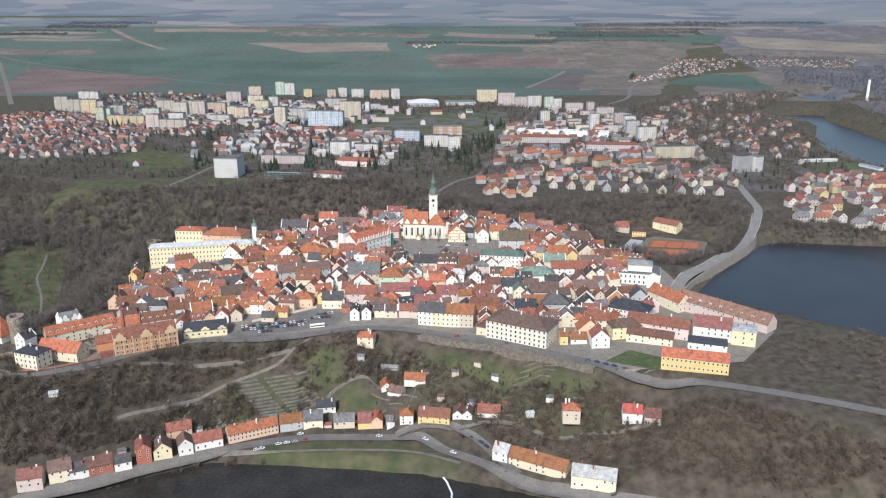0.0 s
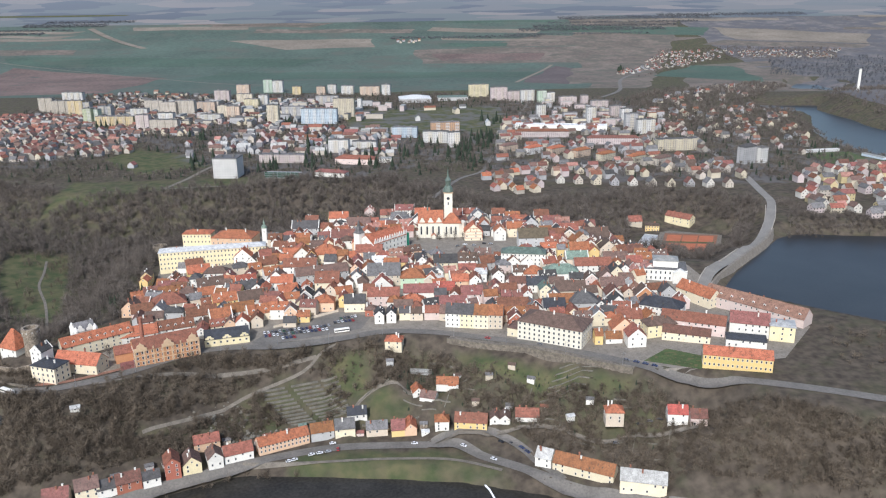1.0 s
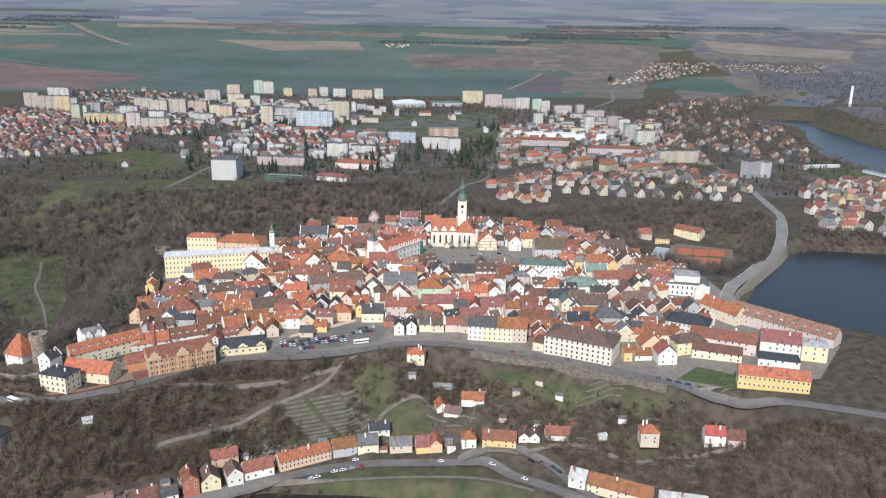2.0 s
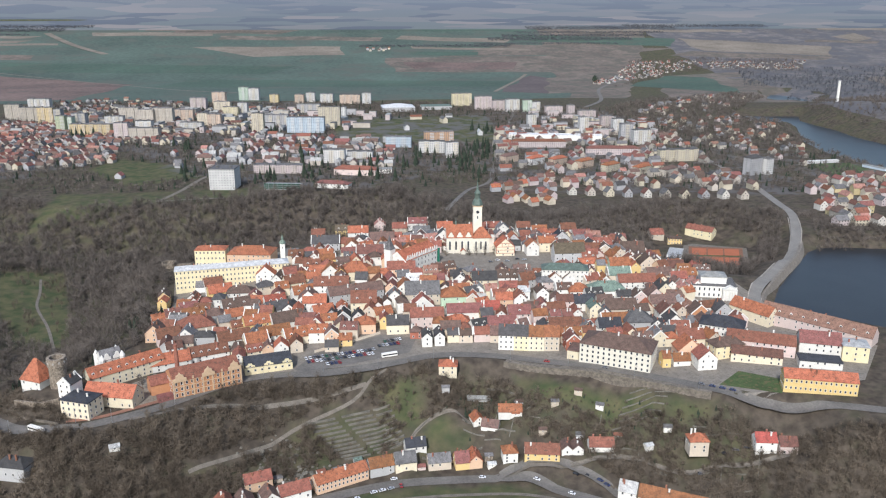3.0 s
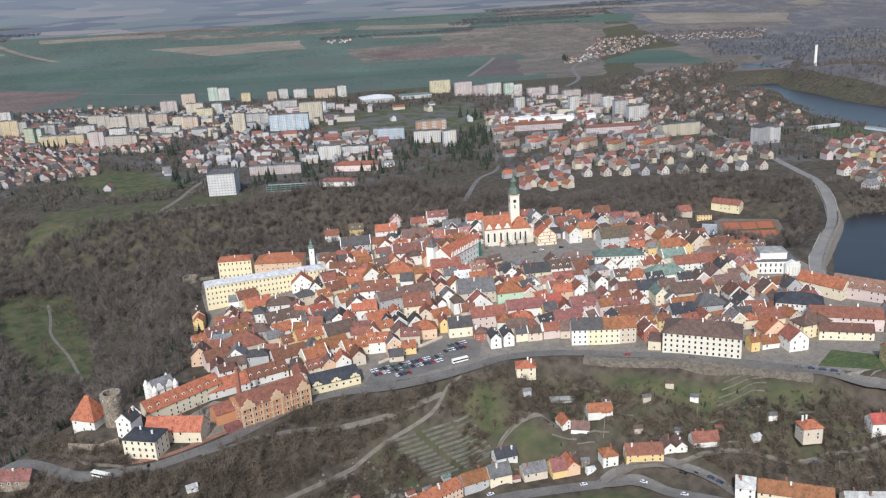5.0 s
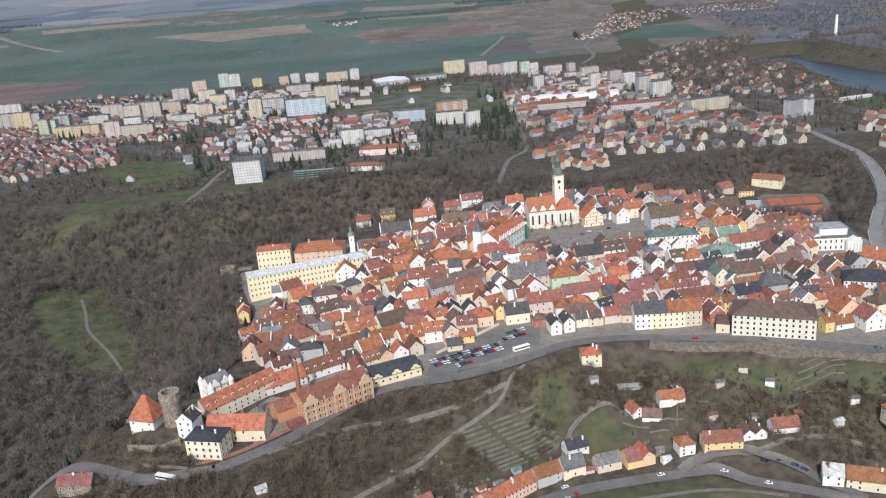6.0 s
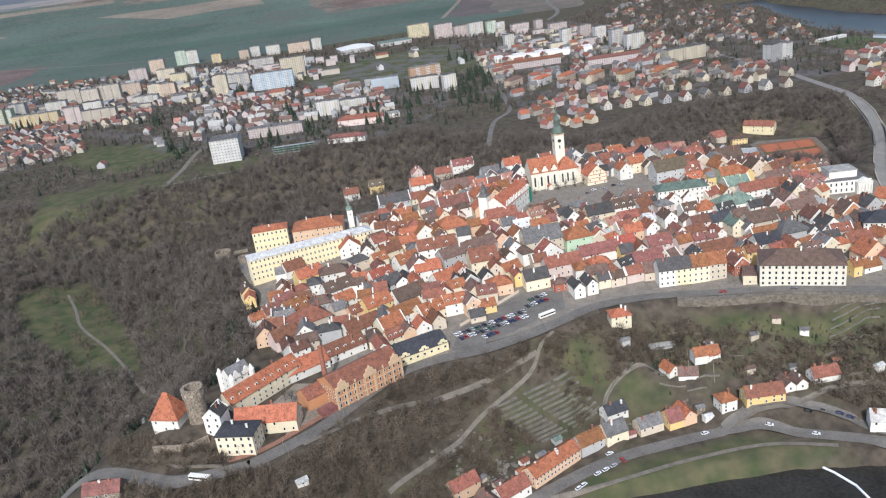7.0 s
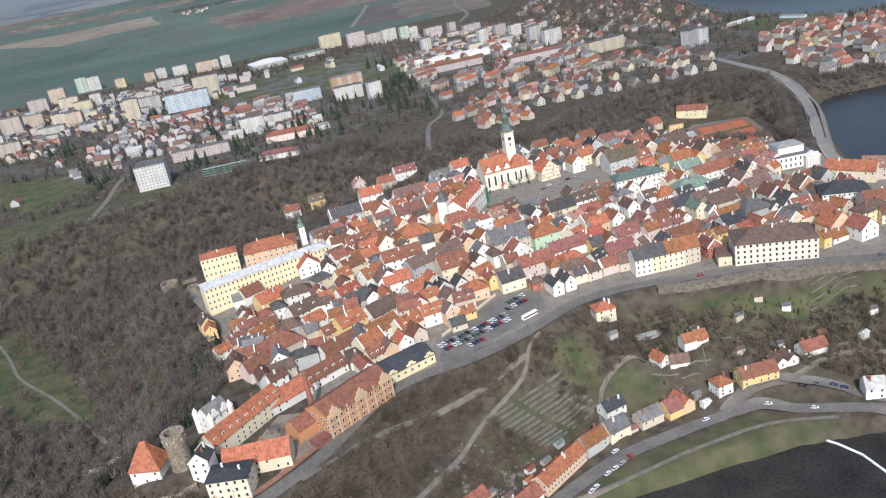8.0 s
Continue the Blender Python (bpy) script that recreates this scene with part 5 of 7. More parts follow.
# houses of the old town
house(-146, 597, 13.7, 10.3, 8, 0, "orange", "white", sides="fl", dormers=3, group="old town houses")
house(-136, 581, 9.5, 8.0, 4, 0, "dark", "beige", sides="fl", group="old town houses")
house(-127, 589, 10.0, 8.0, 5, 0, "orange", "yellow", sides="fl", group="old town houses")
house(-130, 609, 13.0, 11.5, 6, 90, "brown", "cream", sides="lb", group="old town houses")
house(-113, 609, 15.6, 11.7, 7, 0, "orange", "peach", "hip", sides="fl", group="old town houses")
house(-138, 630, 13.0, 8.5, 6, 90, "dark", "grey", sides="lb", group="old town houses")
house(-129, 624, 13.0, 10.1, 6, 90, "dark", "grey", sides="lb", group="old town houses")
house(-99, 616, 13.0, 6.2, 7, 90, "red", "yellow", sides="lb", group="old town houses")
house(-89, 607, 16.4, 12.0, 7, 0, "dark", "cream", sides="fl", group="old town houses")
house(-67, 616, 25.1, 12.0, 8, 0, "red", "pink", sides="fl", group="old town houses")
house(-76, 597, 9.0, 8.0, 5, 0, "brown", "brick", "hip", sides="fl", group="old town houses")
house(-69, 586, 13.0, 7.1, 7, 90, "dark", "white", sides="lb", group="old town houses")
house(-60, 587, 13.0, 7.2, 7, 90, "dark", "white", sides="lb", group="old town houses")
house(-50, 589, 8.1, 8.0, 6, 0, "dark", "cream", sides="fl", group="old town houses")
house(-41, 588, 9.8, 8.0, 6, 0, "brown", "beige", sides="fl", group="old town houses")
house(-29, 589, 12.3, 9.2, 6, 0, "red", "pink", sides="fl", group="old town houses")
house(-44, 611, 16.8, 12.0, 5, 0, "orange", "beige", "hip", sides="fl", group="old town houses")
house(-14, 603, 24.5, 12.0, 6, 0, "wine", "beige", sides="fl", group="old town houses")
house(-38, 625, 26.7, 12.0, 6, 0, "wine", "white", sides="fl", group="old town houses")
house(-19, 628, 17.5, 12.0, 6, 0, "bright", "pink", sides="fl", group="old town houses")
house(3, 618, 17.4, 12.0, 7, 0, "wine", "pink", sides="fl", group="old town houses")
house(-44, 648, 20.3, 16.0, 8, 0, "orange", "green", "hip", sides="fl", group="old town houses")
house(-69, 637, 13.0, 17.1, 6, 90, "red", "white", sides="lb", group="old town houses")
house(-68, 655, 27.4, 18.0, 8, 0, "grey", "beige", sides="fl", group="old town houses")
house(-81, 668, 13.0, 11.6, 7, 90, "orange", "white", sides="lb", group="old town houses")
house(-90, 650, 13.0, 12.2, 7, 90, "grey", "white", sides="lb", group="old town houses")
house(-73, 682, 12.9, 9.7, 6, 0, "white", "white", sides="fl", group="old town houses")
house(-114, 644, 19.9, 16.0, 8, 0, "red", "cream", sides="fl", group="old town houses")
house(-103, 639, 13.0, 6.0, 7, 90, "red", "white", sides="lb", group="old town houses")
house(-96, 644, 13.0, 6.0, 7, 90, "brown", "white", sides="lb", group="old town houses")
house(-121, 660, 44.2, 12.0, 8, 18, "brown", "grey", sides="fl", group="old town houses")
house(-140, 672, 28.0, 13.0, 10, 0, "red", "white", sides="fl", group="old town houses")
house(-152, 649, 18.4, 12.0, 7, 0, "orange", "white", sides="fl", group="old town houses")
house(-121, 704, 24.5, 18.0, 7, 0, "orange", "cream", "hip", sides="fl", group="old town houses")
house(-83, 701, 23.6, 12.0, 8, 0, "red", "peach", sides="fl", group="old town houses")
house(-95, 721, 13.0, 8.7, 9, 90, "orange", "peach", sides="lb", group="old town houses")
house(-150, 755, 15.2, 11.4, 6, 0, "orange", "white", sides="fl", group="old town houses")
house(-142, 704, 13.0, 16.0, 7, 90, "orange", "white", sides="lb", group="old town houses")
house(-156, 698, 12.2, 9.2, 6, 0, "orange", "cream", sides="fl", group="old town houses")
house(-159, 726, 14.7, 11.0, 7, 0, "red", "white", sides="fl", group="old town houses")
house(-126, 772, 13.0, 13.4, 7, 90, "orange", "white", sides="lb", group="old town houses")
house(-109, 748, 25.0, 14.0, 7, 0, "wine", "white", sides="fl", group="old town houses")
house(-126, 744, 13.0, 9.7, 5, 0, "grey", "beige", sides="fl", group="old town houses")
house(-151, 790, 26.5, 14.0, 8, 0, "dark", "grey", sides="fl", group="old town houses")
house(-121, 822, 19.8, 12.0, 7, 0, "orange", "white", sides="fl", group="old town houses")
house(-144, 989, 16.2, 12.0, 6, 0, "olive", "yellow", sides="fl", group="old town houses")
house(-98, 786, 23.2, 14.0, 8, 0, "brown", "white", sides="fl", group="old town houses")
house(-73, 947, 24.5, 12.0, 6, 0, "red", "beige", sides="fl", group="old town houses")
house(-56, 943, 23.1, 12.0, 6, 0, "wine", "white", sides="fl", group="old town houses")
house(-59, 816, 16.5, 12.0, 6, 0, "grey", "white", sides="fl", group="old town houses")
house(-99, 974, 13.0, 13.2, 7, 90, "pink", "pink", sides="lb", group="old town houses")
house(-172, 986, 16.2, 12.0, 6, 0, "red", "white", sides="fl", group="old town houses")
house(-87, 749, 18.0, 13.0, 9, 90, "orange", "white", sides="lb", group="old town houses")
house(-35, 829, 15.7, 11.8, 7, 0, "orange", "white", sides="fl", group="old town houses")
house(-40, 788, 13.0, 15.9, 8, 90, "dark", "white", sides="lb", group="old town houses")
house(-2, 825, 17.0, 12.0, 6, 0, "red", "white", sides="fl", group="old town houses")
house(13, 830, 14.9, 11.2, 6, 0, "red", "cream", sides="fl", group="old town houses")
house(22, 821, 13.0, 13.4, 6, 90, "grey", "white", sides="lb", group="old town houses")
house(-102, 675, 13.0, 13.5, 7, 90, "red", "beige", sides="lb", group="old town houses")
house(-30, 670, 13.0, 9.0, 7, 90, "wine", "cream", sides="lb", group="old town houses")
house(-36, 678, 13.0, 10.1, 8, 90, "dark", "white", sides="lb", group="old town houses")
house(-23, 659, 13.0, 8.9, 7, 90, "pale", "white", sides="lb", group="old town houses")
house(-16, 675, 20.4, 13.0, 8, 0, "dark", "cream", sides="fl", group="old town houses")
house(-22, 682, 13.0, 7.4, 8, 90, "wine", "cream", sides="lb", group="old town houses")
house(3, 676, 16.9, 12.0, 9, 0, "brown", "white", sides="fl", group="old town houses")
house(17, 686, 14.4, 10.8, 9, 0, "brown", "pink", sides="fl", group="old town houses")
house(-5, 641, 13.4, 10.1, 7, 0, "orange", "peach", sides="fl", group="old town houses")
house(7, 639, 13.0, 9.6, 9, 90, "red", "white", sides="lb", group="old town houses")
house(-22, 646, 7.1, 8.0, 5, 0, "pale", "blue", sides="fl", group="old town houses")
house(13, 653, 9.2, 8.0, 7, 0, "white", "white", sides="fl", group="old town houses")
house(32.2, 569.2, 13.0, 10.4, 7, 90, "wine", "brick", sides="lb", group="old town houses")
house(45.2, 574.4, 9.4, 8.0, 10, 0, "red", "yellow", sides="fl", group="old town houses")
house(63.7, 587.2, 16.8, 12.0, 9, 0, "navy", "white", sides="fl", group="old town houses")
house(72, 600, 21.8, 12.0, 7, 0, "orange", "beige", sides="fl", group="old town houses")
house(33, 595, 24.3, 12.0, 7, 0, "red", "beige", sides="fl", group="old town houses")
house(30, 614, 8.0, 8.0, 6, 0, "wine", "pink", sides="fl", group="old town houses")
house(39, 613, 8.0, 8.0, 6, 0, "wine", "pink", sides="fl", group="old town houses")
house(47, 618, 13.0, 7.8, 6, 90, "red", "white", sides="lb", group="old town houses")
house(27, 651, 13.0, 9.9, 7, 90, "brown", "white", sides="lb", group="old town houses")
house(23, 628, 13.0, 9.5, 7, 90, "wine", "white", sides="lb", group="old town houses")
house(14, 627, 11.6, 8.7, 6, 0, "brown", "beige", sides="fl", group="old town houses")
house(57, 652, 17.1, 14.0, 7, 0, "orange", "white", "hip", sides="fl", group="old town houses")
house(56, 634, 17.7, 12.0, 6, 0, "navy", "white", sides="fl", group="old town houses")
house(54, 674, 13.0, 11.2, 7, 90, "brown", "white", sides="lb", group="old town houses")
house(42, 675, 13.0, 12.1, 7, 90, "red", "white", sides="lb", group="old town houses")
house(53, 694, 13.0, 9.6, 7, 90, "orange", "white", sides="lb", group="old town houses")
house(80, 652, 29.2, 16.0, 7, 0, "green", "white", "hip", sides="fl", group="old town houses")
house(62, 621, 13.0, 9.6, 8, 90, "green", "cream", sides="lb", group="old town houses")
house(91, 642, 11.7, 8.8, 6, 0, "dark", "white", sides="fl", group="old town houses")
house(102, 638, 13.0, 10.9, 7, 90, "brown", "pink", sides="lb", group="old town houses")
house(115, 640, 13.0, 12.9, 7, 90, "brown", "pink", sides="lb", group="old town houses")
house(82, 621, 24.4, 14.0, 7, 0, "brown", "beige", sides="fl", group="old town houses")
house(117, 626, 19.7, 12.0, 7, 0, "brown", "beige", sides="fl", group="old town houses")
house(132, 624, 13.0, 7.3, 7, 90, "pale", "grey", sides="lb", group="old town houses")
house(114, 608, 13.0, 13.2, 8, 90, "wine", "white", sides="lb", group="old town houses")
house(113, 592, 13.0, 13.8, 8, 90, "dark", "white", sides="lb", group="old town houses")
house(100, 593, 13.0, 7.7, 7, 90, "dark", "white", sides="lb", group="old town houses")
house(104.7, 588.3, 13.0, 6.8, 7, 90, "dark", "white", sides="lb", group="old town houses")
house(88, 598, 22.1, 18.0, 8, 0, "grey", "grey", "hip", sides="fl", group="old town houses")
house(137, 604, 13.0, 15.1, 8, 90, "brown", "orange", sides="lb", group="old town houses")
house(156, 606, 13.0, 13.5, 8, 90, "dark", "grey", sides="lb", group="old town houses")
house(115.1, 563.9, 18.6, 12.0, 6, 0, "red", "cream", sides="fl", group="old town houses")
house(105.1, 541.7, 13.0, 16.9, 7, 90, "orange", "peach", sides="lb", group="old town houses")
house(85.4, 529.8, 5.6, 8.0, 7, 0, "orange", "yellow", sides="fl", group="old town houses")
house(96.2, 530.8, 11.4, 8.5, 4, 0, "orange", "white", sides="fl", group="old town houses")
house(110, 524.9, 13.0, 12.6, 8, 90, "red", "white", sides="lb", group="old town houses")
house(92.5, 566.2, 13.0, 12.4, 7, 90, "grey", "cream", sides="lb", group="old town houses")
house(81.4, 563.9, 13.3, 10.0, 7, 0, "brown", "beige", sides="fl", group="old town houses")
house(131, 676, 21.0, 12.0, 7, 0, "brown", "beige", sides="fl", group="old town houses")
house(110, 669, 31.7, 12.0, 5, 0, "red", "white", sides="fl", group="old town houses")
house(116, 695, 13.0, 8.9, 7, 90, "orange", "yellow", sides="lb", group="old town houses")
house(104, 699, 17.8, 12.0, 7, 0, "orange", "green", sides="fl", group="old town houses")
house(98, 679, 19.4, 12.0, 7, 0, "green", "beige", sides="fl", group="old town houses")
house(88, 699, 7.2, 8.0, 7, 0, "grey", "yellow", sides="fl", group="old town houses")
house(82, 716, 12.6, 9.4, 7, 0, "red", "white", sides="fl", group="old town houses")
house(66, 725, 27.1, 16.0, 10, 0, "olive", "grey", sides="fl", group="old town houses")
house(142, 648, 13.0, 9.4, 7, 90, "pink", "pink", sides="lb", group="old town houses")
house(154, 654, 13.0, 9.6, 7, 90, "pink", "white", sides="lb", group="old town houses")
house(127, 743, 25.8, 18.0, 6, 0, "brown", "grey", sides="fl", group="old town houses")
house(143, 767, 13.0, 7.6, 7, 90, "white", "white", sides="lb", group="old town houses")
house(205, 889, 15.3, 11.4, 5, 0, "red", "beige", sides="fl", group="old town houses")
house(38, 749, 13.0, 11.3, 9, 90, "orange", "white", sides="lb", group="old town houses")
house(53, 759, 15.1, 11.3, 9, 0, "orange", "cream", sides="fl", group="old town houses")
house(71, 777, 13.0, 15.0, 8, 90, "navy", "grey", sides="lb", group="old town houses")
house(88, 742, 19.5, 12.0, 6, 0, "red", "cream", sides="fl", group="old town houses")
house(94, 790, 17.2, 12.0, 6, 0, "wine", "white", sides="fl", group="old town houses")
house(88, 820, 15.3, 11.5, 5, 0, "red", "white", sides="fl", group="old town houses")
house(57, 810, 14.9, 11.2, 6, 0, "orange", "white", sides="fl", group="old town houses")
house(44, 827, 13.9, 10.4, 6, 0, "red", "beige", sides="fl", group="old town houses")
house(106, 759, 16.8, 12.0, 6, 0, "red", "white", sides="fl", group="old town houses")
house(129, 786, 15.3, 11.5, 6, 0, "wine", "white", sides="fl", group="old town houses")
house(154, 702, 16.6, 12.0, 6, 0, "wine", "beige", sides="fl", group="old town houses")
house(146, 670, 13.8, 10.4, 6, 0, "red", "pink", sides="fl", group="old town houses")
house(131, 705, 13.0, 15.1, 7, 90, "brown", "beige", sides="lb", group="old town houses")
house(-220, 575, 26.4, 12.0, 5, 22, "red", "white", sides="fr", dormers=5, group="old town houses")
house(-244, 563, 28.0, 12.0, 5, 22, "orange", "white", sides="fr", group="old town houses")
house(-206, 596, 23.2, 12.0, 6, 22, "red", "white", sides="fr", group="old town houses")
house(-189, 586, 16.2, 12.0, 8, 22, "orange", "cream", sides="fr", group="old town houses")
house(-237, 618, 25.6, 18.0, 8, 22, "red", "beige", "hip", sides="fr", group="old town houses")
house(-253, 603, 16.5, 12.0, 7, 22, "red", "pink", sides="fr", group="old town houses")
house(-240, 604, 13.0, 12.0, 7, 90, "grey", "white", sides="lf", group="old town houses")
house(-212, 637, 14.0, 10.5, 6, 22, "orange", "white", sides="fr", group="old town houses")
house(-227, 639, 15.1, 11.3, 7, 0, "brown", "grey", "hip", sides="fr", group="old town houses")
house(-244, 643, 17.0, 12.0, 6, 22, "orange", "white", sides="fr", group="old town houses")
house(-214, 657, 22.0, 12.0, 6, 22, "brown", "white", sides="fr", group="old town houses")
house(-193, 617, 18.6, 12.0, 8, 22, "orange", "yellow", sides="fr", dormers=2, group="old town houses")
house(-193, 644, 9.9, 8.0, 6, 0, "grey", "white", sides="fr", group="old town houses")
house(-181, 644, 17.2, 12.0, 6, 22, "dark", "grey", sides="fr", group="old town houses")
house(-184, 657, 16.6, 12.0, 6, 22, "bright", "white", sides="fr", group="old town houses")
house(-171, 620, 23.5, 14.0, 7, 22, "brown", "white", sides="fl", group="old town houses")
house(-178, 601, 22.6, 12.0, 6, 22, "orange", "white", sides="fl", group="old town houses")
house(-162, 596, 18.8, 12.0, 6, 22, "orange", "cream", sides="fl", group="old town houses")
house(-157, 654, 13.0, 15.5, 8, 90, "brown", "white", sides="lb", group="old town houses")
house(-163, 670, 17.3, 12.0, 6, 22, "orange", "white", sides="fl", group="old town houses")
house(-145, 630, 15.9, 11.9, 7, 22, "orange", "white", sides="fl", group="old town houses")
house(-214, 682, 21.0, 12.0, 7, 0, "brown", "white", "hip", sides="fr", group="old town houses")
house(-198, 719, 13.0, 16.2, 7, 90, "orange", "white", sides="lf", group="old town houses")
house(-232, 689, 19.4, 12.0, 7, 22, "orange", "yellow", sides="fr", group="old town houses")
house(-242, 712, 15.4, 11.6, 6, 22, "red", "white", sides="fr", group="old town houses")
house(-250, 711, 11.1, 8.3, 5, 0, "grey", "white", sides="fr", group="old town houses")
house(-248, 672, 13.0, 9.5, 6, 90, "red", "white", sides="lf", group="old town houses")
house(-259, 646, 13.7, 10.3, 6, 22, "wine", "beige", sides="fr", group="old town houses")
house(-270, 641, 9.6, 8.0, 5, 22, "orange", "white", sides="fr", group="old town houses")
house(-274, 676, 13.0, 7.2, 7, 90, "orange", "yellow", sides="lf", group="old town houses")
house(-264, 612, 13.0, 12.9, 7, 90, "brown", "peach", sides="lf", group="old town houses")
house(-245, 584, 10.9, 8.2, 6, 22, "wine", "white", sides="fr", group="old town houses")
house(-189, 576, 11.4, 8.6, 5, 22, "red", "cream", sides="fr", group="old town houses")
house(-172, 691, 16.7, 12.0, 7, 22, "red", "cream", sides="fl", group="old town houses")
house(-163, 702, 12.7, 9.5, 6, 0, "orange", "white", sides="fl", group="old town houses")

# blocks of flats
block(-865, 1842, 34, 13, 31, -8, "beige")
block(-820, 1811, 40, 13, 28, -8, "beige")
block(-775, 1781, 33, 13, 31, -8, "ochre")
block(-752, 1779, 19, 13, 28, -8, "grey")
block(-889, 2043, 53, 13, 22, -8, "white")
block(-695, 1641, 18, 13, 31, -8, "lime")
block(-683, 1648, 16, 14, 28, -8, "green")
block(-673, 1676, 28, 13, 31, -8, "grey")
block(-630, 1607, 78, 13, 19, -8, "ochre")
block(-622, 1725, 37, 13, 19, -8, "white")
block(-611, 1791, 42, 13, 28, -8, "beige")
block(-562, 1736, 31, 13, 30, -8, "beige")
block(-531, 1741, 44, 13, 32, -8, "beige")
block(-502, 1798, 42, 13, 22, -8, "peach")
block(-556, 1546, 26, 13, 29, -8, "pink")
block(-546, 1656, 32, 13, 18, -8, "white")
block(-516, 1542, 55, 13, 20, -8, "beige")
block(-455, 1647, 43, 13, 15, -8, "white")
block(-507, 1974, 37, 13, 28, -8, "pink")
block(-480, 2085, 33, 13, 30, -8, "peach")
block(-448, 1947, 38, 13, 22, -8, "cream")
block(-416, 1864, 34, 13, 19, -8, "pale_yellow")
block(-392, 1881, 21, 13, 26, -8, "white")
block(-439, 1724, 40, 13, 23, -8, "cream")
block(-422, 1706, 27, 13, 23, -8, "peach")
block(-320, 1591, 22, 13, 38, -8, "cream")
block(-297, 1694, 47, 13, 22, -8, "grey")
block(-232, 1597, 71, 13, 29, -8, "blue")
block(-435, 2181, 24, 13, 33, -8, "green")
block(-409, 2179, 27, 13, 30, -8, "white")
block(-351, 2121, 22, 13, 20, -8, "yellow")
block(-287, 2103, 22, 13, 21, -8, "peach")
block(-261, 2125, 22, 13, 23, -8, "white")
block(-220, 2109, 32, 13, 21, -8, "white")
block(-161, 2078, 50, 13, 22, -8, "peach")
block(-120, 2074, 21, 13, 26, -8, "white")
block(-249, 1897, 52, 13, 20, -8, "grey")
block(-192, 1692, 44, 13, 37, -8, "cream")
block(-167, 1792, 9, 12, 25, -8, "white")
block(108, 2004, 48, 13, 30, 4, "pale_yellow")
block(151, 1932, 39, 13, 30, 4, "pink")
block(185, 1907, 32, 13, 23, 4, "pink")
block(212, 1883, 31, 13, 28, 4, "white")
block(245, 1880, 20, 13, 26, 4, "green")
block(265, 1878, 18, 13, 22, 4, "white")
block(204, 1614, 17, 13, 27, 4, "white")
block(290, 1546, 17, 13, 30, 4, "white")
block(351, 1752, 37, 13, 17, 4, "pink")
block(330, 1811, 15, 14, 22, 4, "pink")
block(299, 1844, 39, 13, 16, 4, "pink")
block(354, 1615, 23, 13, 23, 4, "pink")
block(361, 1561, 21, 13, 24, 4, "white")
block(338, 1434, 22, 13, 32, 4, "grey")
block(357, 1408, 31, 13, 25, 4, "white")
block(8, 1442, 51, 13, 21, 4, "orange")
block(-10, 1353, 42, 13, 19, -8, "white")
block(18, 1309, 19, 13, 24, 4, "white")
block(-62, 1413, 43, 13, 18, -8, "blue")
block(-164, 1279, 32, 13, 20, -8, "white")
block(-126, 1313, 40, 13, 11, -8, "white")
block(361, 1245, 61, 13, 18, 4, "cream")
block(102, 1260, 30, 12, 10, 38, "peach", "peach rendered row of flats with a brown tiled hipped roof", hipped="brown")
block(138, 1238, 30, 12, 10, 38, "white", "white rendered row of flats with a orange tiled hipped roof", hipped="orange")
block(171, 1230, 30, 12, 10, 38, "peach", "peach rendered row of flats with a orange tiled hipped roof", hipped="orange")
block(206, 1209, 30, 12, 10, 38, "peach", "peach rendered row of flats with a orange tiled hipped roof", hipped="orange")
block(236, 1176, 30, 12, 10, 38, "cream", "cream rendered row of flats with a orange tiled hipped roof", hipped="orange")
block(275, 1154, 30, 12, 10, 38, "cream", "cream rendered row of flats with a orange tiled hipped roof", hipped="orange")
block(306, 1132, 30, 12, 10, 38, "beige", "beige rendered row of flats with a brown tiled hipped roof", hipped="brown")
block(174, 1392, 92, 13, 10, -6, "pink", "pink rendered row of flats with a red tiled hipped roof", hipped="red")
block(278, 1311, 84, 13, 10, -6, "pink", "pink rendered row of flats with a wine tiled hipped roof", hipped="wine")

# ---- other old town houses that fill the streets ----
SQUARE = [(-50, 730), (-38, 752), (48, 738), (40, 700), (-26, 706)]
rng = random.Random(7)
roof_choice = ["orange"] * 6 + ["red"] * 7 + ["wine"] * 4 + ["brown"] * 6 + ["dark"] * 3 + ["grey"] * 3 + ["pink"]
wall_choice = ["white"] * 7 + ["cream"] * 5 + ["beige"] * 4 + ["peach"] * 2 + ["pink"] * 2 + ["grey"] * 2 + ["yellow"]
BUILT = [(-262, 620), (-245, 570), (-200, 560), (-160, 580), (-95, 608), (-60, 590), (0, 585), (40, 575), (90, 540), (140, 520), (185, 620), (180, 690), (150, 770), (60, 805), (-60, 805), (-150, 790), (-190, 760), (-165, 735), (-260, 690)]


def free(x, y, r):
    for a, b, c in PLACED:
        d = x - a
        if -60 < d < 60 and d * d + (y - b) * (y - b) <= (r + c) * (r + c):
            return False
    return True


tries = 0
while tries < 2600:
    tries += 1
    x, y = rng.uniform(-265, 190), rng.uniform(555, 810)
    if not inside(np.array(x), np.array(y), BUILT) or beyond(np.array(x), np.array(y), SQUARE) < 13 or not free(x, y, 3.6):
        continue
    long, rng_turn = rng.uniform(9, 15), rng.choice((0, 8, -8, 90, 98, 82, 20))
    house(round(x), round(y), long, rng.uniform(8, 10.5), rng.uniform(5, 8.5), rng_turn, rng.choice(roof_choice), rng.choice(wall_choice),
          "hip" if rng.random() < 0.15 else "gable", rng.uniform(38, 46), sides="l" if abs(rng_turn) > 45 else "f", group="old town houses", skip=0.6, gap=4.4, name="town_house", chimneys=1)


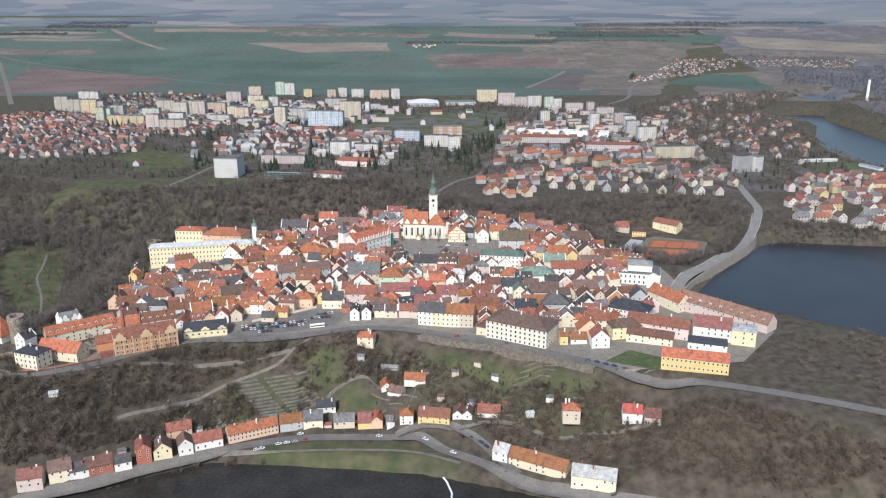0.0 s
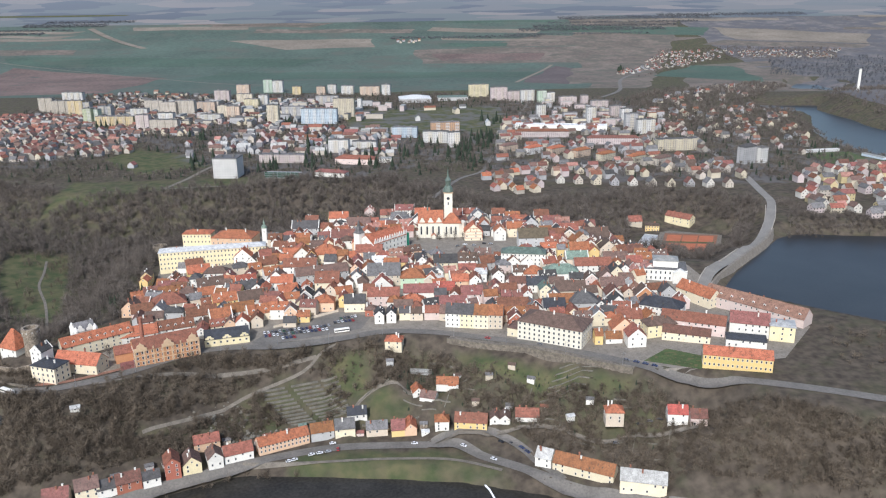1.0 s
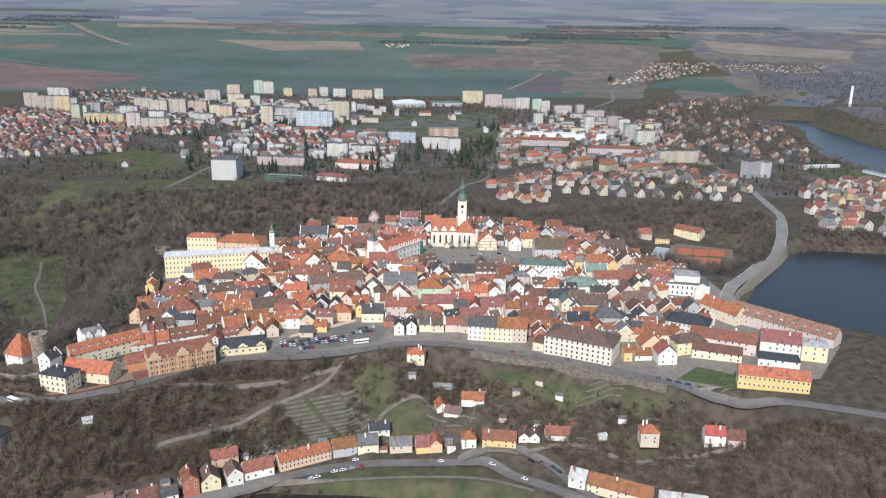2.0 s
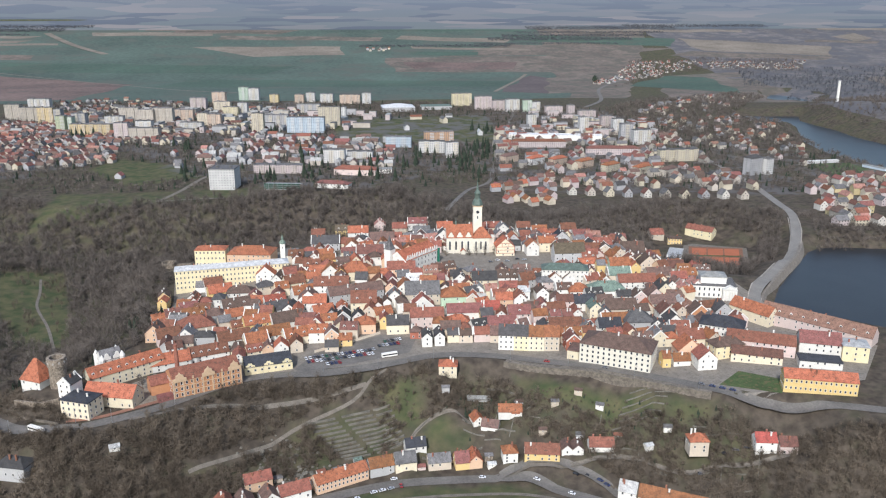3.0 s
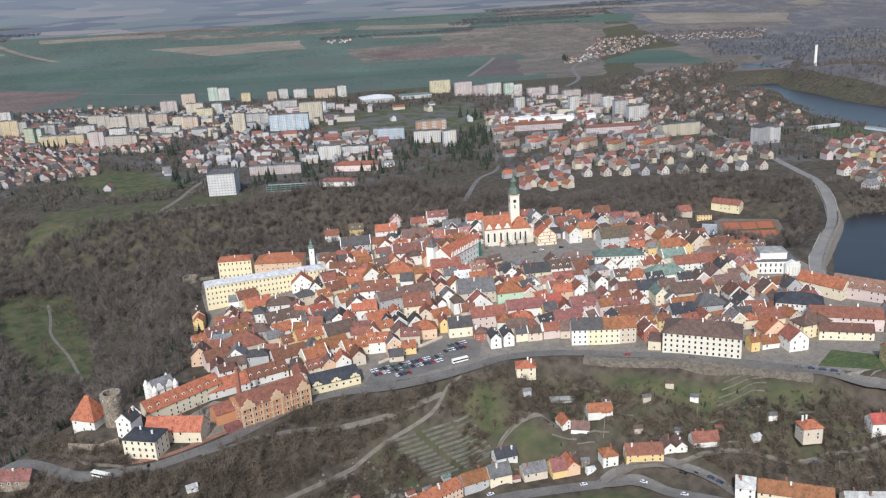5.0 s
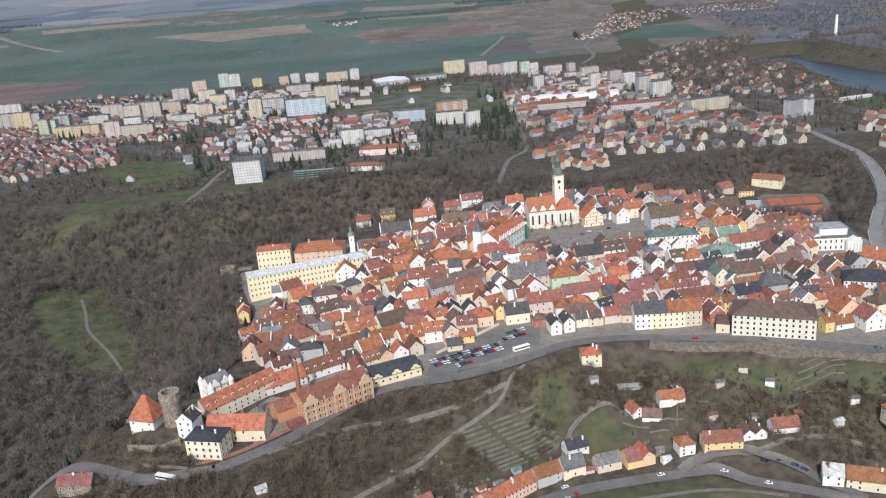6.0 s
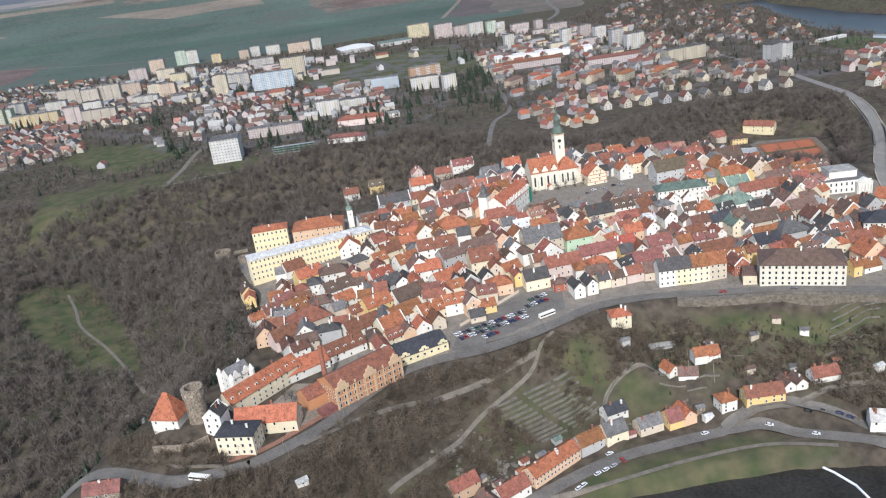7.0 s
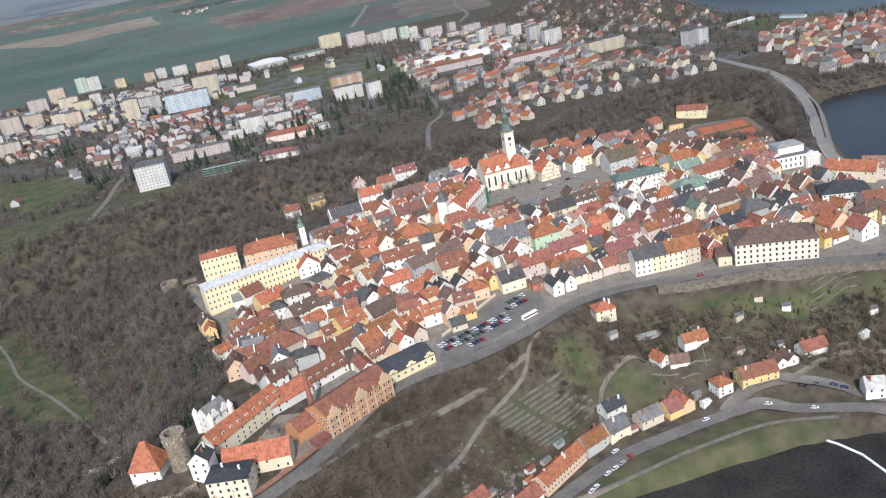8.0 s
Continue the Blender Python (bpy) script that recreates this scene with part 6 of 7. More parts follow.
# ---- the far suburbs ----
def small_house(x, y, long, deep, h, turn, roof, wall, group="suburb houses", pitch=42):
    root = tagged(new("suburb_house"), f"{COLOUR_WORDS.get(wall, wall)} suburban house with a {ROOF_WORDS[roof]} roof", "house", group)
    root.matrix_basis = pose(x, y, ground(x, y), 0, 0, turn)
    PLACED.append((x, y, long * 0.5))
    rise = deep / 2 * math.tan(radians(pitch))
    walls = part("wall", mesh_of("wall", *gable_walls(long, deep, h, rise, 3), [DIM_WALL[wall]]), root)
    part("roof", mesh_of("roof", *gable_roof(long, deep, h, rise), [ROOF[roof]]), root)
    if group == "gabled row above the valley" or y < 930:
        panes = []
        for k in range(2):
            z = 0.2 + (k + 0.55) * h / 2
            for i in range(max(1, int(long / 3.6))):
                u = (i + 0.5) * long / max(1, int(long / 3.6)) - long / 2
                panes.append(box(u - 0.55, u + 0.55, -deep / 2 - 0.06, -deep / 2 + 0.02, z - 0.65, z + 0.65))
            for side in (-long / 2, long / 2):
                panes += [box(side - 0.06, side + 0.06, v - 0.5, v + 0.5, z - 0.65, z + 0.65) for v in (-deep / 4, deep / 4)]
        panes += [box(side - 0.06, side + 0.06, -0.45, 0.45, h + rise * 0.3 - 0.5, h + rise * 0.3 + 0.5) for side in (-long / 2, long / 2)]
        tagged(part("window_grid", mesh_of("window_grid", *join(*panes), [GLASS]), walls), kind="stuff")


def suburb(outline, count, turn, roofs, walls, seed, size=(9, 14), h=(4, 7), gap=6.5, joined=""):
    """Houses strewn in loose rows inside an outline; far ones are joined into one."""
    r = random.Random(seed)
    xs, ys = [p[0] for p in outline], [p[1] for p in outline]
    made, tries, verts, faces, slots = 0, 0, [], [], []
    while made < count and tries < count * 30:
        tries += 1
        x, y = r.uniform(min(xs), max(xs)), r.uniform(min(ys), max(ys))
        if not inside(np.array(x), np.array(y), outline) or not free(x, y, gap):
            continue
        long, deep, high, way, roof, wall = r.uniform(*size), r.uniform(8, 10), r.uniform(*h), turn + r.choice((0, 90)) + r.uniform(-6, 6), r.choice(roofs), r.choice(walls)
        made += 1
        if not joined:
            small_house(round(x, 1), round(y, 1), long, deep, high, way, roof, wall)
            continue
        PLACED.append((x, y, long * 0.5))
        m, rise = pose(x, y, ground(x, y), 0, 0, way), deep / 2 * 0.85
        pair = (box(-long / 2, long / 2, -deep / 2, deep / 2, -3, high), flat_roof(long, deep, high)) if h[1] > 11 else (gable_walls(long, deep, high, rise, 3), gable_roof(long, deep, high, rise))
        for shape, slot in ((pair[0], walls.index(wall)), (pair[1], len(walls) + roofs.index(roof))):
            k = len(verts)
            verts += [m @ Vector(v) for v in shape[0]]
            faces += [tuple(i + k for i in f) for f in shape[1]]
            slots += [slot] * len(shape[1])
    if joined:
        tagged(new("far_houses", mesh_of("far_houses", verts, faces, [DIM_WALL[w] for w in walls] + [ROOF[k] for k in roofs], slots)), joined, "houses", kind="stuff")


SUB_ROOFS = ["red", "wine", "brown", "wine", "brown", "grey", "dark", "pink"]
SUB_WALLS = ["beige", "beige", "cream", "stone", "grey", "pink", "grey"]
for k in range(10):
    small_house(144 + k * 22, 1030 - k * 6.2, 12, 10, 5.5, 90 + 4 * (k % 3), ("brown", "wine", "grey")[k % 3], ("lime_wash", "beige", "cream", "grey")[k % 4], "gabled row above the valley", 50)
suburb([(-660, 1235), (-500, 1290), (-545, 1500), (-430, 1440), (-440, 1560), (-578, 1580), (-770, 1740), (-930, 1760), (-900, 1500)], 430, -10, SUB_ROOFS, SUB_WALLS, 3, gap=5.2, joined="distant rows of small houses with red and brown roofs")
suburb([(-889, 2150), (-718, 2200), (-547, 2060), (-620, 1900), (-801, 1940)], 60, -10, SUB_ROOFS, SUB_WALLS, 4, joined="distant small houses behind the blocks of flats")
suburb([(50, 1070), (51, 991), (100, 955), (139, 1090), (109, 1137)], 26, 15, ["red", "wine", "brown", "orange"], SUB_WALLS, 5, gap=5)
suburb([(120, 1140), (140, 1060), (380, 1010), (410, 1100), (330, 1160), (165, 1180)], 44, 10, SUB_ROOFS, SUB_WALLS, 6, (9, 16), (5, 8))
suburb([(430, 990), (375, 850), (420, 805), (640, 800), (680, 1000), (600, 1075), (510, 1080)], 118, 5, ["red", "pink", "wine", "brown", "grey", "red", "wine"], ["lime_wash", "cream", "pink", "beige", "lime_wash", "yellow"], 8, (9, 17), (5, 9), 4.5)
suburb([(390, 1400), (480, 1300), (500, 1130), (600, 1250), (690, 1600), (700, 1760), (500, 1720)], 75, 5, SUB_ROOFS, SUB_WALLS, 9, joined="distant small houses above the upper lake")
suburb([(440, 1750), (700, 1850), (900, 2150), (700, 2150), (500, 1950)], 26, 5, SUB_ROOFS, SUB_WALLS, 14, joined="scattered far houses near the upper lake")
suburb([(549, 2513), (766, 2900), (898, 3150), (1153, 3200), (1164, 3100), (972, 2900), (700, 2598)], 130, 20, SUB_ROOFS, ["beige", "grey", "lime_wash"], 10, (6, 9), (2.5, 4.5), 9, joined="far village of small houses on the hillside")
suburb([(1194, 3150), (1585, 3150), (1444, 2936), (1126, 2996)], 80, 20, SUB_ROOFS, ["beige", "grey", "lime_wash"], 11, (6, 9), (2.5, 4.5), 9, joined="far hamlet of pale houses above the woods")
suburb([(-300, 1300), (-100, 1290), (-80, 1480), (-330, 1560)], 46, -8, ["grey", "pale", "red", "brown", "wine"], ["pink", "grey", "beige"], 12, (12, 26), (4, 8), 8)
suburb([(-120, 3480), (-40, 3480), (-20, 3540), (-160, 3560)], 10, 0, SUB_ROOFS, SUB_WALLS, 13, gap=12, joined="far farmstead among the fields")

suburb([(-560, 1600), (-250, 1540), (-120, 1620), (-60, 1800), (-330, 2000), (-620, 1900)], 60, -8, ["grey", "pale", "grey"], ["grey", "cream", "beige", "pink"], 21, (14, 34), (7, 13), 14, joined="distant pale flat-roofed buildings between the blocks of flats")
suburb([(220, 1500), (420, 1480), (460, 1700), (250, 1850)], 40, 4, ["grey", "pale", "red"], ["grey", "cream", "pink"], 22, (14, 30), (7, 12), 13, joined="distant pale buildings behind the factory hall")
suburb([(-420, 1250), (-80, 1230), (-60, 1480), (-330, 1560)], 90, -8, ["grey", "pale", "wine", "brown"], ["grey", "pink", "beige"], 23, (9, 22), (3, 8), 6, joined="distant pale buildings behind the hospital")

suburb([(-820, 1600), (-560, 1560), (-300, 1560), (-150, 1650), (-200, 1950), (-760, 1980)], 190, -8, ["grey", "pale", "wine", "brown"], ["beige", "cream", "pink", "grey"], 31, (9, 22), (3, 8), 5, joined="distant low pale buildings between the blocks of flats")
suburb([(-540, 1230), (-420, 1130), (-330, 1200), (-300, 1330), (-420, 1440), (-520, 1300)], 3, -12, SUB_ROOFS, SUB_WALLS, 32, gap=6, joined="distant small houses on the slope beside the hospital")
suburb([(70, 1190), (400, 1180), (440, 1500), (140, 1640)], 110, 8, ["red", "brown", "wine", "grey"], SUB_WALLS, 33, (10, 20), (4, 9), 6, joined="distant houses round the factory hall")
suburb([(-100, 1500), (120, 1500), (200, 1850), (-60, 1860), (-140, 1700)], 5, 6, ["grey", "white", "red"], ["white", "cream", "beige"], 34, (12, 30), (4, 9), 10, joined="distant pale halls near the sports hall")

# hospital and halls
block(425, 1126, 24, 14, 24, 28, "grey", "tall grey block of flats by the main road", floors=8, hipped="dark")
block(446, 1128, 12, 14, 22, 28, "white", "narrow white block of flats by the main road", floors=7)
block(-299, 1107, 33, 30, 27, -5, "white", "tall white hospital block on the valley's rim", floors=8, plain=True)
block(-240, 1204, 70, 14, 12, -8, "pink", "long pinkish hospital wing", floors=4)
scaffold = with_parts("scaffold", "green netted scaffold round a low building by the hospital", "scaffold", -222, 1092, ground(-222, 1092), -8)
NET = material("green_scaffold_sheet", (0.04, 0.085, 0.06), 0.9, 0.25, 2.0, 5.0)
part("building", mesh_of("building", *box(-24, 24, -6, 6, -2, 7), [DIM_WALL["grey"]]), scaffold, "unfinished grey building")
for k in range(9):
    part("post", mesh_of("post", *box(-0.15, 0.15, -0.15, 0.15, -1, 9.5), [METAL]), scaffold, at=pose(-24 + 6 * k, -7.2, 0))
for z in (2.6, 5.2, 7.8):
    part("net", mesh_of("net", *box(-24, 24, -7.1, -6.9, z - 0.9, z + 0.7), [NET]), scaffold, "green netting")
house(-158, 1096, 46, 14, 6, -20, "wine", "white", "hip", 30, label="white pavilion with a dark red hipped roof", skip=0.5, sides="f")
house(-130, 1182, 60, 18, 8, -14, "red", "pink", "hip", 30, label="pink pavilion with a red hipped roof", skip=0.5, sides="f")
house(-88, 1190, 18, 14, 6, 0, "pale", "white", "flat", label="low white pavilion with a pale roof", sides="f", chimneys=0)
house(220, 1470, 165, 22, 9, -13, "white", "white", "flat", label="long low factory hall with a pale flat roof", sides="", chimneys=0, name="factory_hall", category="factory")
house(-48, 1930, 74, 60, 9, 4, "white", "grey", "hip", 14, label="sports hall with a broad white roof", sides="", chimneys=0, name="sports_hall", category="sports hall")
house(42, 1950, 70, 40, 8, 4, "green", "grey", "flat", label="low market hall with a pale green roof", sides="", chimneys=0, name="market_hall", category="hall")
house(572, 1206, 56, 7, 3.5, 8, "white", "grey", "flat", label="low stadium stand with a white roof", sides="", chimneys=0, name="stadium_stand", category="stand")
house(622, 1150, 40, 7, 3.5, -75, "pale", "blue", "flat", label="low blue stadium stand with a pale roof", sides="", chimneys=0, name="stadium_stand", category="stand")
root = with_parts("factory_chimney", "tall white concrete factory chimney", "chimney", 968, 1850, 126)
part("shaft", mesh_of("shaft", *ring([4.2, 3.2, 2.8, 2.8], [-2, 30, 68, 70], 16), [WALL["white"]]), root)
part("cap", mesh_of("cap", *ring([3.1, 3.1], [0, 1.2], 16), [WALL["grey"]]), root, at=pose(0, 0, 69.5))


# ---- trees ----
def bare_tree(r, twigs, height, spread, w):
    """Trunk, limbs and many thin twigs of a leafless tree, as triangles."""
    tri = []
    def spike(p, q, wide):
        d = q - p
        s = np.cross(d, r.normal(size=3))
        s = s / (np.linalg.norm(s) + 1e-9) * wide / 2
        tri.append((p - s, p + s, q))
    top = np.array([0, 0, height * 0.75])
    for a in (0.0, 2.1, 4.2):
        s = np.array([math.cos(a), math.sin(a), 0]) * 0.3
        t = np.array([math.cos(a + 2.1), math.sin(a + 2.1), 0]) * 0.3
        tri.append((s, t, top))
    for k in range(twigs):
        a, e = r.uniform(0, 6.283), r.uniform(0.15, 1.3)
        base = np.array([0, 0, height * r.uniform(0.22, 0.7)])
        far = r.uniform(0.45, 1.0)
        tip = base + np.array([math.cos(a) * math.cos(e) * spread, math.sin(a) * math.cos(e) * spread, math.sin(e) * height * 0.5]) * far
        if k % 4 == 0:
            spike(base, tip, w * 1.2)
        else:
            p = base + (tip - base) * r.uniform(0.3, 0.8) + r.normal(size=3) * spread * 0.12
            spike(p, p + (tip - base) * r.uniform(0.3, 0.6) + r.normal(size=3) * spread * 0.22, w)
    return np.array(tri)


def conifer(r, height, spread, layers=9, around=9):
    tri = []
    for k in range(layers):
        z = height * (0.1 + 0.9 * k / layers)
        rad = spread * (1 - 0.92 * k / layers)
        for i in range(around):
            a = 6.283 * (i + r.uniform(-0.3, 0.3)) / around + k
            b = 6.283 / around * 0.75
            R = rad * r.uniform(0.75, 1.15)
            tri.append((np.array([0, 0, z + height * 0.14]), np.array([R * math.cos(a - b), R * math.sin(a - b), z - R * 0.15]), np.array([R * math.cos(a + b), R * math.sin(a + b), z - R * 0.35])))
    return np.array(tri)


tree_rng = np.random.default_rng(5)
FINE = [bare_tree(tree_rng, 105, 11.5, 4.5, 0.27) for k in range(7)]
COARSE = [bare_tree(tree_rng, 30, 10, 4.6, 0.7) for k in range(5)]
BUSH = [bare_tree(tree_rng, 74, 4.2, 3.3, 0.23) for k in range(6)]
FIR = [conifer(tree_rng, 13, 3.4) for k in range(4)]


def stand(name, label, x, y, kinds, mat, size=(0.7, 1.15), category="trees", sink=0.3):
    """Many trees as one object."""
    n = len(x)
    z = terrain(x, y) - sink
    spin, big = tree_rng.uniform(0, 6.283, n), tree_rng.uniform(*size, n)
    pick = tree_rng.integers(0, len(kinds), n)
    chunks = []
    for k, shape in enumerate(kinds):
        sel = np.where(pick == k)[0]
        c, s, b = np.cos(spin[sel]), np.sin(spin[sel]), big[sel]
        p = shape.reshape(1, -1, 3)
        px = (p[..., 0] * c[:, None] - p[..., 1] * s[:, None]) * b[:, None] + x[sel][:, None]
        py = (p[..., 0] * s[:, None] + p[..., 1] * c[:, None]) * b[:, None] + y[sel][:, None]
        pz = p[..., 2] * b[:, None] * tree_rng.uniform(0.85, 1.15, len(sel))[:, None] + z[sel][:, None]
        chunks.append(np.stack([px, py, pz], -1).reshape(-1, 3))
    v = np.concatenate(chunks)
    me = fast_mesh(name, v, np.arange(len(v)).reshape(-1, 3), [mat], 3)
    return tagged(new(name, me), label, category, kind="stuff")


def scatter(outline, spacing, clear=(), thin=0.0):
    xs, ys = [p[0] for p in outline], [p[1] for p in outline]
    n = int((max(xs) - min(xs)) * (max(ys) - min(ys)) / spacing ** 2)
    x, y = tree_rng.uniform(min(xs), max(xs), n), tree_rng.uniform(min(ys), max(ys), n)
    keep = inside(x, y, outline) & (tree_rng.uniform(size=n) > thin)
    for area in clear:
        keep &= ~inside(x, y, area)
    for line, wide in CLEARED:
        keep &= line_distance(x, y, line) > wide
    for a, b, c in PLACED:
        keep &= (x - a) ** 2 + (y - b) ** 2 > (c + 2.5) ** 2
    return x[keep], y[keep]


CLEARED = [([(-275, 483), (-240, 501), (-190, 539), (-140, 545), (-95, 556), (-60, 565), (-14, 558.5), (28, 538.5), (69, 515.5), (97, 497), (126, 477), (200, 446)], 8),
           ([(-470, 480), (-420, 500), (-372, 514), (-345, 512), (-310, 486), (-275, 483)], 6), ([(-367, 1031), (-353, 1090), (-335, 1187)], 6), ([(-21, 960), (14, 1060), (47, 1106)], 6),
           ([(-440, 850), (-416, 777), (-390, 731), (-366, 680)], 4), ([(-213, 469), (-164, 505), (-148, 515), (-120, 530), (-108, 544)], 3.5), ([(-249, 490), (-219, 502), (-188, 514), (-151, 525)], 2.5)] + [(DAM, 16)]
VALLEY = [(-700, 1100), (-610, 1080), (-440, 1010), (-320, 1032), (-200, 1085), (-80, 1075), (-10, 1000), (60, 910), (160, 945), (250, 985), (340, 925), (345, 800), (270, 760), (225, 700), (196, 715), (180, 775),
          (140, 828), (-60, 838), (-240, 828), (-290, 800), (-278, 700), (-268, 610), (-300, 560), (-330, 552), (-420, 530), (-700, 500)]
GROUNDS = [(172, 800), (200, 780), (268, 775), (302, 846), (292, 900), (235, 915), (200, 880)]
CLEARINGS = MEADOWS[:3] + [GROUNDS]
stand("valley_woods", "leafless grey-brown woods in the brook's valley", *scatter(VALLEY, 6.1, CLEARINGS), FINE, BARK)
stand("valley_brush", "leafless brush among the valley woods", *scatter(VALLEY, 10, CLEARINGS), BUSH, BARK)
SLOPE = [(-470, 470), (-340, 500), (-300, 478), (-270, 470), (-228, 495), (-190, 528), (-110, 552), (-104, 540), (-112, 505), (-150, 490), (-180, 470), (-260, 430), (-420, 380)]
TERRACES = [(-152, 517), (-112, 531), (-88, 510), (-124, 496)]
stand("slope_woods", "leafless trees on the steep slope above the river street", *scatter(SLOPE, 4.8, [TERRACES]), FINE, SCRUB, (0.5, 0.95))
stand("slope_brush", "leafless brush on the steep slope above the river street", *scatter(SLOPE, 2.5, [TERRACES]), BUSH, SCRUB)
FOOT = [(-350, 400), (-262, 432), (-205, 458), (-176, 480), (-200, 490), (-262, 476), (-350, 478)]
stand("foot_brush", "leafless brush at the foot of the steep slope", *scatter(FOOT, 3.2), BUSH, SCRUB, (0.8, 1.4))
FRONT = [(-104, 552), (-60, 550), (-20, 538), (30, 512), (75, 494), (110, 472), (180, 432), (260, 380), (200, 380), (100, 420), (45, 446), (0, 492), (-40, 522), (-84, 520), (-104, 500)]
stand("garden_brush", "leafless bushes and small trees among the gardens", *scatter(FRONT, 2.85, [MEADOWS[4], MEADOWS[5], MEADOWS[6]]), BUSH, SCRUB, (0.6, 1.2))
stand("garden_trees", "leafless trees among the terraced gardens", *scatter(FRONT, 6.0, [MEADOWS[4], MEADOWS[6]]), FINE, SCRUB, (0.45, 0.8))
stand("garden_scrub", "low leafless scrub on the slope below the road", *scatter(FRONT, 3.6, [MEADOWS[6]]), BUSH, SCRUB, (0.22, 0.5))
stand("terrace_brush", "thin leafless bushes on the terraced gardens", *scatter(TERRACES, 6.5), BUSH, SCRUB, (0.3, 0.6))
stand("meadow_trees", "scattered leafless trees on the valley meadow", *scatter(MEADOWS[0], 11), FINE, SCRUB, (0.4, 0.8))
CASTLE_SLOPE = [(-356, 550), (-346, 518), (-322, 496), (-300, 486), (-280, 488), (-262, 496), (-266, 503), (-292, 500), (-316, 512), (-328, 535)]
stand("castle_brush", "leafless brush below the castle tower", *scatter(CASTLE_SLOPE, 2.8), BUSH, SCRUB, (0.6, 1.2))
EASTSIDE = [(230, 480), (300, 420), (440, 320), (600, 320), (560, 440), (420, 440), (300, 545), (255, 545)]
stand("plateau_brush", "leafless brush on the ground beside the lake", *scatter(EASTSIDE, 11), BUSH, SCRUB, (0.7, 1.4))
tx, ty = tree_rng.uniform(-260, 185, 700), tree_rng.uniform(560, 810, 700)
spot = np.array([bool(inside(np.array(a), np.array(b), BUILT)) and free(a, b, 0.2) and not inside(np.array(a), np.array(b), SQUARE) for a, b in zip(tx, ty)])
stand("courtyard_trees", "small leafless trees in the old town's courtyards", tx[spot][:70], ty[spot][:70], BUSH, SCRUB, (0.7, 1.3))
LOWER = [(150, 440), (260, 385), (420, 295), (560, 180), (420, 150), (200, 330), (130, 385)]
stand("river_slope_woods", "leafless trees on the slope down to the river", *scatter(LOWER, 9.5), FINE, SCRUB, (0.5, 0.9))
SHORE = [(345, 800), (352, 860), (376, 905), (405, 850), (430, 815), (640, 812), (700, 790), (460, 788)]
stand("shore_brush", "leafless brush and small trees on the lake's shore", *scatter(SHORE, 4.2), BUSH, BARK, (0.7, 1.5))
BANK = [(330, 795), (460, 806), (700, 785), (1000, 760), (1000, 740), (700, 765), (460, 787), (335, 782)]
stand("bank_trees", "leafless trees along the lake's shore", *scatter(BANK, 7), FINE, BARK, (0.5, 0.8))
RIVERSIDE = [(-330, 362), (-250, 402), (-200, 426), (-150, 452), (-110, 450), (-145, 457), (-190, 433), (-260, 400), (-330, 368)]
stand("riverside_trees", "leafless trees on the river bank", *scatter(RIVERSIDE, 5), FINE, SCRUB, (0.5, 0.8))
UPLAND = [(440, 1420), (520, 1330), (640, 1330), (700, 1540), (770, 1780), (720, 1840), (950, 2150), (900, 2230), (560, 2050), (420, 1880)]
stand("lakeside_woods", "leafless woods by the upper lake", *scatter(UPLAND, 8.5, thin=0.2), COARSE, BARK, (0.7, 1.2))
HILLSIDE = [(560, 2350), (700, 2560), (780, 2900), (900, 3200), (1160, 3260), (1600, 3200), (1450, 2900), (1130, 2950), (960, 2850), (720, 2560)]
stand("village_trees", "dark bare trees among the far village houses", *scatter(HILLSIDE, 13), COARSE, BARK, (0.6, 1.1))
EAST = [(960, 2100), (1120, 2350), (1010, 2420), (1200, 2900), (1900, 3000), (2300, 2300), (1700, 1900), (1300, 2150)]
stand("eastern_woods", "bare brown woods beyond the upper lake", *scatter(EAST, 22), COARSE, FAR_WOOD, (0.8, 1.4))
HEAD = [(850, 1440), (850, 1600), (850, 1750), (885, 1840), (1010, 2000), (1300, 2150), (1700, 1800), (1500, 1250), (900, 1280)]
stand("headland_woods", "dark woods on the headland beyond the lake", *scatter(HEAD, 14.5), COARSE, BARK, (0.8, 1.2))
TOWNSIDE = [(-900, 1150), (-640, 1120), (-430, 1060), (-300, 1100), (-80, 1090), (40, 1100), (420, 1000), (700, 900), (760, 1100), (480, 1500), (420, 1900), (100, 2050), (-900, 2150)]
stand("street_trees", "leafless trees between the far houses", *scatter(TOWNSIDE, 8.8, MEADOWS), COARSE, BARK, (0.5, 1.0))
FIRS = [(20, 1250), (45, 1300), (70, 1360), (-60, 1240), (-110, 1210), (-250, 1150), (-20, 1330), (110, 1560), (-420, 1420), (-640, 1560), (-300, 1600), (-183, 1185), (-356, 1182), (28, 1185), (53, 1375), (-108, 1158), (-193, 1295)]
fx, fy = np.concatenate([np.array([(a + tree_rng.normal(0, 16), b + tree_rng.normal(0, 22)) for k in range(9)]) for a, b in FIRS]).T
stand("conifers", "dark conifers round the hospital", fx, fy, FIR, NEEDLES, (0.7, 1.6))
sx, sy = scatter(TOWNSIDE, 30, MEADOWS)
stand("street_conifers", "dark conifers between the far houses", sx, sy, FIR, NEEDLES, (0.4, 0.85))
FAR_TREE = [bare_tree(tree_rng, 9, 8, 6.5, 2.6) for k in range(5)]
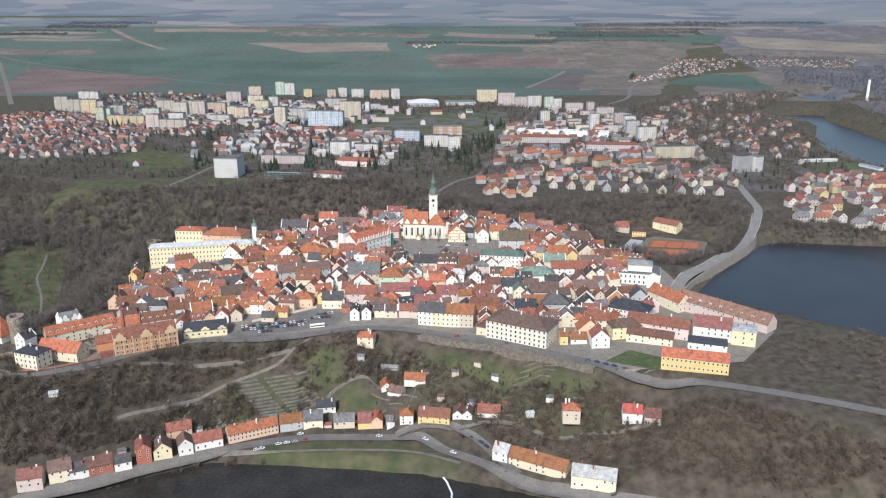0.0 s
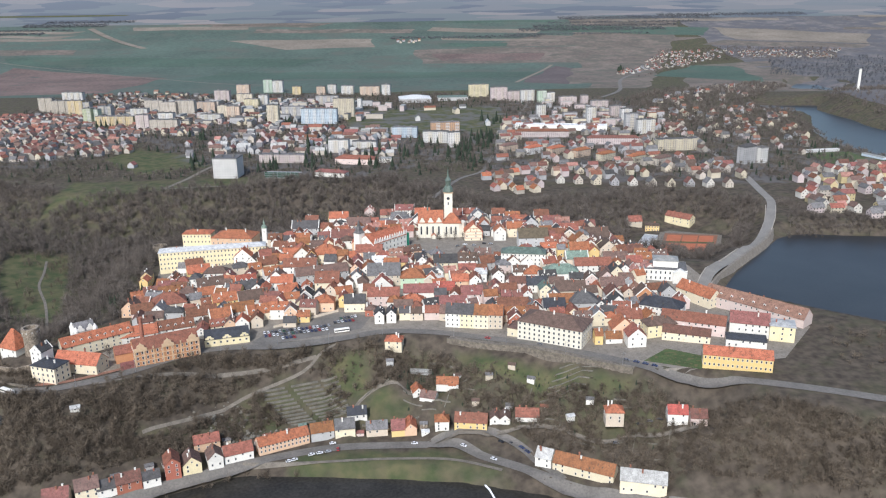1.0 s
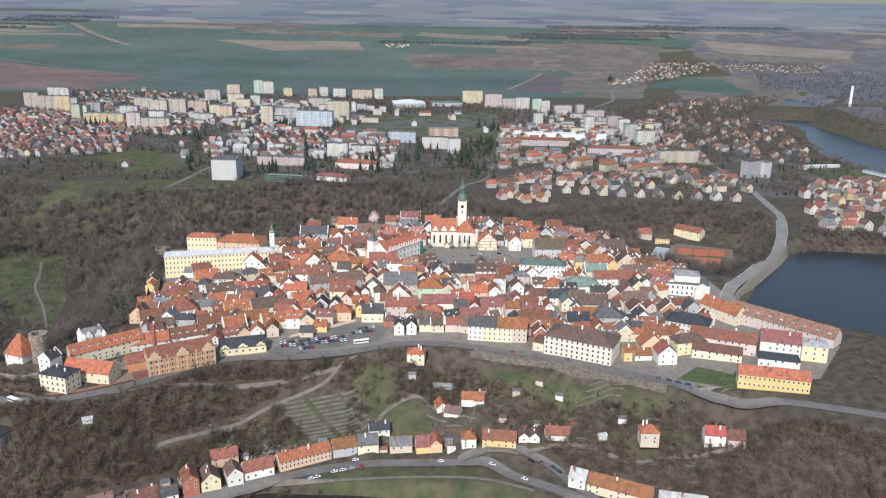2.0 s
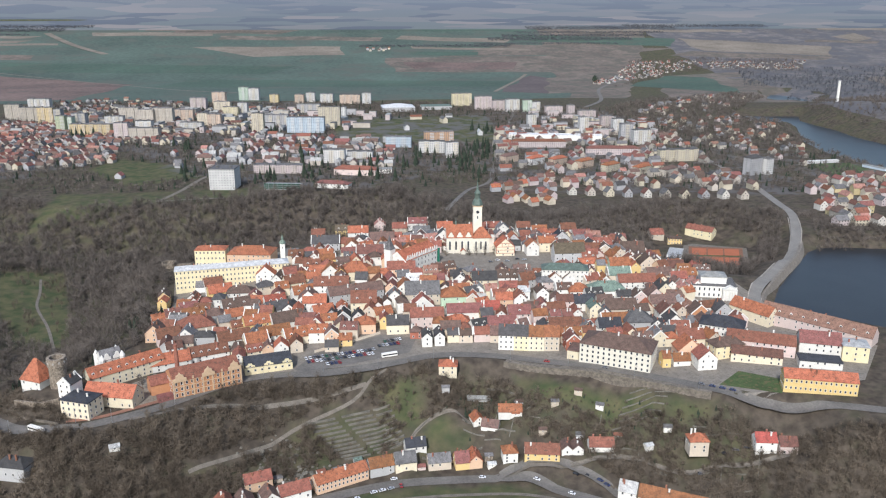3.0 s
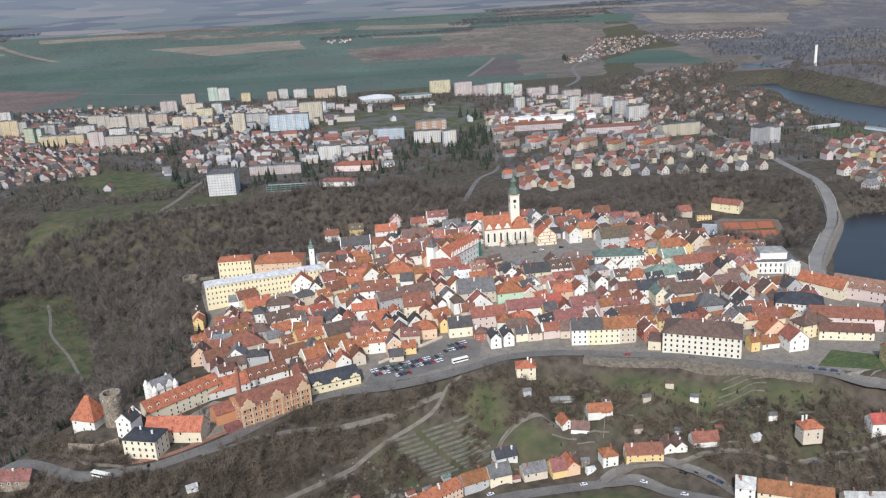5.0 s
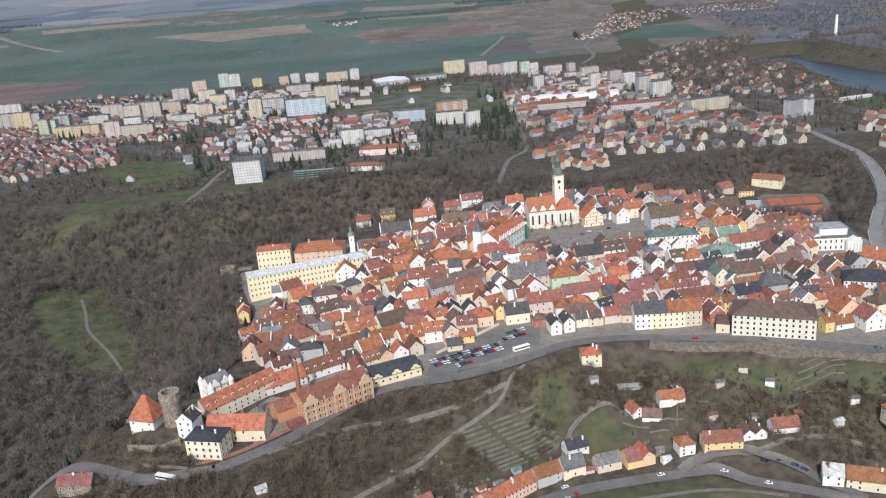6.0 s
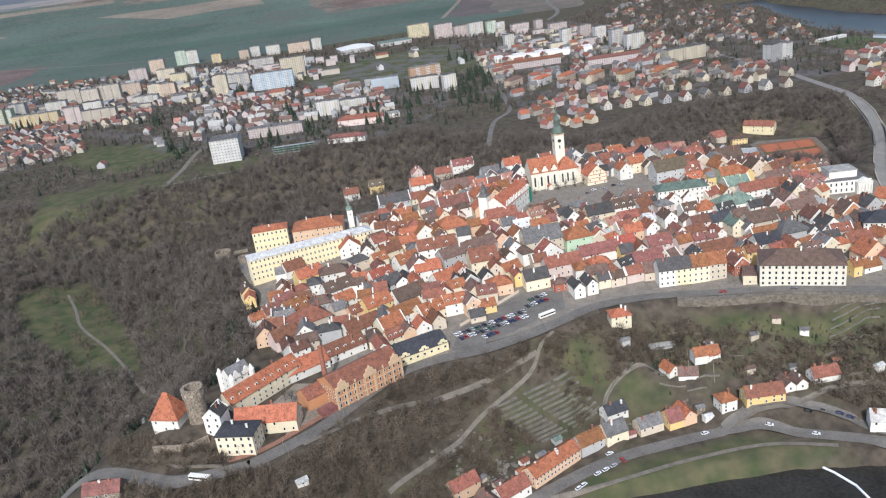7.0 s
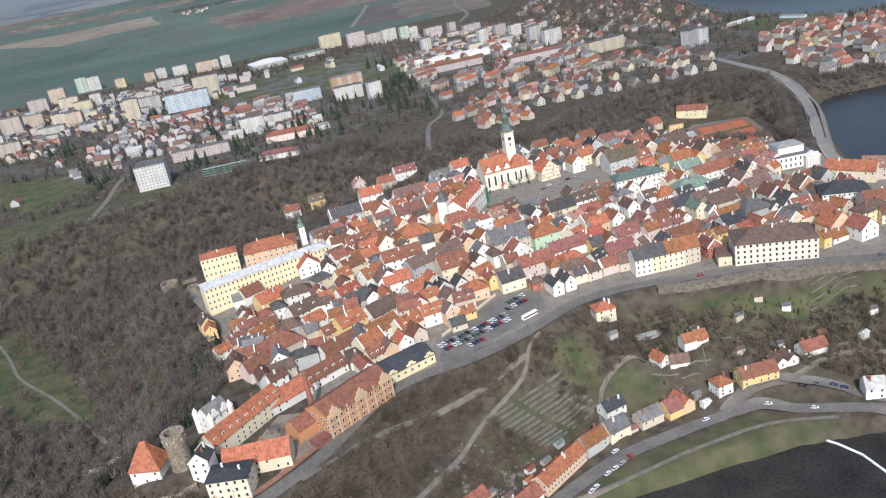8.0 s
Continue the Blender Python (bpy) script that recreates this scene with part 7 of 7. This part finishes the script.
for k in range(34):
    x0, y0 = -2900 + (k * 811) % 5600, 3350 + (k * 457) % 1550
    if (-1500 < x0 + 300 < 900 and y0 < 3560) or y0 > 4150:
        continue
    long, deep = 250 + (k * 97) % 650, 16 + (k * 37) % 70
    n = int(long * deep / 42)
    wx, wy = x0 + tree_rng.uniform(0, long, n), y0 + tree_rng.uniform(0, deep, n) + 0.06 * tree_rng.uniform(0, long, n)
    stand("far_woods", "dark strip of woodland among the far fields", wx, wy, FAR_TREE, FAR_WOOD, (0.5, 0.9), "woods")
hx, hy = np.linspace(590, 640, 30), np.linspace(2560, 2760, 30)
stand("hedge", "dark hedge at the village's edge", hx + tree_rng.normal(0, 4, 30), hy, FIR, NEEDLES, (0.6, 1.0), "hedge")


# ---- vehicles and street lamps ----
def car_meshes():
    prof = [(-2.0, 0.35), (2.0, 0.35), (2.05, 0.75), (1.25, 0.9), (-1.9, 0.95), (-2.05, 0.7)]
    n = len(prof)
    body = [(x, s * 0.85, z) for s in (-1, 1) for x, z in prof], [tuple(range(n)), tuple(range(2 * n - 1, n - 1, -1))] + [(i, i + n, (i + 1) % n + n, (i + 1) % n) for i in range(n)]
    cab = [(1.1, 0.88), (0.45, 1.4), (-1.25, 1.42), (-1.8, 0.92)]
    cabin = [(x, s * (0.78 if z < 1 else 0.62), z) for s in (-1, 1) for x, z in cab], [(0, 1, 2, 3), (7, 6, 5, 4)] + [(i, i + 4, (i + 1) % 4 + 4, (i + 1) % 4) for i in range(4)]
    roof = box(-1.2, 0.42, -0.62, 0.62, 1.4, 1.46)
    return body, cabin, roof


PAINTS = [("white", (0.7, 0.7, 0.7)), ("silver", (0.35, 0.36, 0.37)), ("black", (0.02, 0.02, 0.025)), ("dark blue", (0.02, 0.03, 0.09)), ("red", (0.3, 0.02, 0.02)), ("grey", (0.12, 0.12, 0.13)), ("green", (0.03, 0.1, 0.06)), ("yellow", (0.5, 0.38, 0.03))]
body_shape, cabin_shape, top_shape = car_meshes()
cabin_mesh = mesh_of("cabin", *cabin_shape, [GLASS])
wheel_mesh = mesh_of("wheel", *ring([0.33, 0.33], [-0.1, 0.1], 10), [RUBBER])
CARS = {}
for word, colour in PAINTS:
    paint = material(word.replace(" ", "_") + "_car_paint", colour, 0.3, 0.03, bump=0, spec=0.6)
    CARS[word] = (mesh_of("body", *body_shape, [paint]), mesh_of("roof", *top_shape, [paint]))


def car(x, y, turn, word, z=None, group="parked cars"):
    root = tagged(new("car"), f"{word} parked car on the asphalt", "car", group)
    root.matrix_basis = pose(x, y, (ground(x, y) if z is None else z) + 0.3, 0, 0, turn)
    body, top = CARS[word]
    part("body", body, root)
    part("cabin", cabin_mesh, root, "dark glazed cabin")
    part("roof", top, root)
    for px, py in ((1.25, 0.8), (1.25, -0.8), (-1.25, 0.8), (-1.25, -0.8)):
        part("wheel", wheel_mesh, root, at=pose(px, py, 0.33, 90))


words = ["white", "silver", "black", "dark blue", "grey", "white", "white", "silver", "red", "black", "grey", "dark blue", "green"]
for row, (x0, y0, count) in enumerate(((-153, 567, 18), (-151, 561.3, 17), (-138, 557, 4), (-103, 583, 6), (-99, 590, 5))):
    for k in range(count):
        car(x0 + k * 2.7, y0 + k * 0.62 + (k * 7 % 5) * 0.15, 108 + (k * 5 % 4), words[(k * 5 + row * 3) % len(words)])
for x, y, turn, word in ((-121, 458.5, 25, "white"), (-118, 460, 25, "white"), (-108, 465.5, 20, "white"), (-103, 467, 20, "white"), (-98, 468.5, 20, "silver"), (-92, 471, 100, "red"), (-96, 478.5, 12, "white"),
                         (-43, 475.5, 0, "white"), (-12, 465, -35, "white"), (6, 452, -33, "white"), (12, 467, -45, "black"), (18, 463, -45, "black"), (24, 458, -45, "dark blue"), (27, 454, -45, "dark blue"),
                         (98, 498.5, -33, "grey"), (103.5, 495, -33, "dark blue"), (108.5, 491.5, -34, "dark blue"), (113.5, 488, -34, "dark blue"), (10, 547.5, -27, "red"), (45, 529, -29, "grey"),
                         (62, 414, -20, "yellow"), (-3, 727, 0, "grey"), (4, 731, 0, "white"), (12, 728, 0, "silver"), (22, 733, 0, "black"), (28, 731, 0, "silver"), (-35, 716, 60, "white"), (-32, 711, 60, "grey"),
                         (81, 450, -6, "grey"), (96, 453, -8, "black"), (102, 453.5, -8, "grey"), (108, 453, -8, "black")):
    car(x, y, turn, word)


def bus(x, y, turn, label):
    root = tagged(new("bus"), label, "bus", "buses on the main road")
    root.matrix_basis = pose(x, y, ground(x, y) + 0.35, 0, 0, turn)
    part("body", mesh_of("body", *box(-5.5, 5.5, -1.2, 1.2, 0.4, 2.9), [WALL["white"]]), root)
    part("window_band", mesh_of("window_band", *box(-5.3, 5.3, -1.25, 1.25, 1.4, 2.3), [GLASS]), root, "dark window band")
    for px in (-3.5, 3.5):
        for py in (-1.1, 1.1):
            part("wheel", wheel_mesh, root, at=pose(px, py, 0.33, 90))


bus(-96, 566.3, 16, "white bus with dark windows on the main road")
bus(-298, 481, -30, "white bus with dark windows on the tower road")


def street_lamp(x, y, turn):
    root = tagged(new("street_lamp"), "slender grey street lamp beside the road", "street lamp", "street lamps")
    root.matrix_basis = pose(x, y, ground(x, y), 0, 0, turn)
    part("pole", mesh_of("pole", *ring([0.14, 0.07], [-0.5, 9], 6), [METAL]), root)
    part("arm", mesh_of("arm", *box(-0.05, 0.05, -1.6, 0, 8.9, 9.05), [METAL]), root)
    part("head", mesh_of("head", *box(-0.15, 0.15, -2.1, -1.4, 8.8, 9.0), [METAL]), root)


for x, y in ((-279, 489), (-354, 508), (-314, 484), (-258, 487), (-227, 507), (-178, 538), (-140, 547), (-104, 550), (-66, 560), (-14, 553.5), (22, 536), (60, 514.5), (94, 493)):
    street_lamp(x, y, 25)


# ---- walls, terraces and garden things ----
def wall_along(name, label, line, top, deep, thick, mat, category="wall", group="", inward=0.0):
    """A wall that follows a line of corners, its top at a given height over the ground a step inward."""
    verts, faces = [], []
    pts = [Vector(p) for p in line]
    for i, p in enumerate(pts):
        d = (pts[min(i + 1, len(pts) - 1)] - pts[max(i - 1, 0)]).normalized()
        s = Vector((-d.y, d.x)) * thick / 2
        z = ground(p.x - d.y * inward, p.y + d.x * inward)
        verts += [(p.x - s.x, p.y - s.y, z - deep), (p.x + s.x, p.y + s.y, z - deep), (p.x + s.x, p.y + s.y, z + top), (p.x - s.x, p.y - s.y, z + top)]
    for i in range(len(pts) - 1):
        a, b = 4 * i, 4 * i + 4
        faces += [(a + k, b + k, b + (k + 1) % 4, a + (k + 1) % 4) for k in range(4)]
    n = len(verts)
    faces += [(0, 1, 2, 3), (n - 1, n - 2, n - 3, n - 4)]
    return tagged(new(name, mesh_of(name, verts, faces, [mat])), label, category, group)


def between(a, b, n=8):
    return [(a[0] + (b[0] - a[0]) * k / n, a[1] + (b[1] - a[1]) * k / n) for k in range(n + 1)]


RETAIN = material("weathered_concrete_wall", (0.165, 0.142, 0.112), 0.95, 0.25, 1.5, 4.0, 0.3, stain=(0.11, 0.095, 0.075), stain_at=0.55)
STONE = material("dry_stone", (0.15, 0.138, 0.112), 0.95, 0.3, 2.0, 6.0, 0.4)
edge = between((-18, 551.5), (25, 531.5), 9) + between((25, 531.5), (66, 508.5), 9)[1:] + between((66, 508.5), (100, 487.5), 7)[1:]
wall_along("retaining_wall", "brown-grey retaining wall below the main road", [(x - 1.2, y - 2.4) for x, y in edge], 1.3, 9, 0.9, RETAIN, inward=7)
strip("sidewalk", "pale paved sidewalk above the retaining wall", [(x + 0.6, y + 1.0) for x, y in edge], 6.6, RETAIN, 0.2, "pavement")
wall_along("castle_wall", "old stone wall round the castle tower", [(-322, 512), (-313, 506), (-303, 503), (-294, 506)], 3.5, 5, 1.0, WALL["stone"])
wall_along("tunnel_wall", "brick parapet above the road's bend", between((-333, 516), (-310, 497), 4) + between((-310, 497), (-288, 487), 4)[1:], 1.4, 3, 0.7, RETAIN)
wall_along("white_wall", "long white plastered wall below the tower", between((-359, 614), (-335, 599), 5), 2.4, 3, 0.6, WALL["white"])
wall_along("garden_wall", "pale garden wall beside the path", [(-92, 498), (-88, 508), (-82, 515), (-72, 521), (-60, 524)], 0.9, 1.5, 0.5, STONE)
wall_along("yard_wall", "pale wall behind the river houses", between((-78, 496), (-40, 499), 6), 1.2, 2, 0.5, STONE)
wall_along("parking_wall", "pale wall behind the car park", [(-148, 577), (-125, 590), (-102, 603)], 1.8, 2, 0.5, WALL["beige"])
for k in range(11):
    f = k / 10
    a, b = (-150 + 24 * f, 514 - 15 * f), (-110 + 20 * f, 526 - 17 * f)
    m = ((a[0] + b[0]) / 2, (a[1] + b[1]) / 2)
    for p, q in ((a, (m[0] - 2, m[1] - 0.6)), ((m[0] + 2, m[1] + 0.6), b)):
        wall_along("terrace_wall", "low pale stone wall of a terraced garden", between(p, q, 5), 0.8, 1.2, 0.9, STONE, "terrace wall", "garden terraces")
for k in range(8):
    f = k / 7
    wall_along("terrace_wall", "low pale stone wall of a terraced garden", between((-108 + 14 * f, 527 - 18 * f), (-97 + 10 * f, 529 - 18 * f), 3), 0.6, 1.2, 1.2, STONE, "terrace wall", "garden terraces")
for k in range(7):
    wall_along("garden_bed_wall", "low stone edge of a garden bed", between((40 + 3 * k, 492 + 3 * k), (66 + 3 * k, 484 + 3.4 * k), 4), 0.4, 1, 0.8, STONE, "garden wall", "garden beds")


def rock(r):
    v, f = ring([0.5, 1.0, 0.8, 0.2], [-0.3, 0.1, 0.6, 0.9], 6)
    return [(x * r.uniform(0.7, 1.3), y * r.uniform(0.7, 1.3), z * r.uniform(0.7, 1.3)) for x, y, z in v], f


rock_rng = random.Random(11)
rocks = []
for k in range(150):
    x, y = rock_rng.gauss(-160, 11), rock_rng.gauss(489, 6)
    s = rock_rng.uniform(0.4, 1.7)
    v, f = rock(rock_rng)
    rocks.append(([(a * s + x, b * s + y, c * s + ground(x, y)) for a, b, c in v], f))
tagged(new("rubble", mesh_of("rubble", *join(*rocks), [STONE])), "grey rock rubble on the slope behind the river houses", "rubble", kind="stuff")


def greenhouse(x, y, turn, long, deep=4):
    root = tagged(new("greenhouse"), "long low greenhouse with a whitewashed glass roof", "greenhouse")
    root.matrix_basis = pose(x, y, ground(x, y), 0, 0, turn)
    part("base", mesh_of("base", *box(-long / 2, long / 2, -deep / 2, deep / 2, -1, 0.8), [WALL["grey"]]), root)
    part("roof", mesh_of("roof", *gable_roof(long, deep, 1.4, 1.2), [ROOF["pale"]]), root)
    part("wall", mesh_of("wall", *gable_walls(long, deep, 1.4, 1.2, 0), [ROOF["pale"]]), root)


def shed(x, y, turn, long, deep, h, roof, wall, label):
    root = tagged(new("garden_shed"), label, "shed", "garden sheds")
    root.matrix_basis = pose(x, y, ground(x, y), 0, 0, turn)
    part("wall", mesh_of("wall", *gable_walls(long, deep, h, deep * 0.25, 2), [WALL[wall]]), root)
    part("roof", mesh_of("roof", *gable_roof(long, deep, h, deep * 0.25), [ROOF[roof]]), root)
    part("window", window_mesh(0.8, 0.8), root, at=pose(0, -deep / 2, h * 0.6))


greenhouse(-38, 534, -10, 15)
wall_along("garden_wall", "pale garden wall on the slope", between((-32, 538), (-14, 530), 5), 1.2, 1.5, 0.5, STONE)
for x, y, turn, roof, wall in ((-17, 513, -4, "orange", "white"), (-13, 524, 10, "brown", "grey"), (8, 512, 0, "grey", "beige"), (24, 515, -20, "brown", "beige"), (70, 478, -10, "grey", "white"), (56, 470, 15, "white", "white"), (-60, 535, 0, "grey", "grey"),
                             (-118, 498, 20, "green", "grey"), (-140, 488, 24, "red", "white"), (-130, 490, 20, "grey", "beige"), (-340, 585, 30, "pale", "blue"), (-165, 482, 20, "grey", "beige"), (-205, 452, 25, "grey", "grey"), (-222, 442, 25, "grey", "white"), (-79, 489, 6, "wine", "pink"), (-61, 495, 5, "brown", "beige"), (-37, 492, 0, "grey", "stone"), (-36, 485, 5, "white", "white"), (-97, 494, 10, "grey", "beige"), (-110, 494, 20, "dark", "beige"),
                             (-144, 481, 24, "orange", "white"), (-158, 476, 22, "brown", "beige"), (-196, 456, 30, "brown", "grey"), (-172, 466, 20, "grey", "beige"), (42, 486, -8, "red", "stone"), (20, 492, -10, "grey", "grey"), (-2, 499, -5, "brown", "beige"), (36, 506, -25, "grey", "white")):
    shed(x, y, turn, 5, 3.6, 2.4, roof, wall, f"small {COLOUR_WORDS.get(wall, wall)} garden shed with a {ROOF_WORDS[roof]} roof")
ex, ey = tree_rng.normal(-43, 7, 26), tree_rng.normal(527, 3, 26)
stand("evergreen_bushes", "dark evergreen bushes in a terraced garden", ex, ey, FIR, NEEDLES, (0.18, 0.34), "bushes", 0.1)
cx, cy = np.concatenate([np.stack([tree_rng.normal(a, s, k), tree_rng.normal(b, s, k)], 1) for a, b, s, k in ((-283, 640, 7, 14), (-262, 655, 5, 7), (-290, 580, 6, 10), (-350, 560, 12, 12), (-380, 545, 14, 12))]).T
stand("castle_conifers", "dark evergreens below the castle walls", cx, cy, FIR, NEEDLES, (0.3, 0.7), "trees")


def square_tree(x, y, size, shape):
    root = tagged(new("tree"), "leafless tree on the paved square before the church", "tree", "trees on the square")
    root.matrix_basis = pose(x, y, ground(x, y), 0, 0, 0)
    part("trunk", mesh_of("trunk", *ring([0.28 * size, 0.12 * size], [-0.5, 6 * size], 7), [BARK]), root)
    v = (shape * size).reshape(-1, 3)
    part("crown", fast_mesh("crown", v, np.arange(len(v)).reshape(-1, 3), [BARK], 3), root)


for k, (x, y) in enumerate(((-21, 750), (-13, 749), (-5, 750), (3, 750), (-180, 735), (-172, 742), (-165, 748), (-256, 536), (-252, 530))):
    square_tree(x, y, 0.7 + 0.06 * (k % 3), FINE[k % 7])

# parapets of the dam
DAM_LINE = [(195, 632), (202, 645), (210, 658), (238, 694), (262, 723), (288, 754), (304, 776), (318, 800), (331, 824), (341, 846), (352, 872)]
for side, label in ((-5.1, "low pale concrete parapet on the dam's dry side"), (5.1, "low pale concrete parapet on the dam's lake side")):
    line = []
    for k, (x, y) in enumerate(DAM_LINE):
        (ax, ay), (bx, by) = DAM_LINE[max(k - 1, 0)], DAM_LINE[min(k + 1, len(DAM_LINE) - 1)]
        n = math.hypot(bx - ax, by - ay)
        line.append((x + side * (by - ay) / n, y - side * (bx - ax) / n))
    wall_along("parapet", label, line, 1.1, 3, 0.7, material("pale_parapet_concrete", (0.34, 0.3, 0.25), 0.9, 0.2), "parapet", "dam parapets")

FACING = material("pale_stone_facing", (0.2, 0.172, 0.138), 0.95, 0.25, 2.0, 5.0, 0.4, stain=(0.17, 0.15, 0.125), stain_at=0.55)
facing = []
for k, (x, y) in enumerate(DAM_LINE[:-1]):
    (ax, ay), (bx, by) = DAM_LINE[max(k - 1, 0)], DAM_LINE[k + 1]
    n = math.hypot(bx - ax, by - ay)
    sx, sy = (by - ay) / n, -(bx - ax) / n
    facing += [(x + 4.4 * sx, y + 4.4 * sy, 124.75), (x + 6.6 * sx, y + 6.6 * sy, 124.7), (x + 10.2 * sx, y + 10.2 * sy, 117.4)]
facing_faces = [(3 * k + j, 3 * k + j + 1, 3 * k + j + 4, 3 * k + j + 3) for k in range(len(DAM_LINE) - 2) for j in (0, 1)]
tagged(new("dam_facing", mesh_of("dam_facing", facing, facing_faces, [FACING])), "sloping pale stone facing of the dam above the lake", "dam", kind="structure")

# garden walls, hedges and beds on the slope below the road
plot_rng = random.Random(21)
for k in range(34):
    x = plot_rng.uniform(-48, 118)
    y = 536 - 0.0 * x - max(0, x + 20) * 0.5 - plot_rng.uniform(6, 42)
    if not free(x, y, 1.5):
        continue
    a = radians(plot_rng.choice((-22, -28, 65, -15)))
    n = plot_rng.uniform(3, 8)
    wall_along("garden_wall", "low grey stone wall between garden plots", between((x - n * math.cos(a), y - n * math.sin(a)), (x + n * math.cos(a), y + n * math.sin(a)), 3), plot_rng.uniform(0.4, 0.9), 1.5, 0.5, STONE, "garden wall", "garden plot walls")
hx, hy = tree_rng.uniform(-50, 110, 70), tree_rng.uniform(-1, 1, 70)
hy = 520 - np.clip(hx + 20, 0, 200) * 0.5 + hy * 20
stand("garden_evergreens", "small dark evergreen shrubs in the gardens", hx, hy, FIR, NEEDLES, (0.1, 0.26), "bushes", 0.1)
